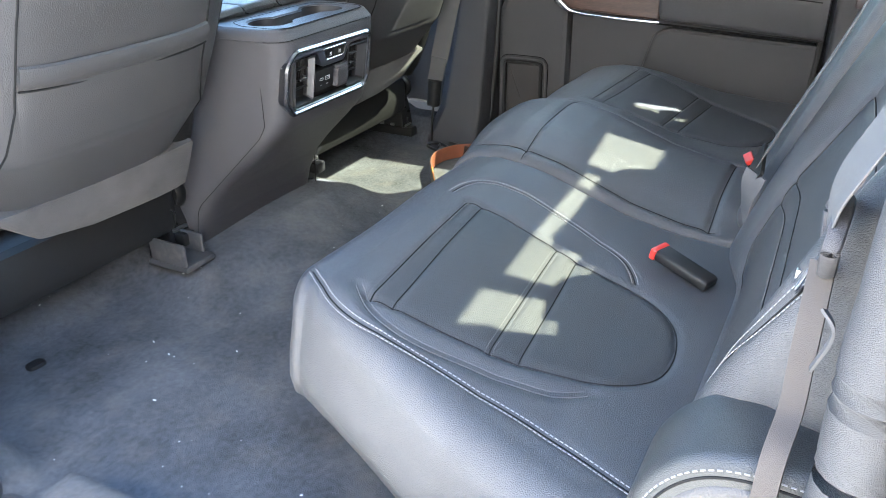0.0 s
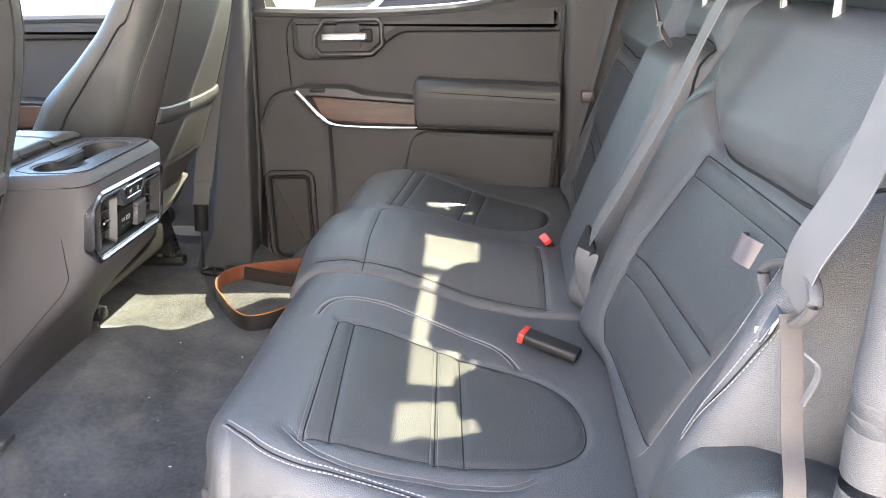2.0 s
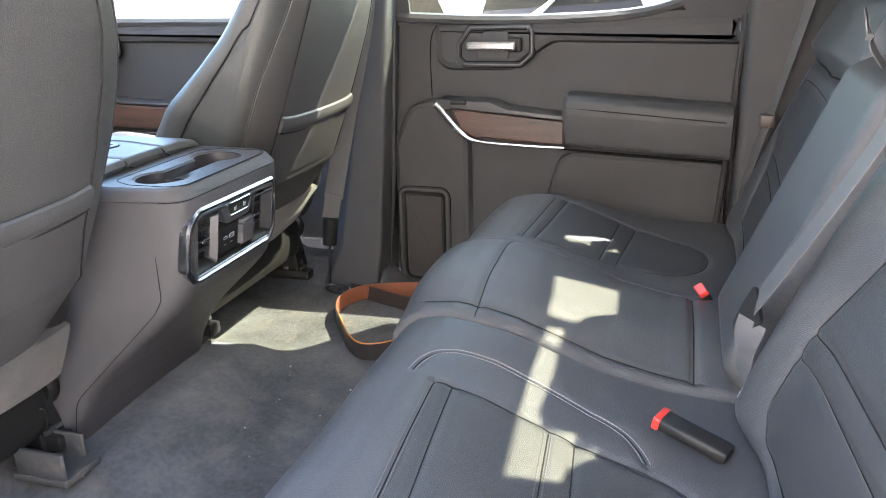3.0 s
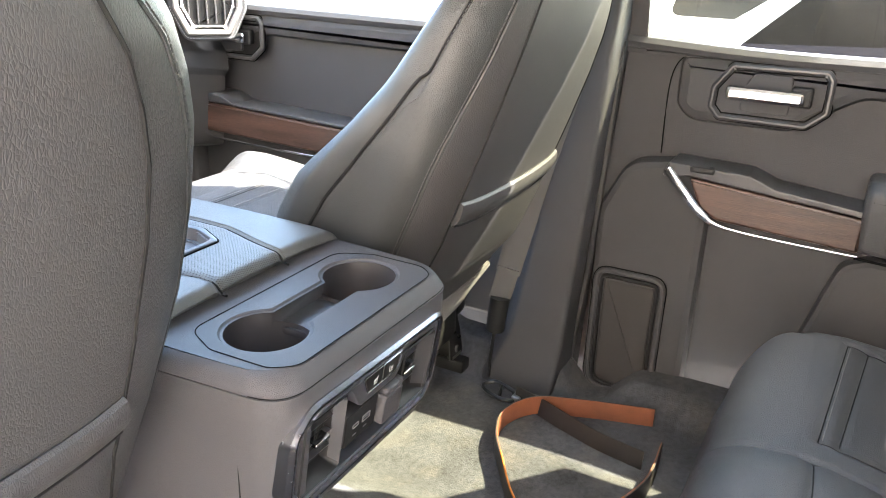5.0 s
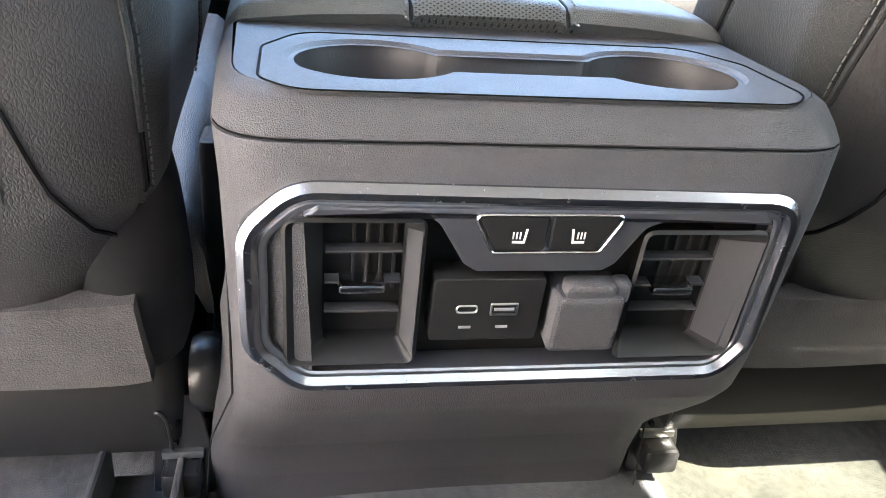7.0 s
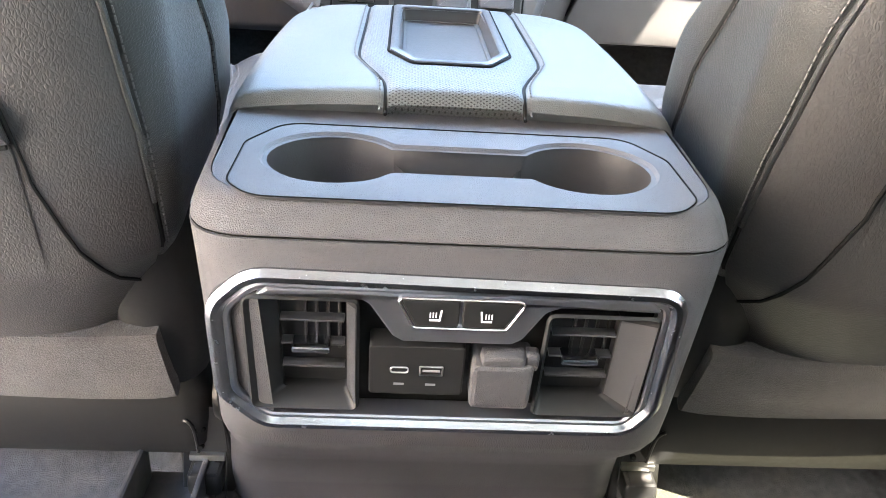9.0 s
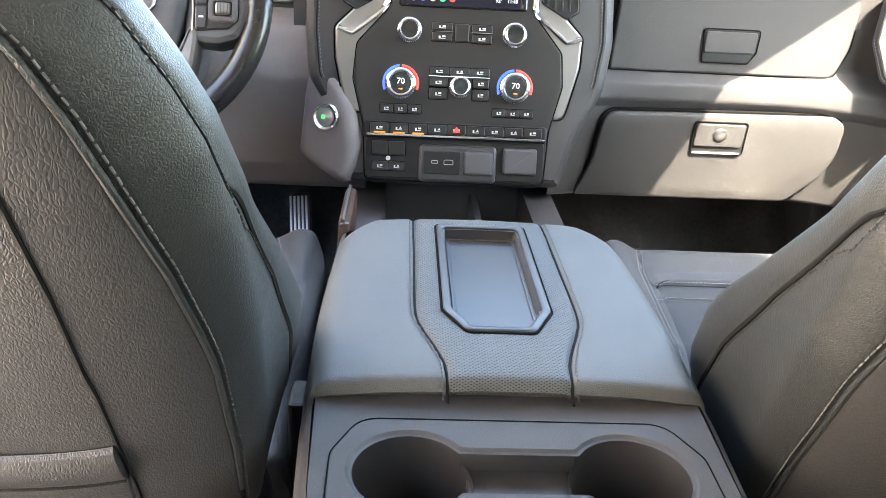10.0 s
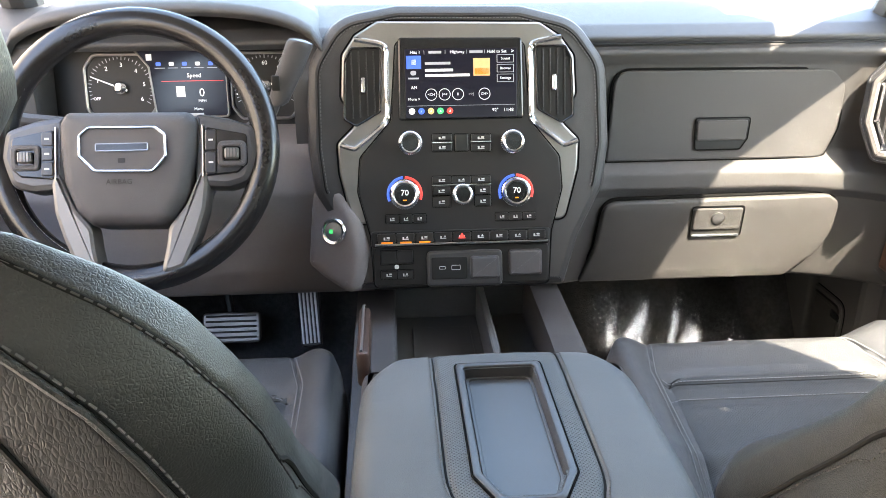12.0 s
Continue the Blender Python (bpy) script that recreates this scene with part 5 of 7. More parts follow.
    lever = part("lock_plate", prism(rounded([(-0.040, 0.112), (0.026, 0.108), (0.030, 0.142), (0.006, 0.158), (-0.036, 0.150)], 0.006), 0.0, 0.004, 0.001, axes((lever_x, 0.272, 0.0), (1, 0, 0), (0, 0.10, 1))), BLACK_METAL, s, "slotted black steel lock plate")
    for q in range(4):
        part("slot", block(-0.034 + q * 0.014, 0.118, 0.003, -0.026 + q * 0.014, 0.124, 0.0046, 0.0008, axes((lever_x, 0.272, 0.0), (1, 0, 0), (0, 0.10, 1))), METAL, lever)
    part("lock_bolt", lathe([(0.0005, 0.0), (0.008, 0.0), (0.008, 0.005), (0.005, 0.007), (0.0005, 0.007)], 14, axes((xc + side * 0.190, 0.266, 0.140), (1, 0, 0), (0, 0.10, 1))), METAL, lever, "bright bolt")
    part("spring_hook", tube(smooth([(xc + side * 0.206, 0.246, 0.105), (xc + side * 0.205, 0.240, 0.140), (xc + side * 0.198, 0.240, 0.150), (xc + side * 0.192, 0.246, 0.142)], 6), 0.002, 8), BLACK_METAL, lever)
    part("seat_buckle", block(xc + side * 0.238 - 0.010, 0.345, 0.24, xc + side * 0.238 + 0.010, 0.395, 0.345, 0.005), DARK, s)
    return s


front_seat("black leather driver seat with felt skirt and map pocket", -0.425, 1)
front_seat("black leather passenger seat with felt skirt and map pocket", 0.428, -1)


# ---- centre console ----
console = thing("centre_console", "black plastic centre console with rear vents and cup holders", "console", (0, 0.45, 0.0))


def console_ring(z, w, yr, yf, r):
    f = 0.022 * clamp01((0.43 - z) / 0.15) - 0.016 * clamp01((0.28 - z) / 0.10) + 0.009 * clamp01((z - 0.42) / 0.03)
    poly = rounded([(-w, yr), (w, yr), (w + f, yr + 0.13), (w + f, yf), (-w - f, yf), (-w - f, yr + 0.13)], [r, r, 0.1, 0.01, 0.01, 0.1], 7)
    k = max(range(len(poly)), key=lambda i: (Vector(poly[i]) - Vector(poly[i - 1])).length if abs(poly[i][1] - yr) < 1e-6 and abs(poly[i - 1][1] - yr) < 1e-6 else 0)
    a, b = poly[k - 1], poly[k]
    fill = [(a[0] + (b[0] - a[0]) * t / 16, yr) for t in range(1, 16)]
    return [(x, y, z) for x, y in poly[:k] + fill + poly[k:]]


levels = [(-0.01, 0.196, 0.250, 0.90, 0.045), (0.03, 0.194, 0.240, 0.90, 0.045), (0.10, 0.188, 0.216, 0.90, 0.044), (0.16, 0.178, 0.180, 0.90, 0.044), (0.205, 0.165, 0.135, 0.90, 0.044),
          (0.25, 0.153, 0.085, 0.90, 0.044), (0.285, 0.145, 0.048, 0.54, 0.043), (0.302, 0.144, 0.034, 0.53, 0.042), (0.328, 0.143, 0.0235, 0.52, 0.042), (0.335, 0.1432, 0.0222, 0.52, 0.042), (0.431, 0.147, 0.0070, 0.50, 0.038),
          (0.4575, 0.1475, 0.0062, 0.50, 0.038), (0.4580, 0.1465, 0.0074, 0.50, 0.038), (0.4592, 0.1465, 0.0076, 0.50, 0.038), (0.4597, 0.1472, 0.0068, 0.50, 0.038),
          (0.466, 0.1465, 0.0105, 0.50, 0.042), (0.4735, 0.1435, 0.0155, 0.50, 0.044), (0.477, 0.139, 0.022, 0.50, 0.044)]
rings = [console_ring(*l) for l in levels]
body_v, body_f = loft(rings, cap=False)


def in_bezel(q):
    c = sum((Vector(body_v[i]) for i in q), Vector()) / len(q)
    return 0.335 < c.z < 0.431 and abs(c.x) < 0.106 and c.y < 0.03


part("body", (body_v, [q for q in body_f if not in_bezel(q)]), PLASTIC, console, "grained black plastic body", 50)
# side panels drawn on both flanks as a stepped field
for k in (-1, 1):
    fld = rounded([(0.060, 0.425), (0.075, 0.44), (0.60, 0.43), (0.60, 0.06), (0.225, 0.05), (0.215, 0.14), (0.075, 0.285), (0.060, 0.31)], [0.02, 0.02, 0.02, 0.02, 0.02, 0.05, 0.05, 0.03])
    line = [(k * np.interp(z, [0, 0.10, 0.16, 0.205, 0.25, 0.285, 0.33, 0.43], [0.1955, 0.1885, 0.1785, 0.1655, 0.1535, 0.1455, 0.1438, 0.1475]), y, z) for y, z in fld]
    line = [(x + k * (0.022 * clamp01((0.43 - z) / 0.15) - 0.016 * clamp01((0.28 - z) / 0.10)) * clamp01((y - np.interp(z, [0.05, 0.10, 0.16, 0.205, 0.25, 0.285, 0.33], [0.23, 0.216, 0.18, 0.135, 0.085, 0.048, 0.023])) / 0.13), y, z) for x, y, z in line]
    part("side_joint", tube(line, 0.0007, 6, closed=True), GROOVE, console)

# top plate with the two cup holders and the trough between them
def cup_outline(rc, xc, yc, half, n=26):
    pts, a0 = [], math.asin(half / rc)
    for i in range(n + 1):
        a = a0 + (2 * math.pi - 2 * a0) * i / n
        pts.append((-xc + rc * math.cos(a), yc + rc * math.sin(a)))
    for i in range(n + 1):
        a = math.pi + a0 + (2 * math.pi - 2 * a0) * i / n
        pts.append((xc + rc * math.cos(a), yc + rc * math.sin(a)))
    return pts


top_outer = rounded([(-0.139, 0.022), (0.139, 0.022), (0.148, 0.188), (-0.148, 0.188)], [0.044, 0.044, 0.012, 0.012], 7)
holes = rounded([(-0.130, 0.036), (-0.114, 0.0165), (0.114, 0.0165), (0.130, 0.036), (0.131, 0.100), (0.112, 0.140), (-0.112, 0.140), (-0.131, 0.100)], 0.024, 6)
part("top_rim", dish(top_outer, holes, 0.477, 0.0025, 0.0008, None, False), PLASTIC, console, "satin black rim")
part("insert_joint", tube([(x, y, 0.4772) for x, y in inset(holes, 0.0006)], 0.0005, 6, closed=True), GAP, console)
part("body_joint", tube(console_ring(0.4586, 0.1469, 0.0070, 0.50, 0.038)[:-4], 0.0004, 6), GAP, console)
cups = cup_outline(0.0435, 0.0755, 0.083, 0.0245)
cup_plate = part("cup_plate", dish(inset(holes, 0.0014), cups, 0.4771, 0.0022, 0.0006, None, False), PLASTIC, console, "satin black cup holder insert", 40)
liner = [[(x, y, z) for x, y in inset(cups, d)] for z, d in ((0.4752, 0.0005), (0.4735, 0.0010), (0.4580, 0.0016))]
part("cup_liner", loft(liner, cap=False), CUP_SHADE, cup_plate, "smooth cup wall, darkened for the shade in the cup", 50)
for sx in (-1, 1):
    c = Matrix.Translation((sx * 0.0755, 0.083, 0.0))
    well = [[(r * math.cos(a), r * math.sin(a), z) for a in (2 * math.pi * j / 40 for j in range(40))] for r, z in ((0.0430, 0.464), (0.0420, 0.455), (0.0390, 0.385), (0.0380, 0.379), (0.002, 0.378))]
    part("cup_well", moved(loft(well, cap=False), c), CUP_SHADE, cup_plate, sharp=50)
    part("cup_grip", moved(lathe([(0.002, 0.0), (0.011, 0.0), (0.0115, 0.035), (0.009, 0.045), (0.003, 0.048)], 16), c @ Matrix.Translation((sx * -0.020, -0.028, 0.379)) @ Matrix.Diagonal((1, 1, 1.3, 1))), PLASTIC_FINE, cup_plate, "rubber cup grip")
part("trough_floor", block(-0.036, 0.056, 0.450, 0.036, 0.110, 0.4590, 0.002), CUP_SHADE, cup_plate)

# padded lid in three sewn fields with a tray
def lid_half(y):
    return 0.156 + 0.004 * math.sin(math.pi * clamp01((y - 0.16) / 0.30)) - 0.055 * clamp01((y - 0.44) / 0.085) ** 2.2


seam_right = curve2([(0.0475, 0.155), (0.0488, 0.185), (0.0545, 0.210), (0.0660, 0.246), (0.0715, 0.275), (0.0725, 0.36), (0.0730, 0.52)])
seam_left = [(-x, y) for x, y in seam_right]


def lid_height(x, y):
    return 0.4955 - 0.30 * np.clip((np.abs(x) - 0.085), 0, 1) ** 1.8 * 2 - 0.9 * np.clip(y - 0.45, 0, 1) ** 2 - 0.003 * np.clip((0.20 - y) / 0.04, 0, 1) ** 2 + 0.002 * np.cos(x * 20)


tray_o = rounded([(-0.047, 0.472), (0.047, 0.472), (0.0465, 0.274), (0.028, 0.236), (-0.028, 0.236), (-0.0465, 0.274)], [0.004, 0.004, 0.01, 0.01, 0.01, 0.01], 4)
lid_pad = Pad(lambda y: -lid_half(y), lid_half, 0.164, 0.525, lid_height, (0.022, 0.022, 0.009, 0.03), ([(-0.002, 0.012), (0.006, 0.020), (0.016, 0.03)], [(0.002, 0.012), (-0.006, 0.020), (-0.016, 0.03)], [(0.002, 0.002), (0.006, 0.006), (0.011, 0.012), (0.018, 0.0165)], [(0.004, 0.02), (0.0, 0.045)]), None, 0.0032,
              [(seam_right, 0.0028, 0.004), (seam_left, 0.0028, 0.004)])
mid_field = seam_right + seam_left[::-1]
outer, inner = lid_pad.meshes(mid_field)
part("lid_side", outer, LEATHER_LID_LIT, console, "padded black leather lid, lightened for windscreen light", 60)
keep_v, keep_f = inner
cut = inset(tray_o, 0.006)
flat = [(p.x, p.y) for p in keep_v]
gone = inside(np.array([p[0] for p in flat]), np.array([p[1] for p in flat]), cut)
part("lid_centre", (keep_v, [q for q in keep_f if not all(gone[i] for i in q)]), PERFORATED_LID_LIT, console, "perforated leather centre of the lid, lightened for windscreen light", 60)
def tray_ring(d, z):
    r = [0.006, 0.006, 0.010, 0.010, 0.010, 0.010]
    pts = rounded([(-0.047 + d, 0.472 - d), (0.047 - d, 0.472 - d), (0.0465 - d, 0.274 + d * 0.4), (0.028 - d * 0.5, 0.236 + d), (-0.028 + d * 0.5, 0.236 + d), (-0.0465 + d, 0.274 + d * 0.4)], r, 4)
    return [(x, y, z) for x, y in pts]


part("tray", loft([tray_ring(-0.0015, 0.488), tray_ring(-0.001, 0.4990), tray_ring(0.0005, 0.5000), tray_ring(0.0050, 0.5000), tray_ring(0.0062, 0.4990), tray_ring(0.0085, 0.4860), tray_ring(0.0100, 0.4850)][::-1], cap=False), PLASTIC_FINE, console, "moulded black tray rim", 40)
part("tray_step", band([(x, y) for x, y, z in tray_ring(0.0090, 0)], [(x, y) for x, y, z in tray_ring(0.0128, 0)], 0.480, 0.4868, 0.0006), PLASTIC_FINE, console, "raised edge of the tray floor")
part("tray_mat", prism([(x, y) for x, y, z in tray_ring(0.0092, 0)], 0.480, 0.4853, 0.0006), PLASTIC_FINE, console, "black rubber tray mat")
for line, s in ((seam_right, 1), (seam_left, -1)):
    part("stitching", stitches(lid_pad.on(dense(shifted(line, -0.004 * s), 0.005)), 0.005, 0.0032), THREAD_DARK, console)
    part("piping", tube(lid_pad.on(dense(line, 0.006), 0.0007), 0.0013, 6), GROOVE, console)
# black cord laid in place of the shadow under the lid's rear edge
part("lid_shadow_line", tube([(-0.148, 0.182, 0.4772), (0.148, 0.182, 0.4772)], 0.0022, 8), GAP, console, "black cord for the shadow line behind the lid")
part("tray_joint", tube(tray_ring(-0.0022, 0.4975), 0.0012, 6, closed=True), GAP, console)
part("lid_base", block(-0.143, 0.184, 0.440, 0.143, 0.50, 0.476, 0.004), DARK, console)

part("wood_inlay", block(-0.167, 0.600, 0.395, -0.150, 0.742, 0.446, 0.006), WOOD, console, "brown wood inlay along the console")
part("inlay_edge", tube([(-0.159, 0.745, 0.39), (-0.159, 0.748, 0.445), (-0.160, 0.735, 0.450), (-0.160, 0.60, 0.450)], 0.002, 8), SILVER, console, "silver edge of the wood inlay")

# rear face: chrome bezel, vents, switches, sockets
FACE = axes((0, 0.0085, 0.43), (1, 0, 0), (0, -0.155, 0.988))
bez_o = rounded([(-0.117, 0.012), (0.1275, 0.008), (0.129, -0.086), (0.114, -0.109), (-0.116, -0.109), (-0.141, -0.082), (-0.141, -0.012)], [0.030, 0.022, 0.022, 0.024, 0.026, 0.026, 0.030], 8)
bez_o = [(x * 0.985, y) for x, y in bez_o]
part("bezel_backing", prism(inset(bez_o, 0.002), -0.022, -0.016, 0, FACE), DARK, console)
part("bezel", band(bez_o, inset(bez_o, 0.0100), -0.012, 0.0050, 0.0034, FACE), BEZEL, console, "satin chrome bezel")
mid_o = inset(bez_o, 0.0092)
part("bezel_inner", band(mid_o, inset(mid_o, 0.004), -0.012, 0.0025, 0.001, FACE), SMOKED, console)
apron_poly = rounded([(-0.104, 0.001), (0.104, 0.000), (0.112, -0.008), (0.056, -0.006), (0.047, -0.010), (0.036, -0.030), (0.030, -0.034), (-0.031, -0.034), (-0.037, -0.030), (-0.050, -0.008), (-0.058, -0.003), (-0.112, -0.005)], [0.002, 0.002, 0.003, 0.008, 0.008, 0.008, 0.004, 0.004, 0.008, 0.008, 0.008, 0.002])
part("switch_apron", prism(apron_poly, -0.014, 0.004, 0.0015, FACE), SMOKED, console, "smoked chrome switch surround")
sw_o = rounded([(-0.0365, -0.001), (0.0365, -0.001), (0.026, -0.0225), (-0.026, -0.0225)], 0.004, 4)
part("switch_rim", band(sw_o, inset(sw_o, 0.0013), 0.0, 0.0062, 0.0005, FACE), CHROME, console)
for k in (-1, 1):
    sw = part("heater_switch", prism(rounded([(k * 0.0008, -0.0025), (k * 0.0335, -0.0025), (k * 0.0245, -0.0208), (k * 0.0008, -0.0208)], 0.002, 3), 0.0, 0.0058, 0.001, FACE), DARK, console, "black heated seat switch")
    icon = FACE @ Matrix.Translation((k * 0.0138, -0.013, 0.0061)) @ Matrix.Diagonal((0.9, 0.9, 1, 1))
    seat_mark = [(-0.0040, 0.0050), (-0.0028, 0.0050), (-0.0020, -0.0022), (0.0036, -0.0022), (0.0036, -0.0036), (-0.0030, -0.0036)]
    heat = [prism(box2(k * (-0.0003 + 0.0018 * q) - 0.0004, -0.0010, k * (-0.0003 + 0.0018 * q) + 0.0004, 0.0030), 0, 0.0002, 0, icon) for q in range(3)]
    part("switch_mark", joined(prism([(k * x, y) for x, y in seat_mark][::k], 0, 0.0002, 0, icon), *heat), ICON, sw)


def rear_vent(x0, x1, y0, y1, k):
    o = rounded(box2(x0, y0, x1, y1), 0.006, 4)
    i = rounded(box2(x0 + (0.018 if k < 0 else 0.006), y0 + 0.008, x1 - (0.008 if k < 0 else 0.020), y1 - 0.008), 0.003, 4)
    # shaded walls are coloured dark, the door-lit wall gets a lighter plate
    part("vent_funnel", moved(loft([[(x, y, 0.0015) for x, y in o], [(x, y, 0.0030) for x, y in inset(o, 0.0015)], [(x, y, -0.009) for x, y in i], [(x, y, -0.016) for x, y in i]], cap=False), FACE), DARK, console, "vent funnel, darkened for its shaded walls")
    cheek = [[(x1 - 0.0022, y0 + 0.006, 0.0034), (x1 - 0.0022, y1 - 0.006, 0.0034)], [(max(q[0] for q in i) + 0.0004, y0 + 0.011, -0.0075), (max(q[0] for q in i) + 0.0004, y1 - 0.011, -0.0075)]]
    part("vent_lit_cheek", moved(grid(cheek), FACE), PLASTIC_FINE, console, "lighter plate for the lit side wall of the vent")
    ix0, ix1 = min(p[0] for p in i), max(p[0] for p in i)
    iy0, iy1 = min(p[1] for p in i), max(p[1] for p in i)
    for q in range(3):
        y = iy0 + (iy1 - iy0) * (0.28 + 0.25 * q)
        part("vent_slat", block(ix0 + 0.001, y - 0.0008, -0.013, ix1 - 0.001, y + 0.0008, -0.006, 0.0004, FACE), PLASTIC_FINE, console)
    for q in range(4):
        x = ix0 + (ix1 - ix0) * (0.38 + 0.17 * q)
        part("vent_vane", block(x - 0.0008, iy0 + (iy1 - iy0) * 0.40, -0.0155, x + 0.0008, iy1 - 0.001, -0.0130, 0.0003, FACE), PANEL, console)
    y = iy0 + (iy1 - iy0) * 0.52
    cx = ix0 + (ix1 - ix0) * 0.48
    part("vent_tab", block(cx - 0.011, y - 0.0022, -0.012, cx + 0.011, y + 0.0030, -0.0005, 0.0015, FACE), CHROME, console, "chrome vent tab")


rear_vent(-0.119, -0.055, -0.092, -0.006, -1)
rear_vent(0.048, 0.113, -0.092, -0.012, 1)
plate = part("usb_plate", prism(rounded(box2(-0.0495, -0.078, 0.0055, -0.040), 0.003, 4), -0.014, 0.0012, 0.001, FACE), DARK, console, "black charging socket plate")
part("usb_port", band(rounded(box2(-0.0375, -0.0605, -0.0265, -0.0555), 0.0024, 4), inset(rounded(box2(-0.0375, -0.0605, -0.0265, -0.0555), 0.0024, 4), 0.0009), 0.0, 0.0020, 0.0003, FACE), METAL, plate)
part("usb_port", band(rounded(box2(-0.0205, -0.0620, -0.0065, -0.0545), 0.0008, 2), inset(rounded(box2(-0.0205, -0.0620, -0.0065, -0.0545), 0.0008, 2), 0.0010), 0.0, 0.0020, 0.0003, FACE), METAL, plate)
part("usb_tongue", prism(box2(-0.0185, -0.0590, -0.0085, -0.0575), 0.0, 0.0016, 0, FACE), THREAD, plate)
for cx in (-0.032, -0.0135):
    part("socket_mark", prism(box2(cx - 0.003, -0.0700, cx + 0.003, -0.0685), 0.0, 0.0015, 0, FACE), THREAD, plate)
socket = part("power_socket_cover", prism(rounded(box2(0.0095, -0.0815, 0.0450, -0.047), 0.004, 4), -0.014, 0.0085, 0.003, FACE), PLASTIC, console, "flip cover of the power socket")
part("cover_hinge", block(0.014, -0.050, -0.004, 0.040, -0.0405, 0.0075, 0.003, FACE), PLASTIC, socket)
part("cover_tab", block(0.039, -0.0525, -0.004, 0.0475, -0.0405, 0.0060, 0.002, FACE), PLASTIC, socket)

# front of the console: open bin, side walls with wood, charging bay
for x0, x1 in ((-0.180, -0.113), (0.129, 0.184)):
    part("bin_wall", prism(rounded([(0.42, 0.33), (0.80, 0.355), (1.06, 0.36), (1.06, 0.05), (0.42, 0.05)], [0.03, 0.05, 0.02, 0.01, 0.01]), -(x1 - x0) / 2, (x1 - x0) / 2, 0.012, axes(((x0 + x1) / 2, 0, 0), (0, 1, 0), (0, 0, 1))), PLASTIC, console)
part("wood_inlay", prism(rounded([(0.50, 0.20), (0.93, 0.22), (0.95, 0.325), (0.50, 0.30)], 0.02), 0, 0.004, 0.002, axes((-0.181, 0, 0), (0, -1, 0), (0, 0, 1)) @ Matrix.Diagonal((-1, 1, 1, 1))), WOOD, console)
part("bin_floor", block(-0.12, 0.45, 0.255, 0.135, 1.07, 0.270, 0.004), BIN_LIT, console)
part("bin_divider", block(0.038, 0.50, 0.26, 0.052, 1.05, 0.335, 0.004), BIN_LIT, console)
part("bin_back", block(-0.12, 1.05, 0.20, 0.135, 1.07, 0.46, 0.004), BIN_LIT, console)
part("bin_mat", block(-0.085, 0.58, 0.269, 0.022, 1.00, 0.2745, 0.002), BIN_LIT, console)

# ---- dashboard ----
dash = thing("dashboard", "black soft-touch dashboard with silver trim and two glove boxes", "dashboard", (0, 1.0, 0.36))


def sweep_x(profile, xs, bend=None, cap=True):
    """A profile of (y, z) drawn along x; bend gives the shift of each point for an x."""
    rings = []
    for x in xs:
        rings.append([(x, y + (bend(x, y, z)[0] if bend else 0), z + (bend(x, y, z)[1] if bend else 0)) for y, z in profile])
    return loft(rings, cap=cap)


pass_profile = rounded([(1.40, 0.70), (1.38, 0.79), (1.10, 0.79), (0.990, 0.784), (0.968, 0.772), (0.985, 0.750), (0.992, 0.60), (0.958, 0.572), (0.956, 0.545), (0.968, 0.530), (0.985, 0.37), (1.05, 0.355), (1.40, 0.40)],
                       [0.0, 0.02, 0.06, 0.03, 0.014, 0.02, 0.012, 0.014, 0.012, 0.008, 0.012, 0.02, 0.0], 5)


def pass_bend(x, y, z):
    t = max(0.0, (x - 0.52) / 0.25)
    s = max(0.0, (0.26 - x) / 0.07)
    low = max(0.0, min(1.0, (0.60 - z) / 0.05))
    return (-0.03 * t * t * (1 if y < 1.1 else 0) - 0.02 * s * low * (y < 1.1), -0.02 * t * t * low)


part("passenger_panel", sweep_x(pass_profile, np.linspace(0.165, 0.80, 26), pass_bend), DASH_BLACK, dash, "soft black passenger side panel", 45)
part("top_pad", loft([[(x, y, z) for y, z in rounded([(1.40, 0.76), (1.40, 0.852), (1.14, 0.836), (1.01, 0.812), (0.976, 0.794), (0.99, 0.782), (1.1, 0.775)], [0, 0.01, 0.08, 0.04, 0.008, 0.008, 0], 6)] for x in np.linspace(-0.80, 0.80, 12)]), TRIM, dash, "soft black top pad", 45)
part("pad_seam", tube([(x, 0.976 - 0.02 * max(0, (x - 0.52) / 0.25) ** 2, 0.7845) for x in np.linspace(0.16, 0.80, 20)], 0.0018, 6), GROOVE, dash)
up_o = rounded([(0.2565, 0.742), (0.625, 0.739), (0.652, 0.715), (0.648, 0.64), (0.628, 0.590), (0.2495, 0.590)], [0.03, 0.02, 0.02, 0.05, 0.02, 0.004], 6)
M_UP = axes((0, 0.9865, 0), (1, 0, 0), (0, 0.045, 1))
M_UP.translation = (0, 0.953, 0)
glove_up = part("upper_glove_box", prism(up_o, -0.002, 0.0065, 0.003, M_UP), DASH_BLACK, dash, "upper glove box door")
part("glove_joint", band([(x, y) for x, y in inset(up_o, -0.004)], inset(up_o, 0.0), -0.002, 0.0028, 0.0005, M_UP), GAP, dash)
lat = rounded([(0.397, 0.662), (0.492, 0.662), (0.490, 0.626), (0.478, 0.608), (0.400, 0.608)], 0.006, 4)
part("glove_latch", prism(lat, 0.004, 0.0085, 0.002, M_UP), DARK, glove_up)
part("latch_joint", tube([M_UP @ Vector((x, y, 0.0085)) for x, y in lat], 0.0012, 6, closed=True), GAP, glove_up)
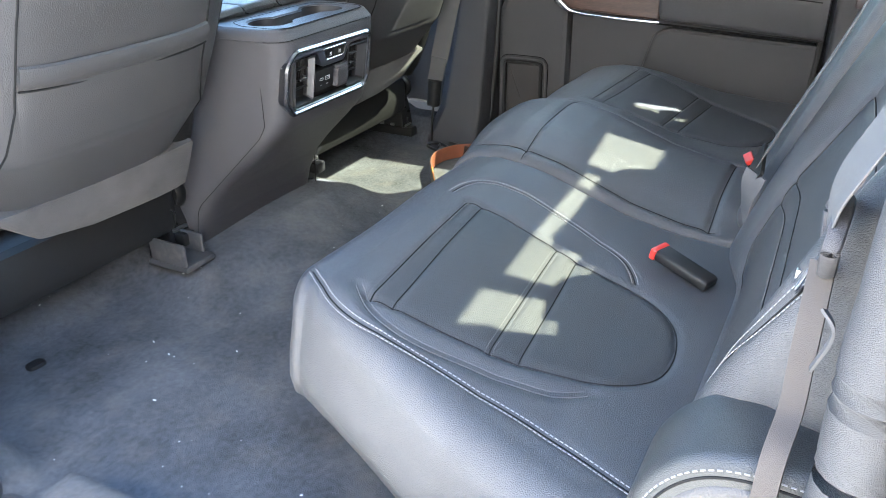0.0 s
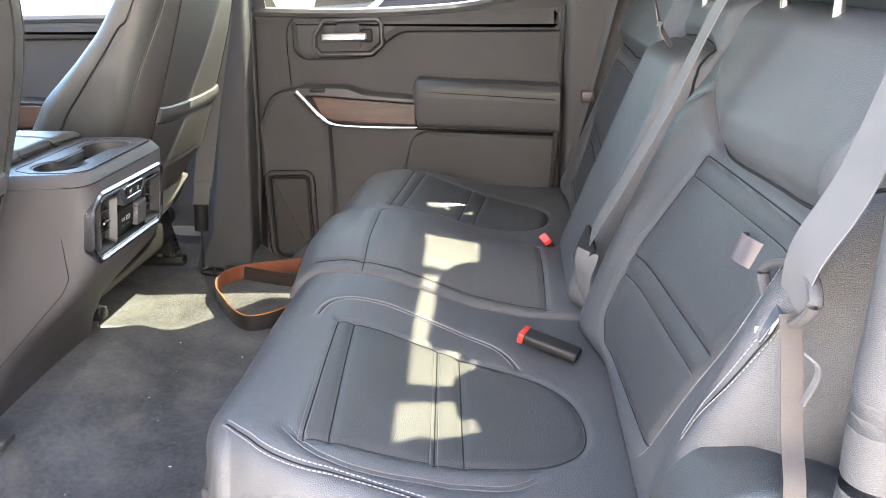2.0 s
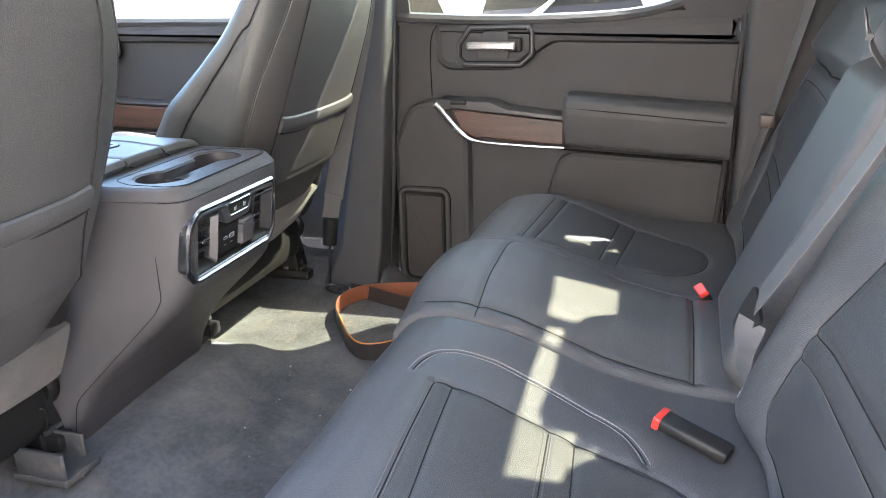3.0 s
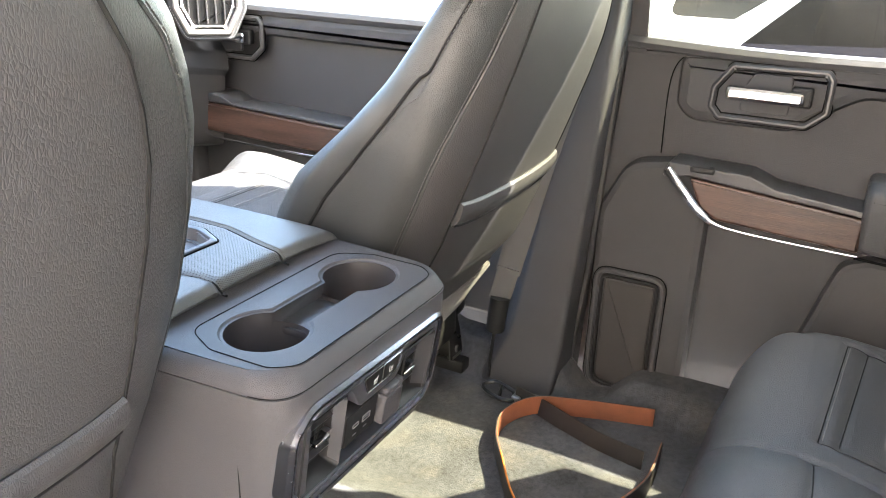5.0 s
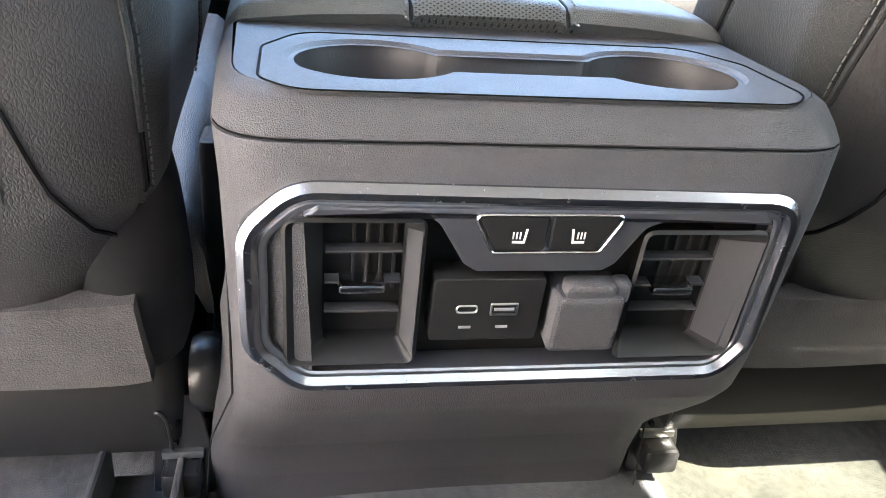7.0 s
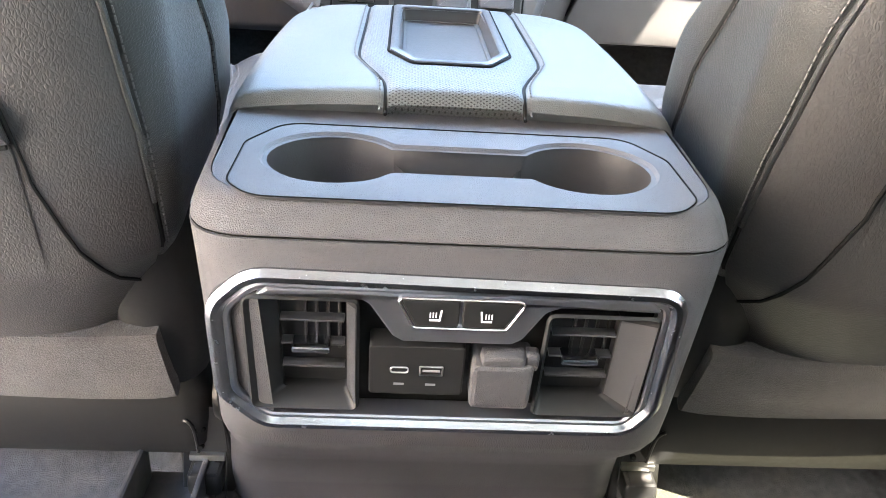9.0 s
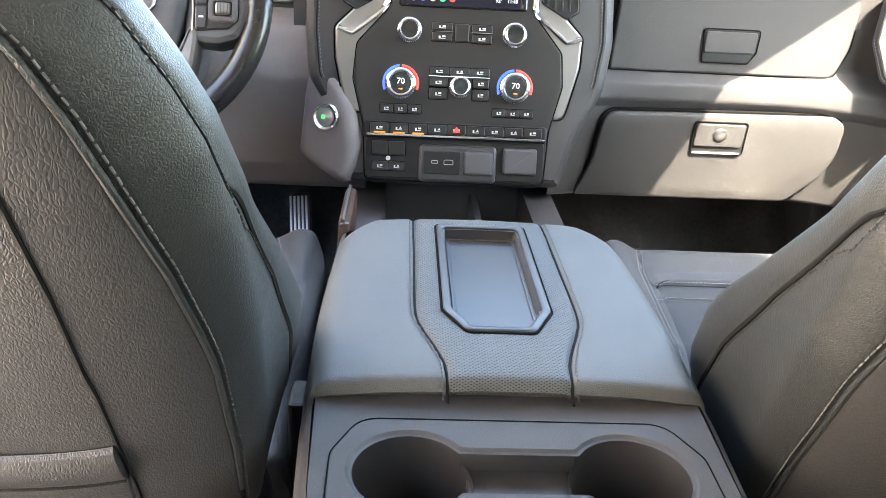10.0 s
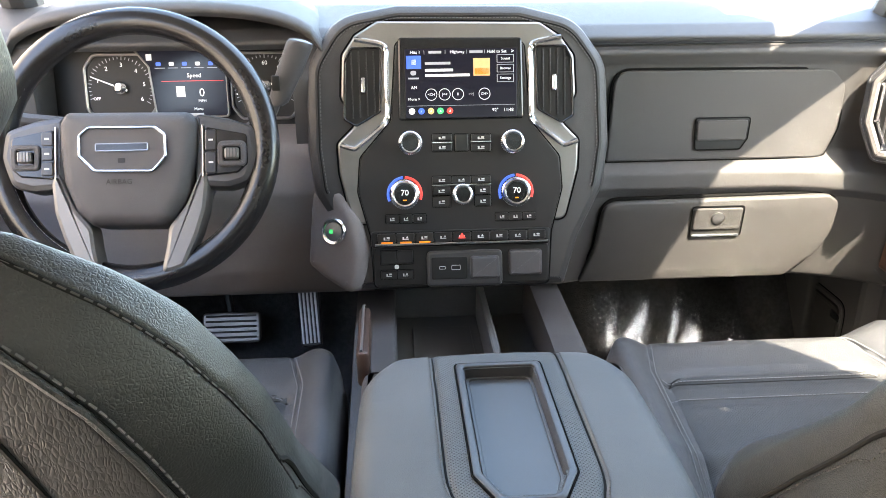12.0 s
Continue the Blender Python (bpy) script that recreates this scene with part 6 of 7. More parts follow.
part("latch_flap", prism(rounded([(0.401, 0.658), (0.488, 0.658), (0.486, 0.624), (0.401, 0.624)], 0.005, 4), 0.006, 0.0115, 0.002, M_UP), DASH_BLACK, glove_up)
lo_o = rounded([(0.246, 0.527), (0.640, 0.533), (0.662, 0.518), (0.660, 0.46), (0.64, 0.42), (0.590, 0.374), (0.212, 0.374), (0.236, 0.44)], [0.03, 0.02, 0.02, 0.05, 0.05, 0.03, 0.004, 0.05], 6)
M_LO = axes((0, 0, 0), (1, 0, 0), (0, -0.105, 1))
M_LO.translation = (0, 1.0195, 0)
door_rings = [[M_LO @ Vector((x, y, z)) for x, y in inset(lo_o[::-1], d)] for z, d in ((-0.004, 0.0), (0.010, 0.0), (0.0125, 0.0009), (0.0142, 0.0026), (0.0150, 0.0050))]
door_rings += [[M_LO @ Vector((0.44 + (x - 0.44) * k, 0.45 + (y - 0.45) * k, 0.0150)) for x, y in inset(lo_o[::-1], 0.0050)] for k in (0.7, 0.35, 0.02)]
glove_lo = part("lower_glove_box", loft(door_rings), DASH_BLACK, dash, "lower glove box door lit by the sun")
part("glove_joint", band(inset(lo_o, -0.0035), inset(lo_o, 0.0), -0.004, 0.0055, 0.0005, M_LO), GAP, dash)
part("glove_latch", prism(rounded([(0.400, 0.518), (0.492, 0.518), (0.492, 0.462), (0.402, 0.462)], 0.006, 4), 0.008, 0.0170, 0.002, M_LO), DARK, glove_lo)
part("latch_joint", tube([M_LO @ Vector((x, y, 0.0170)) for x, y in rounded([(0.400, 0.518), (0.492, 0.518), (0.492, 0.462), (0.402, 0.462)], 0.006, 4)], 0.0012, 6, closed=True), GAP, glove_lo)
part("latch_flap", prism(rounded([(0.404, 0.515), (0.489, 0.515), (0.487, 0.475), (0.404, 0.475)], 0.005, 4), 0.010, 0.0200, 0.002, M_LO), DASH_BLACK, glove_lo)
part("lock", lathe([(0.002, 0.0), (0.011, 0.0), (0.0115, 0.002), (0.009, 0.003), (0.002, 0.0032)], 20, M_LO @ Matrix.Translation((0.446, 0.497, 0.0195))), METAL, glove_lo, "round steel lock")
part("latch_edge", block(0.404, 0.461, 0.012, 0.488, 0.465, 0.0190, 0.001, M_LO), CHROME, glove_lo)

# driver side: knee panel, instrument hood, cluster
knee = rounded([(1.38, 0.36), (1.02, 0.352), (0.958, 0.37), (0.935, 0.42), (0.925, 0.56), (0.945, 0.635), (1.0, 0.655), (1.38, 0.66)], [0, 0.02, 0.03, 0.05, 0.04, 0.04, 0.02, 0], 5)
part("knee_panel", sweep_x(knee, np.linspace(-0.80, -0.150, 18)), DASH_LIT, dash, "plain knee panel, lightened for side window light", 45)
hood = []
for x in np.linspace(-0.70, -0.215, 30):
    t = (x + 0.4575) / 0.2425
    rise = 0.066 * math.sqrt(max(0.0, 1 - abs(t) ** 2.6))
    hood.append([(x, y, z + rise) for y, z in rounded([(1.36, 0.76), (1.34, 0.80), (1.06, 0.805), (0.97, 0.792), (0.958, 0.780), (0.972, 0.770), (1.03, 0.776), (1.2, 0.765)], [0, 0.01, 0.03, 0.02, 0.008, 0.008, 0.02, 0], 4)])
part("instrument_hood", loft(hood), TRIM, dash, "hooded black instrument cowl", 45)
part("cowl_side", prism(rounded([(0.955, 0.62), (1.3, 0.62), (1.3, 0.80), (0.985, 0.80), (0.955, 0.74)], 0.02), 0, 0.05, 0.01, axes((-0.265, 0, 0), (0, 1, 0), (0, 0, 1))), TRIM, dash)
part("cowl_side", prism(rounded([(0.955, 0.62), (1.3, 0.62), (1.3, 0.80), (0.985, 0.80), (0.955, 0.74)], 0.02), 0, 0.08, 0.01, axes((-0.74, 0, 0), (0, 1, 0), (0, 0, 1))), TRIM, dash)
cluster = thing("instrument_cluster", "instrument cluster with two dials and a lit display", "instruments", (-0.45, 1.02, 0.66))
CL = axes((0, 1.03, 0.70), (1, 0, 0), (0, 0.20, 1))
part("backing", prism(rounded(box2(-0.66, -0.075, -0.265, 0.12), 0.03), -0.01, 0.0, 0.002, CL), DARK, cluster)


def dial(xc, yc, w, h, lo, hi, labels, needle):
    o = rounded([(xc - w, yc - h * 0.6), (xc - w * 0.72, yc - h), (xc + w * 0.72, yc - h), (xc + w, yc - h * 0.6), (xc + w, yc + h * 0.6), (xc + w * 0.72, yc + h), (xc - w * 0.72, yc + h), (xc - w, yc + h * 0.6)], 0.016, 4)
    d = part("dial", prism(inset(o, 0.004), 0, 0.003, 0.001, CL), DARK, cluster, "round instrument dial")
    part("dial_rim", band(o, inset(o, 0.005), 0, 0.008, 0.002, CL), SILVER, d)
    for i, s in enumerate(labels):
        a = radians(lo + (hi - lo) * i / (len(labels) - 1))
        px, py = xc + w * 0.66 * math.cos(a), yc + h * 0.66 * math.sin(a)
        if s:
            words("numeral", s, 0.0095, CL @ Matrix.Translation((px, py, 0.004)), LIT_WHITE, d)
    ticks = []
    for i in range(33):
        a = radians(lo + (hi - lo) * i / 32)
        c, s = math.cos(a), math.sin(a)
        ln = 0.007 if i % 4 == 0 else 0.004
        ticks.append(moved(prism(box2(-ln / 2, -0.0005, ln / 2, 0.0005), 0, 0.0004), CL @ Matrix.Translation((xc + w * 0.86 * c, yc + h * 0.86 * s, 0.0035)) @ Matrix.Rotation(a, 4, "Z")))
    part("tick_ring", joined(*ticks), LIT_GREY, d)
    a = radians(needle)
    part("needle", moved(prism([(-0.012, -0.0016), (w * 0.85, -0.0006), (w * 0.85, 0.0006), (-0.012, 0.0016)], 0, 0.001), CL @ Matrix.Translation((xc, yc, 0.008)) @ Matrix.Rotation(a, 4, "Z")), LIT_WHITE, d)
    part("hub", lathe([(0.001, 0.004), (0.010, 0.004), (0.010, 0.009), (0.007, 0.011), (0.001, 0.011)], 20, CL @ Matrix.Translation((xc, yc, 0))), CHROME, d)
    return d


tach = dial(-0.553, 0.018, 0.058, 0.056, 200, -30, ["", "1", "2", "3", "4", "5", "6"], 158)
dial(-0.318, 0.018, 0.058, 0.056, 210, -30, ["", "20", "40", "60", "80", "100", "120"], 196)
words("dial_words", "OFF", 0.007, CL @ Matrix.Translation((-0.592, 0.001, 0.005)), LIT_WHITE, tach)
disp_o = rounded([(-0.542, 0.097), (-0.378, 0.097), (-0.378, -0.032), (-0.497, -0.032), (-0.505, 0.05)], 0.008)
disp = part("display", prism(disp_o, 0.002, 0.011, 0.001, CL), SCREEN, cluster, "lit driver display")
part("display_rim", band(disp_o, inset(disp_o, 0.003), 0.004, 0.0135, 0.001, CL), SILVER, disp)
D0 = CL @ Matrix.Translation((0, 0, 0.0112))
words("speed_word", "Speed", 0.0095, D0 @ Matrix.Translation((-0.432, 0.036, 0)), LIT_WHITE, disp)
words("speed_value", "0", 0.019, D0 @ Matrix.Translation((-0.421, 0.008, 0)), LIT_WHITE, disp)
words("speed_unit", "MPH", 0.0065, D0 @ Matrix.Translation((-0.421, -0.005, 0)), LIT_WHITE, disp)
words("menu_word", "Menu", 0.0065, D0 @ Matrix.Translation((-0.428, -0.018, 0)), LIT_WHITE, disp)
part("display_line", prism(box2(-0.485, 0.027, -0.385, 0.0278), 0, 0.0003, 0, D0), LIT_RED, disp)
part("speed_limit_mark", prism(box2(-0.462, 0.002, -0.448, 0.019), 0, 0.0003, 0, D0), LIT_WHITE, disp)
part("status_mark", prism(box2(-0.507, 0.061, -0.498, 0.071), 0, 0.0003, 0, D0), LIT_WHITE, disp)
for q, mt in enumerate((LIT_BLUE, LIT_WHITE, LIT_BLUE, LIT_WHITE, LIT_BLUE)):
    gx0 = -0.492 + q * 0.021
    part("small_gauge", prism(rounded(box2(gx0, 0.052, gx0 + 0.008, 0.058), 0.002), 0, 0.0003, 0, D0), mt, disp)
    part("small_gauge_scale", prism(box2(gx0 - 0.002, 0.048, gx0 + 0.014, 0.0490), 0, 0.0003, 0, D0), LIT_GREY, disp)
part("odometer_bar", prism(box2(-0.450, -0.029, -0.420, -0.0245), 0, 0.0003, 0, D0), LIT_GREY, disp)
words("compass_letter", "N", 0.0065, D0 @ Matrix.Translation((-0.468, -0.0265, 0)), LIT_WHITE, disp)
words("gear_letter", "P", 0.008, CL @ Matrix.Translation((-0.318, -0.018, 0.006)), LIT_RED, cluster)

# centre stack
STACK = axes((0, 0.885, 0.47), (1, 0, 0), (0, 0.25, 1))
stack = thing("centre_stack", "centre stack with touch screen, knobs and switches in silver trim", "control panel", (0, 0.93, 0.45))
arch_o = rounded([(-0.172, -0.06), (-0.196, 0.02), (-0.238, 0.10), (-0.245, 0.17), (-0.243, 0.30), (-0.195, 0.375), (-0.10, 0.392), (0.095, 0.390), (0.185, 0.368), (0.235, 0.30), (0.240, 0.17), (0.230, 0.10), (0.190, 0.02), (0.166, -0.06)], [0.01, 0.05, 0.05, 0.05, 0.08, 0.08, 0.06, 0.06, 0.08, 0.08, 0.05, 0.05, 0.05, 0.01], 6)
part("padded_arch", prism(arch_o, -0.12, 0.002, 0.014, STACK), ARCH, stack, "padded black arch with stitching", 45)
st_line = [STACK @ Vector((x, y, 0.0024)) for x, y in inset(arch_o, 0.022) if y > 0.09]
part("stitching", stitches(st_line, lift=(0, -0.0008, 0.0008)), THREAD_DARK, stack)
part("arch_seam", tube([p + Vector((0, -0.0006, 0)) for p in [STACK @ Vector((x, y, 0.0022)) for x, y in inset(arch_o, 0.0185) if y > 0.06]], 0.0010, 6), GROOVE, stack)
silver_o = rounded([(-0.178, 0.05), (-0.196, 0.13), (-0.198, 0.178), (-0.165, 0.21), (-0.190, 0.25), (-0.186, 0.315), (-0.165, 0.345), (-0.13, 0.366), (0.125, 0.362), (0.158, 0.340), (0.180, 0.31), (0.183, 0.25), (0.158, 0.208), (0.188, 0.178), (0.186, 0.13), (0.165, 0.05)], 0.014, 4)
part("arch_joint", tube([STACK @ Vector((x, y, 0.0022)) for x, y in inset(silver_o, -0.0015)], 0.0014, 6, closed=True), GAP, stack)
part("silver_surround", prism(silver_o, -0.06, 0.0055, 0.0035, STACK), SILVER, stack, "brushed silver surround", 45)
black_o = rounded([(-0.146, -0.055), (-0.150, 0.03), (-0.168, 0.10), (-0.163, 0.155), (-0.112, 0.212), (-0.102, 0.335), (0.100, 0.332), (0.108, 0.210), (0.156, 0.152), (0.160, 0.10), (0.142, 0.03), (0.138, -0.055)], [0.01, 0.02, 0.03, 0.02, 0.02, 0.012, 0.012, 0.02, 0.02, 0.03, 0.02, 0.01], 5)
part("panel_joint", tube([STACK @ Vector((x, y, 0.0055)) for x, y in inset(black_o, -0.0008)], 0.0011, 6, closed=True), GAP, stack)
part("black_panel", prism(black_o, -0.02, 0.0065, 0.002, STACK), PANEL, stack, "satin black control panel", 45)
tower = rounded([(-0.150, -0.062), (-0.16, 0.05), (0.15, 0.05), (0.142, -0.062)], 0.02)
part("lower_tower", prism(tower, -0.10, -0.004, 0.01, STACK), TRIM, stack)
# vents beside the screen
for k in (-1, 1):
    x0 = 0.003 if k < 0 else -0.010
    ring = rounded([(k * 0.127, 0.326), (k * 0.176, 0.326), (k * 0.186, 0.305), (k * 0.190, 0.215), (k * 0.170, 0.203), (k * 0.130, 0.226)], 0.007, 4)
    ring = [(x + x0, y) for x, y in ring]
    vent = part("air_vent", prism(ring, -0.01, 0.006, 0.001, STACK), DARK, stack, "black air vent")
    edge = [(k * 0.169 + x0, 0.338), (k * 0.150 + x0, 0.335), (k * 0.130 + x0, 0.331), (k * 0.1225 + x0, 0.326), (k * 0.1205 + x0, 0.315), (k * 0.1205 + x0, 0.27), (k * 0.1205 + x0, 0.225), (k * 0.1225 + x0, 0.214), (k * 0.131 + x0, 0.203), (k * 0.152 + x0, 0.186), (k * 0.170 + x0, 0.172), (k * 0.177 + x0, 0.170), (k * 0.196 + x0, 0.176)]
    part("vent_trim", tube([STACK @ Vector((x, y, 0.006)) for x, y in curve2(edge, 4)], 0.0046, 8), CHROME, vent, "bright trim edge")
    part("vent_frame", band(ring, inset(ring, 0.003), -0.005, 0.009, 0.001, STACK), GLOSS, vent)
    for q in range(4):
        xx = k * (0.140 + 0.0115 * q) + x0
        part("vent_slat", block(xx - 0.001, 0.222 - 0.002 * q, -0.004, xx + 0.001, 0.320, 0.0078, 0.0005, STACK), PANEL, vent)
    part("vent_tab", block(k * 0.157 + x0 - 0.0035, 0.255, 0.004, k * 0.157 + x0 + 0.0035, 0.280, 0.0125, 0.002, STACK), CHROME, vent)
# touch screen
bz = rounded([(-0.1005, 0.212), (0.0985, 0.212), (0.0965, 0.338), (-0.0985, 0.340)], 0.006, 4)
part("screen_hood", prism(bz, 0.0, 0.0095, 0.003, STACK), GLOSS, stack)
touch = part("touch_screen", prism(rounded([(-0.0885, 0.2155), (0.0875, 0.2155), (0.0875, 0.3215), (-0.0885, 0.3225)], 0.002, 3), 0.0, 0.0102, 0.0004, STACK), SCREEN, stack, "lit touch screen with a radio page")
S0 = STACK @ Matrix.Translation((-0.0005, 0.2155, 0.0104))


def sbar(x0, y0, x1, y1, mt, r=0.0006):
    part("screen_field", prism(rounded(box2(x0 - 0.0885, y0, x1 - 0.0885, y1), r, 2), 0, 0.0002, 0, S0), mt, touch)


def sword(s, x, y, size, mt=None, wide=1.0):
    words("screen_words", s, size, S0 @ Matrix.Translation((x - 0.0885, y, 0.0003)), mt or LIT_WHITE, touch, wide=wide)


for s, x in (("Hits 1", 0.017), ("Highway", 0.083), ("Hold to Set", 0.145)):
    sword(s, x, 0.101, 0.0066)
sbar(0.038, 0.099, 0.058, 0.103, LIT_GREY)
sbar(0.102, 0.099, 0.123, 0.103, LIT_GREY)
sword(">", 0.170, 0.101, 0.009)
for x in (0.031, 0.064, 0.098, 0.126):
    sbar(x - 0.0003, 0.098, x + 0.0003, 0.104, LIT_GREY, 0.0001)
sbar(0.003, 0.076, 0.026, 0.096, LIT_BLUE)
sbar(0.011, 0.082, 0.018, 0.090, LIT_WHITE)
sbar(0.009, 0.066, 0.018, 0.073, LIT_GREY, 0.003)
sbar(0.005, 0.060, 0.022, 0.0625, LIT_GREY)
sword("AM", 0.014, 0.047, 0.0066)
sword("More >", 0.014, 0.029, 0.0062)
sbar(0.032, 0.082, 0.072, 0.086, LIT_GREY)
sbar(0.032, 0.0715, 0.076, 0.0755, LIT_WHITE)
sbar(0.032, 0.0635, 0.102, 0.0675, LIT_WHITE)
sbar(0.108, 0.064, 0.134, 0.091, LIT_YELLOW)
sbar(0.110, 0.066, 0.132, 0.076, LIT_ORANGE)
for y, s in ((0.090, "Sound"), (0.075, "Browse"), (0.060, "Settings")):
    sbar(0.145, y - 0.0062, 0.172, y + 0.0062, LIT_GREY)
    part("screen_button", prism(rounded(box2(0.146 - 0.0885, y - 0.0055, 0.171 - 0.0885, y + 0.0055), 0.0006, 2), 0, 0.0003, 0, S0), SCREEN, touch)
    words("screen_words", s, 0.0056, S0 @ Matrix.Translation((0.1585 - 0.0885, y, 0.0006)), LIT_WHITE, touch)
for x, s in ((0.041, "<CH"), (0.062, "|<<"), (0.083, "II"), (0.104, ">>|"), (0.125, "CH>")):
    if x != 0.104:
        part("screen_ring", band([(x - 0.0885 + 0.0092 * math.cos(a), 0.036 + 0.0092 * math.sin(a)) for a in (2 * math.pi * j / 24 for j in range(24))], [(x - 0.0885 + 0.0084 * math.cos(a), 0.036 + 0.0084 * math.sin(a)) for a in (2 * math.pi * j / 24 for j in range(24))], 0, 0.0003, 0.0001, S0), LIT_WHITE, touch)
    sword(s, x, 0.036, 0.0058, LIT_WHITE if x != 0.104 else LIT_GREY)
for x, mt in ((0.010, LIT_WHITE), (0.025, LIT_BLUE), (0.040, LIT_YELLOW), (0.055, LIT_GREEN), (0.070, LIT_RED)):
    icon = part("screen_icon", lathe([(0.0034, 0), (0.0050, 0.0001), (0.0050, 0.0003), (0.0034, 0.0004)], 18, S0 @ Matrix.Translation((x - 0.0885, 0.0105, 0))), mt, touch)
    part("icon_glyph", prism([(x - 0.0885 - 0.0016, 0.0088), (x - 0.0885 + 0.0016, 0.0092), (x - 0.0885 + 0.0004, 0.0126)], 0, 0.0004, 0, S0), LIT_WHITE if mt is not LIT_WHITE else LIT_GREY, icon)
sword("92\u00b0", 0.142, 0.0105, 0.0072)
sword("11:48", 0.163, 0.0105, 0.0072)
sbar(0.003, 0.0185, 0.173, 0.0190, LIT_GREY)


def knob(name, x, y, r, h, label, ring=None):
    c = STACK @ Matrix.Translation((x, y, 0.006))
    k = part(name, lathe([(r * 0.2, 0), (r, 0), (r, h * 0.55), (r * 0.94, h * 0.62), (r * 0.90, h), (r * 0.80, h + 0.0008), (r * 0.70, h), (r * 0.70, h - 0.003), (0.0005, h - 0.003)], 36, c), CHROME, stack, label)
    part("knob_face", lathe([(0.0005, h - 0.0032), (r * 0.71, h - 0.0030), (r * 0.69, h - 0.0012), (0.0005, h - 0.0010)], 30, c), GLOSS, k)
    ribs = [moved(block(-0.0006, r * 0.93, h * 0.1, 0.0006, r * 1.012, h * 0.56, 0.0002), c @ Matrix.Rotation(2 * math.pi * q / 36, 4, "Z")) for q in range(36)]
    part("knob_ribs", joined(*ribs), SMOKED, k)
    if ring:
        for a0, mt in ring:
            arc = [c @ Vector((r * 1.13 * math.cos(radians(a)), r * 1.13 * math.sin(radians(a)), 0.0015)) for a in range(a0, a0 + 111, 6)]
            part("knob_light", tube(arc, 0.0022, 6), mt, k, "lit ring around the knob")
    return k


knob("volume_knob", -0.083, 0.177, 0.0185, 0.016, "chrome volume knob")
knob("tuning_knob", 0.080, 0.176, 0.0185, 0.016, "chrome tuning knob")
knob("fan_knob", -0.001, 0.094, 0.0165, 0.014, "chrome fan knob")
for x in (-0.094, 0.085):
    k = knob("temperature_knob", x, 0.096, 0.0235, 0.013, "chrome temperature knob with lit reading", ((-20, LIT_RED), (95, LIT_BLUE)))
    words("temperature_value", "70", 0.013, STACK @ Matrix.Translation((x, 0.0985, 0.0185)), LIT_WHITE, k)
    part("temperature_mark", prism(box2(x - 0.003, 0.086, x + 0.003, 0.088), 0.0185, 0.0188, 0, STACK), LIT_ORANGE, k)


def keys(x0, x1, y0, y1, n, mt=KEY, marks=True, name="switch_key", z=0.0095):
    out = []
    for q in range(n):
        a, b = x0 + (x1 - x0) * q / n, x0 + (x1 - x0) * (q + 1) / n
        k = part(name, prism(rounded(box2(a + 0.0006, y0, b - 0.0006, y1), 0.0020, 3), 0.0, z, 0.0014, STACK), mt, stack)
        part("key_gap", tube([STACK @ Vector((x, y, z - 0.0022)) for x, y in rounded(box2(a + 0.0002, y0 - 0.0004, b - 0.0002, y1 + 0.0004), 0.0022, 3)], 0.0006, 4, closed=True), GAP, k)
        if marks:
            cx, cy = (a + b) / 2, (y0 + y1) / 2
            half = (b - a) * 0.16
            tall = min(0.0030, (y1 - y0) * 0.22)
            icon = [prism(box2(cx - half, cy - tall, cx - half * 0.45, cy + tall * 0.5), z, z + 0.0002, 0, STACK), prism(box2(cx - half, cy - tall, cx + half, cy - tall + 0.0010), z, z + 0.0002, 0, STACK)]
            if q % 2:
                icon.append(prism([(cx, cy - tall * 0.3), (cx + half, cy - tall * 0.3), (cx + half * 0.6, cy + tall)], z, z + 0.0002, 0, STACK))
            else:
                icon.append(prism(rounded(box2(cx, cy - tall * 0.2, cx + half, cy + tall * 0.7), 0.0006, 2), z, z + 0.0002, 0, STACK))
            part("key_mark", joined(*icon), ICON, k)
        out.append(k)
    return out


keys(-0.049, -0.016, 0.1785, 0.190, 1)
keys(-0.049, -0.016, 0.1625, 0.1755, 1)
keys(0.013, 0.046, 0.1775, 0.189, 1)
keys(0.013, 0.046, 0.1615, 0.1745, 1)
keys(-0.013, 0.010, 0.1625, 0.1895, 1, marks=False)
for x0, x1 in ((-0.049, -0.016), (0.013, 0.046)):
    part("key_trim", block(x0, 0.1762, 0.006, x1, 0.1775, 0.0102, 0.0003, STACK), CHROME, stack)
part("climate_trim", block(-0.050, 0.1085, 0.006, 0.045, 0.1100, 0.0098, 0.0003, STACK), CHROME, stack)
keys(-0.050, 0.045, 0.111, 0.123, 3)
for x0, x1 in ((-0.050, -0.020), (0.018, 0.045)):
    keys(x0, x1, 0.093, 0.107, 1)
    keys(x0, x1, 0.074, 0.091, 1)
keys(-0.126, -0.060, 0.050, 0.0635, 3)
keys(0.051, 0.117, 0.050, 0.0625, 3)
part("switch_ledge", prism(rounded(box2(-0.150, 0.010, 0.140, 0.037), 0.006), 0.0, 0.010, 0.003, STACK), DARK, stack)
keys(-0.140, 0.132, 0.019, 0.034, 9, name="toggle_key", z=0.015)
part("hazard_mark", prism([(-0.010, 0.0235), (0.002, 0.0235), (-0.004, 0.0325)], 0.015, 0.0156, 0, STACK), LIT_RED, stack)
part("toggle_trim", block(-0.144, 0.0140, 0.008, 0.136, 0.0180, 0.0165, 0.001, STACK), CHROME, stack, "chrome strip under the toggles")
for q in range(3):
    part("toggle_light", block(-0.1335 + q * 0.0302, 0.0182, 0.013, -0.1155 + q * 0.0302, 0.0205, 0.0162, 0.0005, STACK), LIT_ORANGE, stack, "amber indicator")
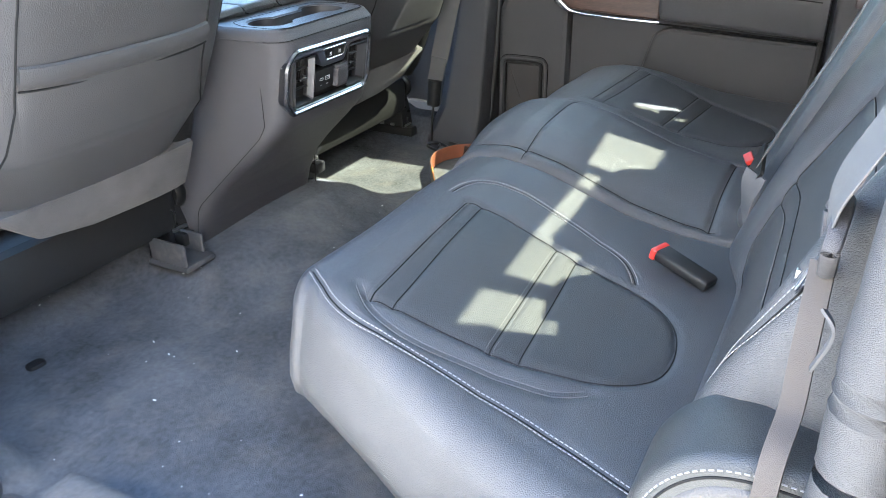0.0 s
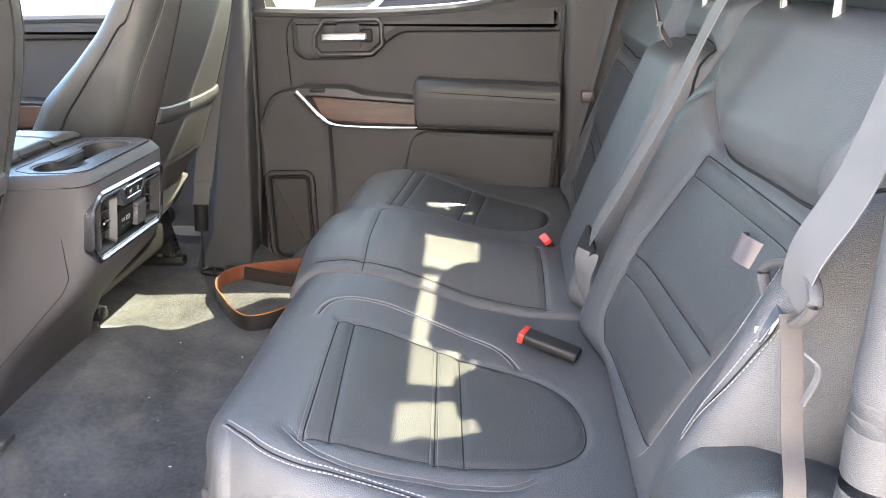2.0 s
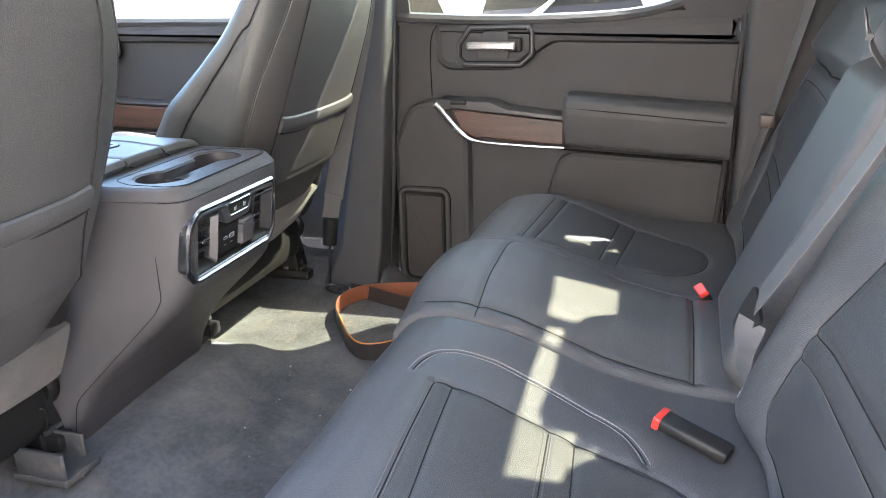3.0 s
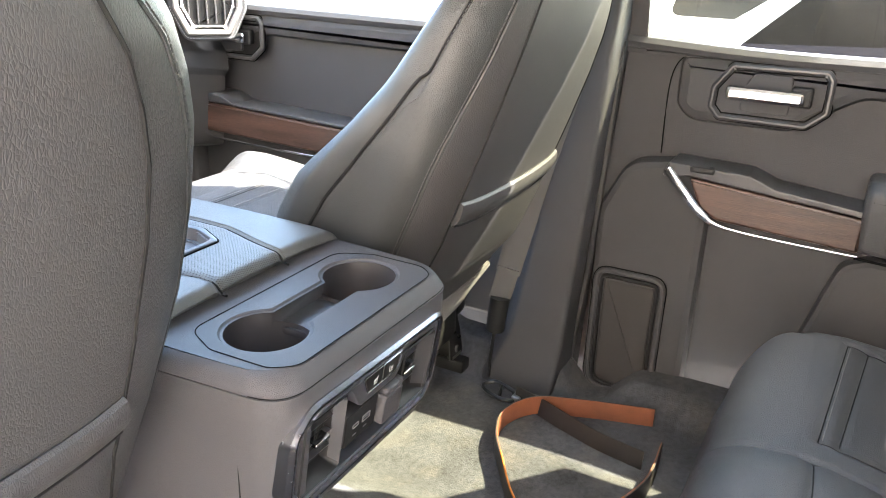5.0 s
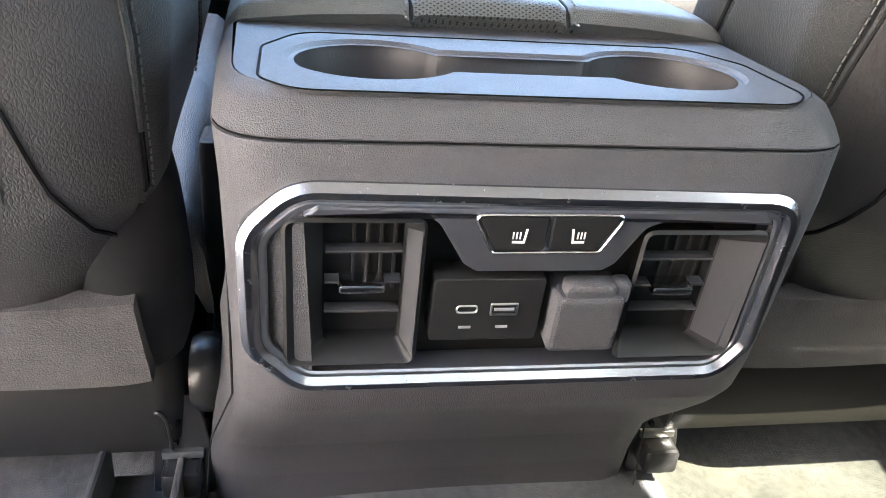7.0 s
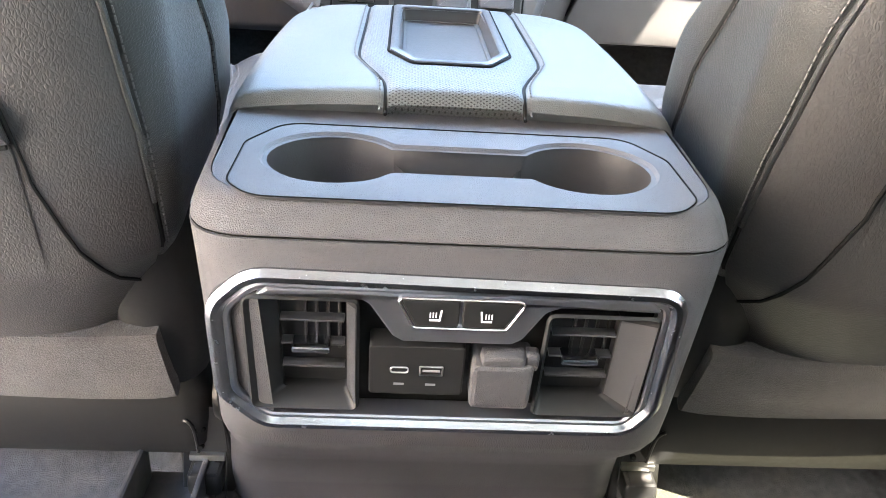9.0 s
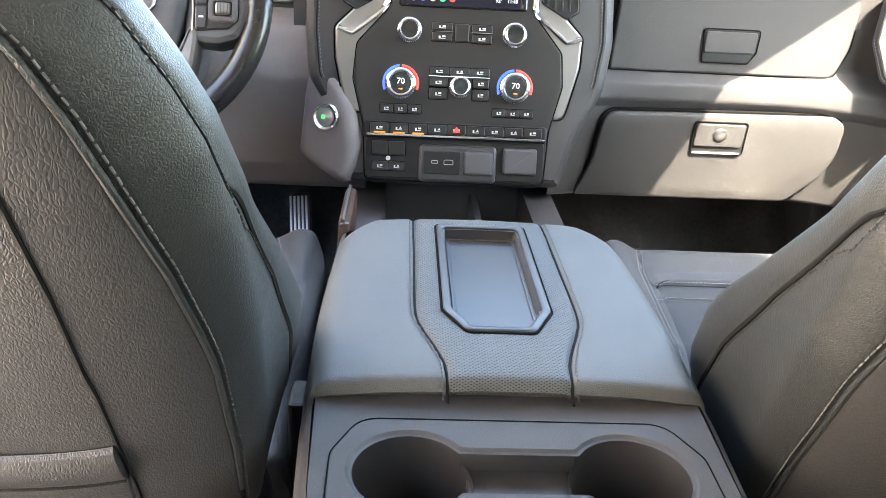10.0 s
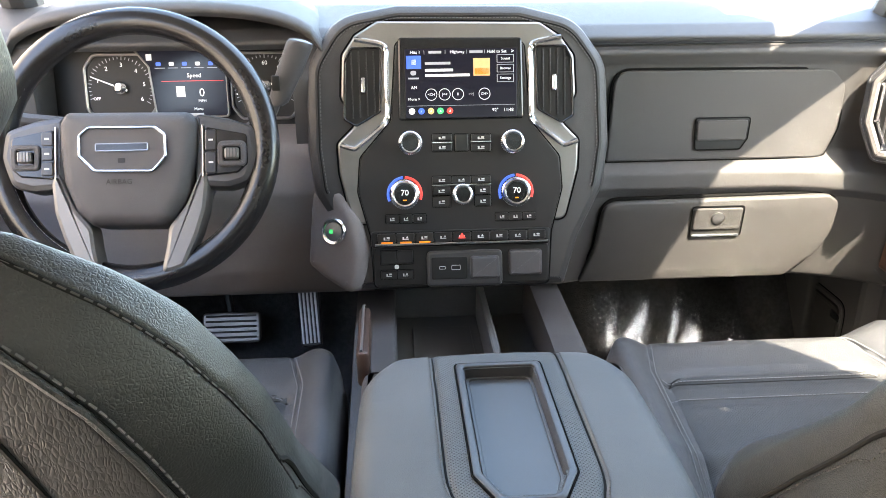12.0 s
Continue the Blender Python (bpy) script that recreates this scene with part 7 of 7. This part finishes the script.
# lower modules
part("module_face", prism(rounded(box2(-0.146, -0.052, 0.138, 0.012), 0.008), -0.01, 0.0082, 0.002, STACK), DARK, stack)
keys(-0.136, -0.083, -0.016, 0.006, 2, marks=False, z=0.0125)
keys(-0.136, -0.083, -0.040, -0.026, 2, marks=True, z=0.0125)
part("brake_mark", prism(rounded(box2(-0.1135, -0.0245, -0.1065, -0.0175), 0.003), 0.008, 0.0086, 0, STACK), WHITE, stack)
mod = part("socket_module", prism(rounded(box2(-0.062, -0.056, 0.062, 0.004), 0.01), 0.0, 0.012, 0.005, STACK), PLASTIC_FINE, stack)
part("usb_face", prism(rounded(box2(-0.054, -0.043, 0.004, -0.007), 0.003), 0.01, 0.0135, 0.001, STACK), DARK, mod)
for x0, x1, hh in ((-0.042, -0.031, 0.0025), (-0.022, -0.007, 0.004)):
    o = rounded(box2(x0, -0.024 - hh, x1, -0.024 + hh), 0.002, 3)
    part("usb_port", band(o, inset(o, 0.0008), 0.012, 0.0142, 0.0003, STACK), METAL, mod)
part("socket_cover", block(0.009, -0.043, 0.008, 0.056, -0.006, 0.0175, 0.004, STACK), PLASTIC, mod, "flip cover of the power socket")
part("blank_cover", block(0.072, -0.040, 0.004, 0.126, 0.002, 0.0145, 0.004, STACK), PLASTIC, stack)
# start button on its pod
POD = axes((-0.16, 0.872, 0.47), (1, -0.46, 0), (0, 0.25, 1))
pod_o = rounded([(-0.104, 0.098), (-0.078, 0.118), (-0.046, 0.110), (-0.012, 0.058), (0.003, 0.008), (-0.001, -0.040), (-0.012, -0.060), (-0.030, -0.064), (-0.072, -0.046), (-0.104, -0.026)], [0.02, 0.02, 0.03, 0.05, 0.05, 0.05, 0.02, 0.02, 0.03, 0.02], 6)
pod_rings = [[POD @ Vector((x, y, z)) for x, y in inset(pod_o[::-1], d)] for z, d in ((-0.12, 0.0), (-0.016, 0.0), (-0.008, 0.0012), (0.0, 0.004), (0.006, 0.009), (0.009, 0.015), (0.010, 0.021))]
pod_rings += [[POD @ Vector((-0.05 + (x + 0.05) * k, 0.03 + (y - 0.03) * k, 0.010)) for x, y in inset(pod_o[::-1], 0.021)] for k in (0.6, 0.02)]
pod = part("start_pod", loft(pod_rings), DASH_LIT, stack, sharp=60)
sb = POD @ Matrix.Translation((-0.053, 0.037, 0.009))
part("start_ring", lathe([(0.012, 0), (0.0215, 0), (0.022, 0.003), (0.020, 0.006), (0.0165, 0.0055), (0.014, 0.002)], 36, sb), CHROME, pod, "chrome start button ring")
part("start_button", lathe([(0.0005, 0.001), (0.0145, 0.001), (0.0145, 0.0045), (0.0005, 0.0055)], 30, sb), SMOKED, pod)
part("start_light", prism(rounded(box2(-0.006, -0.004, 0.0, 0.003), 0.001), 0.0052, 0.006, 0, sb), LIT_GREEN, pod)
# round vent at the passenger end
rv = axes((0.722, 0.90, 0.685), (0.72, -0.69, 0), (0.0, 0.15, 1))
oct_o = rounded([(-0.075, -0.03), (-0.045, -0.092), (0.055, -0.092), (0.085, -0.03), (0.085, 0.045), (0.055, 0.098), (-0.035, 0.098), (-0.075, 0.045)], 0.02, 5)
end_vent = part("end_vent", prism(oct_o, -0.06, 0.0, 0.004, rv), TRIM, dash, "air vent with silver octagonal rim")
part("vent_rim", band(inset(oct_o, 0.010), inset(oct_o, 0.022), -0.004, 0.008, 0.003, rv), SILVER, end_vent)
part("vent_inner_rim", band(inset(oct_o, 0.026), inset(oct_o, 0.031), -0.004, 0.006, 0.002, rv), CHROME, end_vent)
part("vent_core", prism(inset(oct_o, 0.030), -0.004, 0.002, 0, rv), DARK, end_vent)
for q in range(5):
    part("vent_slat", block(-0.035 + q * 0.018, -0.058, 0.0, -0.032 + q * 0.018, 0.064, 0.0055, 0.0005, rv), PLASTIC_FINE, end_vent)
part("stitching", stitches([rv @ Vector((x, y, 0.001)) for x, y in inset(oct_o, 0.004)], lift=(0, -0.0008, 0.0005)), THREAD, end_vent)

# ---- steering wheel and column ----
WH = axes((-0.452, 0.738, 0.690), (1, 0, 0), (0, 0.42, 0.908))
wheel = thing("steering_wheel", "black leather steering wheel with silver spokes and badge", "steering wheel", (-0.452, 0.74, 0.69))
rim_pts = [WH @ Vector((0.172 * math.cos(a), 0.172 * math.sin(a), 0)) for a in (2 * math.pi * j / 72 for j in range(72))]
part("rim", tube(rim_pts, 0.0182, 14, closed=True, up=tuple(WH.to_3x3() @ Vector((0, 0, 1)))), WHEEL_LEATHER, wheel, "stitched black leather rim", 60)
part("stitching", stitches([WH @ Vector((0.158 * math.cos(a), 0.158 * math.sin(a), 0.0095)) for a in (math.pi * j / 80 for j in range(-30, 111))], 0.006, 0.004, lift=(0, -0.0004, 0.0004)), THREAD, wheel)
for a in (32, 148, 218, 322):
    c, s = math.cos(radians(a)), math.sin(radians(a))
    ringp = [WH @ (Vector((0.172 * c, 0.172 * s, 0)) + Vector((c * 0.0168 * math.cos(q), s * 0.0168 * math.cos(q), 0.0168 * math.sin(q)))) for q in (2 * math.pi * j / 20 for j in range(20))]
    part("rim_joint", tube(ringp, 0.0011, 5, closed=True), GROOVE, wheel)
hub_o = rounded([(-0.0805, 0.046), (0.0767, 0.044), (0.0875, 0.030), (0.086, -0.011), (0.0745, -0.067), (0.055, -0.098), (0.038, -0.106), (-0.048, -0.104), (-0.067, -0.086), (-0.083, -0.048), (-0.0885, 0.0), (-0.089, 0.030)], [0.012, 0.012, 0.014, 0.03, 0.03, 0.016, 0.016, 0.016, 0.02, 0.03, 0.03, 0.014], 6)
hub_rings = [[WH @ Vector((x, y, z)) for x, y in inset(hub_o[::-1], d)] for z, d in ((-0.030, 0.0), (0.012, 0.0), (0.018, 0.0010), (0.0235, 0.0035), (0.0275, 0.0072), (0.0300, 0.0115))]
for z, k in ((0.0316, 0.80), (0.0326, 0.62), (0.0332, 0.42), (0.0335, 0.20), (0.0336, 0.02)):
    hub_rings.append([WH @ Vector((x * k, -0.028 + (y + 0.028) * k, z)) for x, y in hub_o[::-1]])
part("airbag_cover", loft(hub_rings), PLASTIC, wheel, "black airbag cover", 60)
bd = rounded([(-0.047, 0.0235), (0.037, 0.0225), (0.0505, 0.012), (0.051, -0.018), (0.034, -0.0375), (-0.040, -0.036), (-0.060, -0.016), (-0.0605, 0.012)], 0.009, 5)
part("badge_field", prism(bd, 0.031, 0.0343, 0.0005, WH), PLASTIC, wheel)
part("badge_rim", band(bd, inset(bd, 0.0036), 0.032, 0.0372, 0.0012, WH), CHROME, wheel, "chrome badge outline")
bar_o = rounded(box2(-0.0385, -0.0095, 0.028, 0.0010), 0.002)
part("badge_bar", prism(inset(bar_o, 0.001), 0.034, 0.0356, 0, WH), GLOSS, wheel, "plain dark badge bar with a chrome edge")
part("badge_edge", band(bar_o, inset(bar_o, 0.0014), 0.034, 0.0362, 0.0004, WH), SMOKED, wheel)
part("badge_mark", prism(box2(-0.010, -0.0245, -0.001, -0.0185), 0.034, 0.0350, 0, WH), DARK, wheel)
words("airbag_word", "AIRBAG", 0.0095, WH @ Matrix.Translation((-0.009, -0.049, 0.0336)), DARK, wheel)
for k in (-1, 1):
    arm = rounded([(k * 0.080, 0.044), (k * 0.125, 0.036), (k * 0.160, 0.024), (k * 0.166, -0.012), (k * 0.152, -0.050), (k * 0.125, -0.058), (k * 0.082, -0.055)], [0.01, 0.02, 0.014, 0.02, 0.018, 0.02, 0.01], 5)
    part("spoke", prism(arm, -0.016, 0.017, 0.009, WH), PLASTIC_FINE, wheel, "horizontal spoke with switches")
    pad_o = rounded([(k * 0.0945, 0.024), (k * 0.150, 0.013), (k * 0.151, -0.026), (k * 0.138, -0.038), (k * 0.0945, -0.042)], 0.006, 4)
    sw = part("switch_pad", prism(pad_o, 0.014, 0.0195, 0.002, WH), GLOSS, wheel)
    for y0, y1 in ((0.002, 0.020), (-0.017, 0.0), (-0.037, -0.019)) if k < 0 else ((-0.008, 0.019), (-0.038, -0.010)):
        key = part("switch_key", prism(rounded(box2(min(k * 0.0965, k * 0.1110), y0, max(k * 0.0965, k * 0.1110), y1), 0.003, 3), 0.017, 0.0215, 0.0012, WH), KEY, sw)
        part("key_mark", prism(box2(k * 0.1040 - 0.003, (y0 + y1) / 2 - 0.0012, k * 0.1040 + 0.003, (y0 + y1) / 2 + 0.0012), 0.0214, 0.0217, 0, WH), ICON, key)
    ring_o = rounded(box2(k * 0.131 - 0.0185, -0.030, k * 0.131 + 0.0185, 0.004), 0.008, 5)
    part("switch_ring", band(ring_o, inset(ring_o, 0.0075), 0.018, 0.0232, 0.0018, WH), PLASTIC, sw, "rocker switch ring")
    roller = part("thumb_roller", block(k * 0.131 - 0.0095, -0.0205, 0.018, k * 0.131 + 0.0095, -0.0055, 0.0262, 0.003, WH), SPOKE, sw, "satin thumb roller")
    for q in range(4):
        part("roller_rib", block(k * 0.131 - 0.006 + q * 0.004 - 0.0006, -0.0195, 0.0255, k * 0.131 - 0.006 + q * 0.004 + 0.0006, -0.0065, 0.0268, 0.0003, WH), PLASTIC_FINE, roller)
    part("switch_line", block(k * 0.0935 - 0.0009, -0.042, 0.0185, k * 0.0935 + 0.0009, 0.026, 0.0208, 0.0004, WH), CHROME, sw)
    low = rounded([(k * x, y) for x, y in ((0.0895, -0.034), (0.097, -0.036), (0.1005, -0.048), (0.0965, -0.085), (0.086, -0.118), (0.068, -0.160), (0.036, -0.170), (0.044, -0.132), (0.0475, -0.106), (0.070, -0.078), (0.083, -0.048))], [0.002, 0.003, 0.02, 0.04, 0.03, 0.01, 0.008, 0.02, 0.02, 0.02, 0.02], 5)
    part("lower_spoke", prism(low, -0.012, 0.020, 0.006, WH), SPOKE, wheel, "brushed silver lower spoke")
part("column", tube([WH @ Vector((0, -0.01, -0.02)), WH @ Vector((0, -0.01, -0.26))], [0.055, 0.062], 20), PLASTIC, wheel, "black column shroud")
stalk = thing("gear_lever", "black column gear lever", "gear lever", (-0.28, 0.90, 0.68))
part("arm", tube(smooth([(-0.36, 0.90, 0.66), (-0.31, 0.885, 0.69), (-0.292, 0.880, 0.703), (-0.280, 0.876, 0.728)], 6), 0.009, 10), PLASTIC, stalk)
part("grip", loft([[(-0.2800 + 0.0410 * t + w * math.cos(a), 0.876 + 0.004 * t + 0.012 * math.sin(a), 0.7180 + 0.0910 * t - 0.25 * w * math.cos(a)) for a in (2 * math.pi * j / 20 for j in range(20))] for t, w in ((0, 0.009), (0.06, 0.014), (0.5, 0.0175), (0.93, 0.0185), (0.985, 0.0165), (1.0, 0.010))]), PLASTIC, stalk, "moulded black grip", 50)
part("grip_button", block(-0.284, 0.860, 0.740, -0.272, 0.866, 0.762, 0.002), DARK, stalk)
turn = thing("turn_stalk", "black turn signal and wiper stalk", "stalk", (-0.55, 0.85, 0.68))
part("arm", tube(smooth([(-0.50, 0.87, 0.68), (-0.56, 0.84, 0.70), (-0.64, 0.82, 0.715)], 6), [0.007] * 4 + [0.010] * 9, 10), PLASTIC, turn)

# pedals and floor of the driver side
brake = thing("brake_pedal", "ribbed metal brake pedal on the driver floor", "pedal", (-0.455, 1.2, 0.03))
BP = axes((-0.456, 1.20, 0.186), (1, 0, 0), (0, 0.45, 0.9))
part("pad", prism(rounded(box2(-0.060, -0.032, 0.060, 0.032), 0.012), 0, 0.012, 0.004, BP), SILVER, brake, "ribbed metal pedal pad")
part("pad_rib", joined(*[block(-0.052, -0.022 + 0.011 * q, 0.011, 0.052, -0.018 + 0.011 * q, 0.0145, 0.001, BP) for q in range(5)]), RUBBER, brake)
part("arm", tube([BP @ Vector((0.0, 0.02, 0)), (-0.475, 1.25, 0.30), (-0.48, 1.30, 0.42)], 0.009, 8), BLACK_METAL, brake)
accel = thing("accelerator_pedal", "narrow ribbed accelerator pedal on the driver floor", "pedal", (-0.295, 1.2, 0.04))
AP = axes((-0.294, 1.20, 0.205), (1, 0, 0.08), (0.15, 0.45, 0.9))
part("pad", prism(rounded([(-0.022, -0.062), (0.022, -0.062), (0.026, 0.062), (-0.014, 0.062)], 0.008), 0, 0.010, 0.003, AP), BLACK_METAL, accel)
part("pad_rib", joined(*[block(-0.018 + 0.008 * q, -0.055, 0.009, -0.014 + 0.008 * q, 0.055, 0.0135, 0.001, AP) for q in range(5)]), METAL, accel)

# protective film on the passenger floor
fx, fy = np.meshgrid(np.linspace(0.20, 0.66, 40), np.linspace(0.86, 1.36, 50))
fz = floor_height(fx, fy) + 0.050 + 0.012 * np.sin(fx * 23 + fy * 9) * np.sin(fy * 17 - fx * 8) + 0.0030 * np.sin(fx * 70 - fy * 47) + 0.0022 * np.abs(np.sin(fx * 41 + fy * 83)) + 0.05 * np.exp(-((fx - 0.2) / 0.05) ** 2)
tagged(part("floor_film", grid(np.stack([fx, fy, fz], -1)), FILM, sharp=80), "crinkled clear protective film on the passenger floor", "plastic film")

# ---- belt of leather left on the rear floor ----
strap = thing("leather_belt", "brown leather belt lying coiled on the rear floor", "belt", (0.58, 0.03, 0.01))
strap_path = smooth([(0.690, -0.135, 0.024), (0.655, -0.02, 0.024), (0.62, 0.065, 0.023), (0.555, 0.098, 0.022), (0.490, 0.085, 0.021), (0.425, 0.045, 0.020), (0.345, -0.01, 0.020), (0.315, -0.06, 0.02), (0.36, -0.12, 0.02), (0.48, -0.17, 0.02), (0.60, -0.17, 0.02)], 10)
def set_off(path, d):
    """The path moved sideways by d, away from the middle of the coil."""
    return [p + Vector((p.x - 0.5, p.y + 0.03, 0)).normalized() * d for p in path]


part("outer_face", ribbon(set_off(strap_path, 0.0010), 0.036, 0.0020, (0, 0, 1)), STRAP_BLACK, strap, "black outer face of the belt")
part("inner_face", ribbon(set_off(strap_path, -0.0011), 0.036, 0.0020, (0, 0, 1)), STRAP, strap, "brown inner face of the belt")
part("inner_turn", ribbon(smooth([(0.640, 0.112, 0.019), (0.625, 0.06, 0.019), (0.600, 0.00, 0.019), (0.575, -0.07, 0.019), (0.56, -0.15, 0.019)], 8), 0.034, 0.0036, (0.15, 0, 1)), STRAP_BLACK, strap)
part("belt_edge", tube([p + Vector((0, 0, 0.0185)) for p in strap_path if p.x < 0.44], 0.0018, 6), STRAP_EDGE, strap, "orange painted belt edge")
hook = thing("metal_clip", "black metal clip on the rear carpet", "clip", (0.645, 0.14, 0.0))
part("frame_wire", tube(smooth([(0.655, 0.185, 0.012), (0.668, 0.165, 0.016), (0.655, 0.125, 0.014), (0.632, 0.112, 0.012), (0.622, 0.135, 0.012), (0.636, 0.172, 0.012)], 6, True), 0.004, 8, closed=True), BLACK_METAL, hook)
part("cross_wire", tube([(0.660, 0.150, 0.016), (0.626, 0.140, 0.014)], 0.003, 8), BLACK_METAL, hook)
part("shackle", block(0.628, 0.100, 0.006, 0.652, 0.118, 0.020, 0.003), METAL, hook)

# belt of the front passenger: webbing down the pillar, sleeve and cable
front_belt = thing("seat_belt", "grey front belt with black buckle sleeve and cable", "seat belt", (0.70, 0.17, 0.0), "seat belts")
part("webbing", ribbon(smooth([(0.70, 0.03, 1.05), (0.715, 0.065, 0.70), (0.708, 0.13, 0.42), (0.694, 0.168, 0.235)], 8), 0.046, 0.0018, (-0.3, 1, 0.1)), WEBBING, front_belt)
part("sewn_end", ribbon([(0.693, 0.166, 0.245), (0.692, 0.174, 0.205), (0.691, 0.180, 0.178)], 0.040, 0.006, (-0.3, 1, 0.1)), WEBBING, front_belt)
part("sleeve", tube([(0.691, 0.178, 0.185), (0.690, 0.185, 0.115)], [0.019, 0.018], 12), DARK, front_belt, "black rubber sleeve")
part("cable", tube([(0.690, 0.185, 0.12), (0.689, 0.190, 0.06), (0.690, 0.192, 0.01)], 0.0035, 8), BLACK_METAL, front_belt)

# ---- small litter on the carpet ----
random.seed(5)
lint_v, lint_f = [], []
for q in range(70):
    lx, ly = random.uniform(-0.72, 0.25), random.uniform(-0.32, 0.42)
    if abs(lx) < 0.17 and ly > 0.1:
        continue
    s = random.choice((0.0005, 0.0006, 0.0008, 0.0014))
    a = random.uniform(0, 3.14)
    lz = float(floor_height(np.array(lx), np.array(ly))) + 0.001
    piece = moved(block(-s * random.uniform(1, 2.2), -s * 0.6, 0, s * random.uniform(1, 2.2), s * 0.6, s * 0.7, s * 0.2), Matrix.Translation((lx, ly, lz)) @ Matrix.Rotation(a, 4, "Z"))
    k = len(lint_v)
    lint_v += [tuple(v) for v in piece[0]]
    lint_f += [tuple(i + k for i in f) for f in piece[1]]
tagged(part("lint", (lint_v, lint_f), WHITE), "white specks of lint on the charcoal carpet", "lint", kind="stuff")
plug = rounded([(-0.553 - 0.016, 0.243 - 0.010), (-0.553 + 0.016, 0.243 - 0.012), (-0.553 + 0.015, 0.243 + 0.010), (-0.553 - 0.014, 0.243 + 0.012)], 0.010, 5)
tagged(part("carpet_plug", prism(plug, 0.0, 0.008, 0.003), DARK), "small dark plastic plug in the carpet", "plug")
